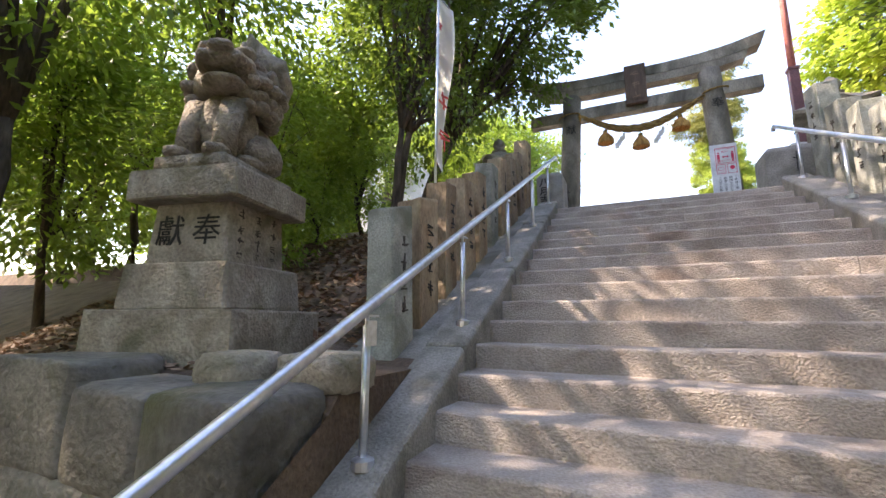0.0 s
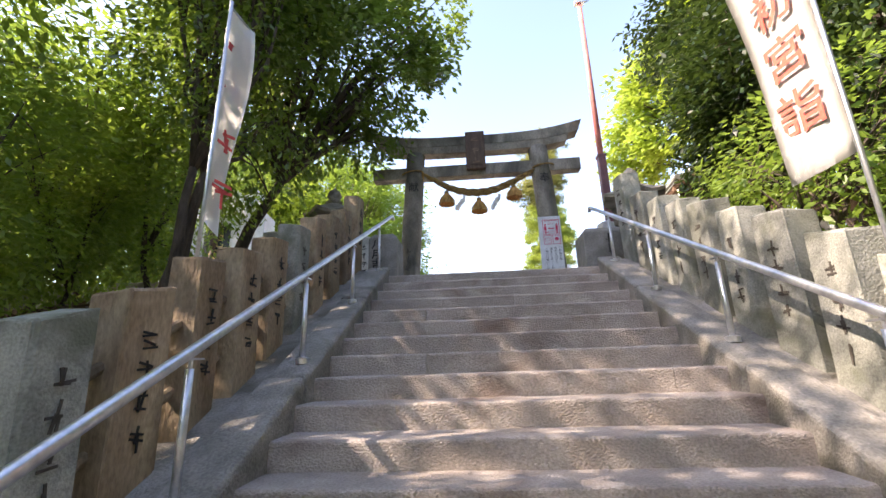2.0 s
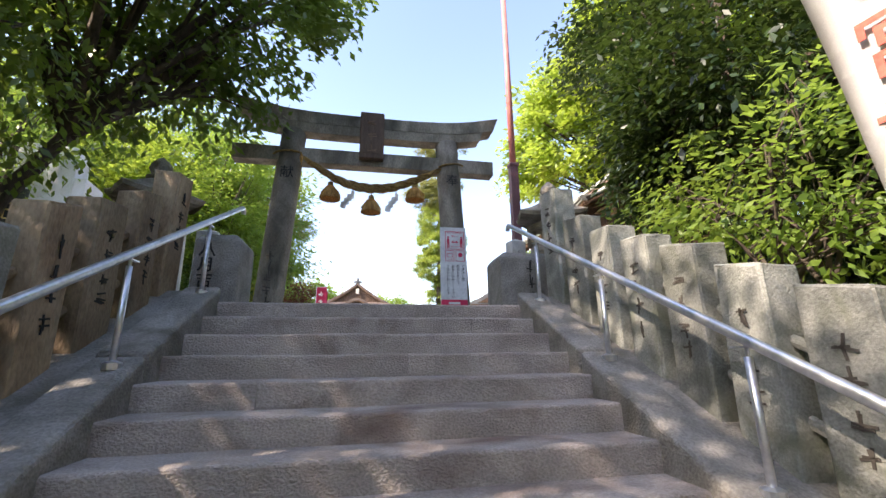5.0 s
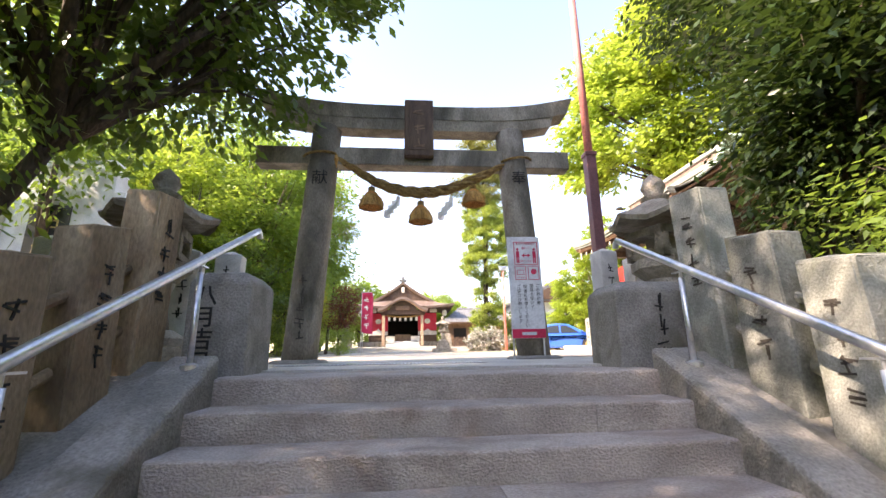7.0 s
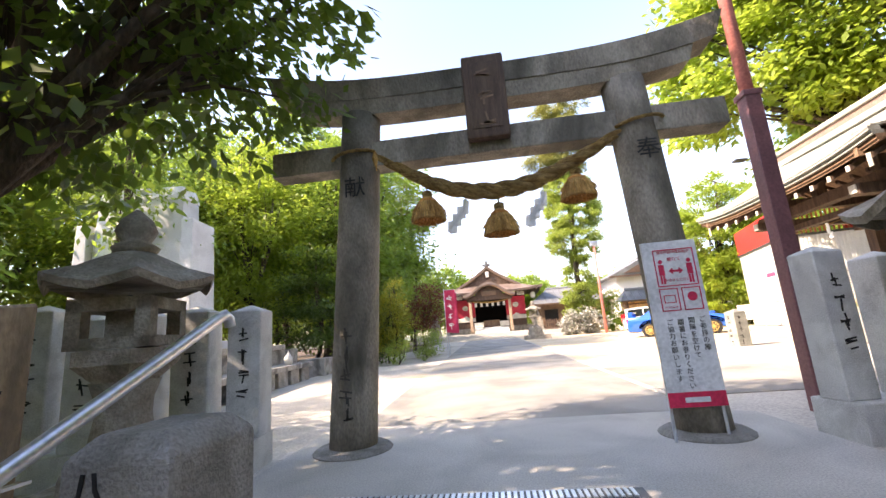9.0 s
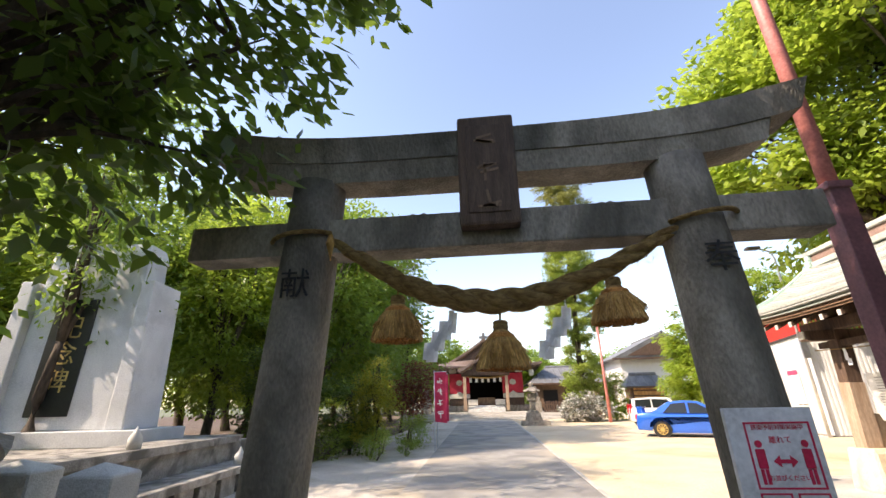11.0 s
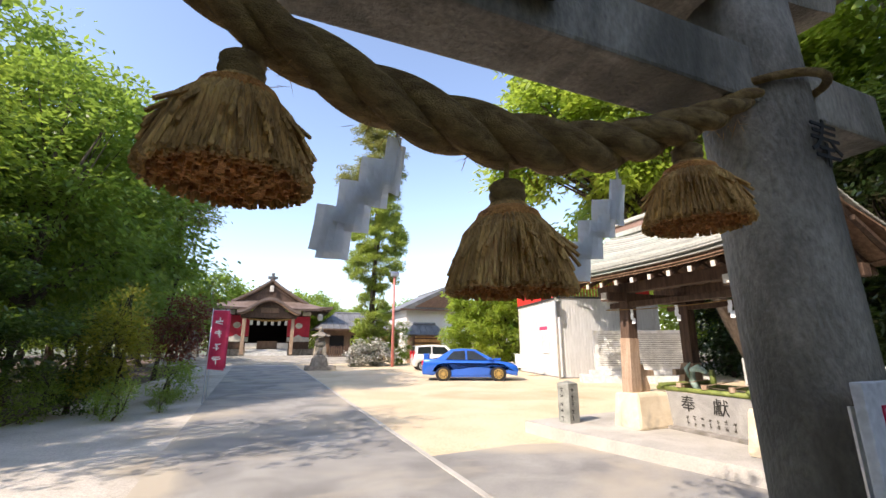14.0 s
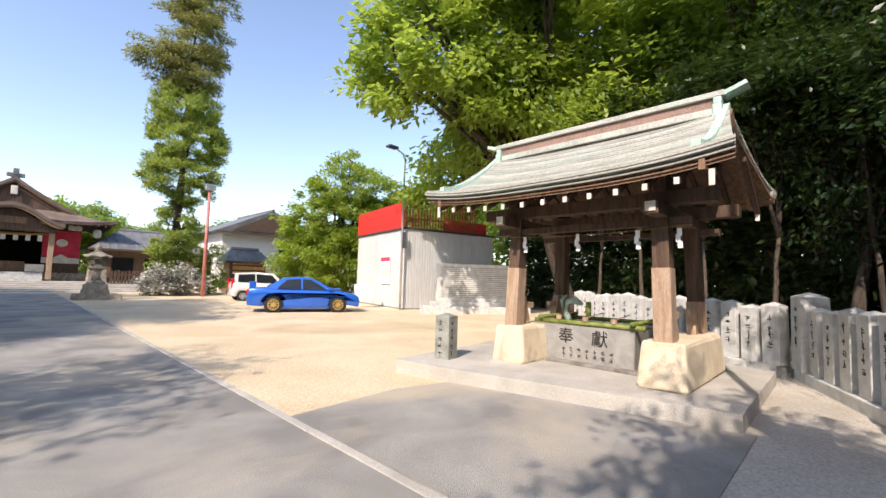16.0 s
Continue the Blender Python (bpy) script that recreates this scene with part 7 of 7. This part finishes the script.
tree("red_maple", "dark red-leaved maple beside the crimson banners", (-3.3, 17.0, 0.0), [(-3.4, 17.0, 1.9, 0.9, 0.9, 0.8), (-3.0, 17.2, 2.7, 0.7, 0.7, 0.6)], 70, 5000, 0.11, MAPLE_LEAF, 66, 0.05, 0.2, 0.3, 0.4)
for x, y, s in ((-3.1, 15.9, 1.0), (-3.6, 12.9, 0.7), (-2.9, 13.9, 0.45), (-5.3, 13.2, 1.0)):
    tree("low_shrub", "low green shrub on the path's verge", (0, 0, 0), [(0, 0, 0.5, 0.5, 0.5, 0.45), (0.15, 0.1, 0.8, 0.35, 0.35, 0.35)], 40, 2600, 0.07, MID_LEAF, int(x * -100), 0.03, 0.12, 0.1, 0.6, m=pose(x, y, FLOOR) @ Matrix.Scale(s * 1.2, 4), category="shrub", group="shrubs on the verge")
tall_pine = tree("tall_pine", "tall thin sparse pine behind the garden trees", (-5.4, 25.0, 0.0), [(-5.4, 25.0, 11.3, 1.0, 0.9, 0.5), (-5.6, 25.0, 10.0, 1.3, 1.1, 0.5), (-5.2, 25.0, 8.8, 1.2, 1.1, 0.5), (-4.4, 25.0, 8.2, 1.0, 0.9, 0.8)], 90, 7000, 0.16, CEDAR_TOP, 67, 0.10, 0.22, 0.1, 0.3)
again(forest_a, -9.2, 7.6, FLOOR, 0, 1.2)
# dark undergrowth behind the granite fence, the wood's shade put into its leaf colour
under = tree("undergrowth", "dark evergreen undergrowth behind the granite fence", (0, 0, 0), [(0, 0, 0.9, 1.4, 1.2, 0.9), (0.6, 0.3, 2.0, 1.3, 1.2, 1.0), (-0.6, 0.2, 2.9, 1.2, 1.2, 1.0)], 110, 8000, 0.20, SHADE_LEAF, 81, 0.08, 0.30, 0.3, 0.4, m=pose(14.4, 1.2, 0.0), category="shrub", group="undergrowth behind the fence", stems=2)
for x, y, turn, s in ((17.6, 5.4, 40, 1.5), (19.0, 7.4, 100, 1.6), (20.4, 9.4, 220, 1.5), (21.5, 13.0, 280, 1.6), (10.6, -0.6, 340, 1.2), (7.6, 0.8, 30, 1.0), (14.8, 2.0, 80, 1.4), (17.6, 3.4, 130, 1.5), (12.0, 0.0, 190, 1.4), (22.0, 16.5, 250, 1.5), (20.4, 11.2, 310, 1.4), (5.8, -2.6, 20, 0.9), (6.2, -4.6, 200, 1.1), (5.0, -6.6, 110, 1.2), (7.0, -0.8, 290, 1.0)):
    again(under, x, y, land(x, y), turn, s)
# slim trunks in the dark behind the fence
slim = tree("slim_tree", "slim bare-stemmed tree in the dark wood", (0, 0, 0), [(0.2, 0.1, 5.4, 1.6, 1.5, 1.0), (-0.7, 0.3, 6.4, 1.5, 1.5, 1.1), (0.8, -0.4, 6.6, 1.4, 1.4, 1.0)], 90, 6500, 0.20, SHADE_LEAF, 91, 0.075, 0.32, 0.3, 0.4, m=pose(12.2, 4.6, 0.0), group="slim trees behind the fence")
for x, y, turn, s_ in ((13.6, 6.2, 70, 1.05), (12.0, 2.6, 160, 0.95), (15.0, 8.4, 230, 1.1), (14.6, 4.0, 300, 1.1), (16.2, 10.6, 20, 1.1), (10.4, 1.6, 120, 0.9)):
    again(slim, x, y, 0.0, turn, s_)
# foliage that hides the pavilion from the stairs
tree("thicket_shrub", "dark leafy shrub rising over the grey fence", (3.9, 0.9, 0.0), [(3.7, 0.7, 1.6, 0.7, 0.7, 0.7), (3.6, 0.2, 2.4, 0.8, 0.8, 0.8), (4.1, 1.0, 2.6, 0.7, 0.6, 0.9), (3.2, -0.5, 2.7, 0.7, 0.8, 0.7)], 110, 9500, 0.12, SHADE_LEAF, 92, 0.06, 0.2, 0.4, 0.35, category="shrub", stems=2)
# woods and single trees beyond the shrine
wood = tree("distant_tree", "distant rounded tree beyond the shrine", (0, 0, 0), [(0, 0, 3.4, 2.6, 2.4, 2.0), (-1.4, 0.4, 5.0, 2.2, 2.0, 1.6), (1.3, 0.2, 5.2, 2.0, 2.0, 1.6), (0, 0, 6.2, 1.8, 1.8, 1.3)], 150, 9000, 0.36, MID_LEAF, 71, 0.25, 0.42, 0.2, 0.6,
            m=pose(5.6, 56.0, 0), group="trees beyond the shrine")
r = random.Random(9)
for k in range(34):
    x = -46 + k * 3.3 + r.uniform(-1, 1)
    y = 66 + r.uniform(-4, 8)
    again(wood, x, y, -0.2, r.uniform(0, 360), r.uniform(0.9, 1.35) * (1.25 if x < -8 else 1.0))
for x, y, s in ((-11, 46, 1.0), (-15, 40, 1.2), (-9.5, 40.5, 0.85), (-19, 30, 1.3), (24, 48, 1.0), (27, 40, 1.2), (25, 33, 1.3), (26, 26, 1.4), (25, 19, 1.4), (21, 32, 0.8)):
    again(wood, x, y, -0.1, x * 37 % 360, s)
for x, y, s in ((-20, 3, 1.3), (-19, -4, 1.4), (-17, -10, 1.4), (-10, -14, 1.5), (-3, -17, 1.4), (4, -17, 1.4), (11, -14, 1.4), (17, -9, 1.4), (-23, 9, 1.3), (24, -2, 1.4), (26, 5, 1.4)):
    again(wood, x, y, land(x, y) - 0.1, x * 53 % 360, s)


# ---- fallen leaves ----
def litter(name, label, x0, x1, y0, y1, count, mat, seed):
    r = np.random.RandomState(seed)
    pts = [(x, y, land(x, y) + 0.012) for x, y in zip(r.uniform(x0, x1, count), r.uniform(y0, y1, count))]
    me = leaf_mesh(name, pts, [0.012] * count, count * 4, 0.075, mat, seed, 0.05, 0.5, 0.22)
    tagged(part(name, me, mat, None), label, "leaf litter", kind="stuff")


litter("leaf_litter", "brown fallen leaves over the bank by the lion", -9.0, -1.95, -4.78, 0.8, 5200, LITTER_LEAF, 1)
litter("leaf_litter", "pale fallen leaves over the bank by the lion", -6.0, -1.95, -4.78, 0.6, 1900, LITTER_PALE, 2)
litter("leaf_litter", "brown fallen leaves under the thicket", 2.1, 6.0, -4.6, 0.8, 2600, LITTER_PALE, 3)
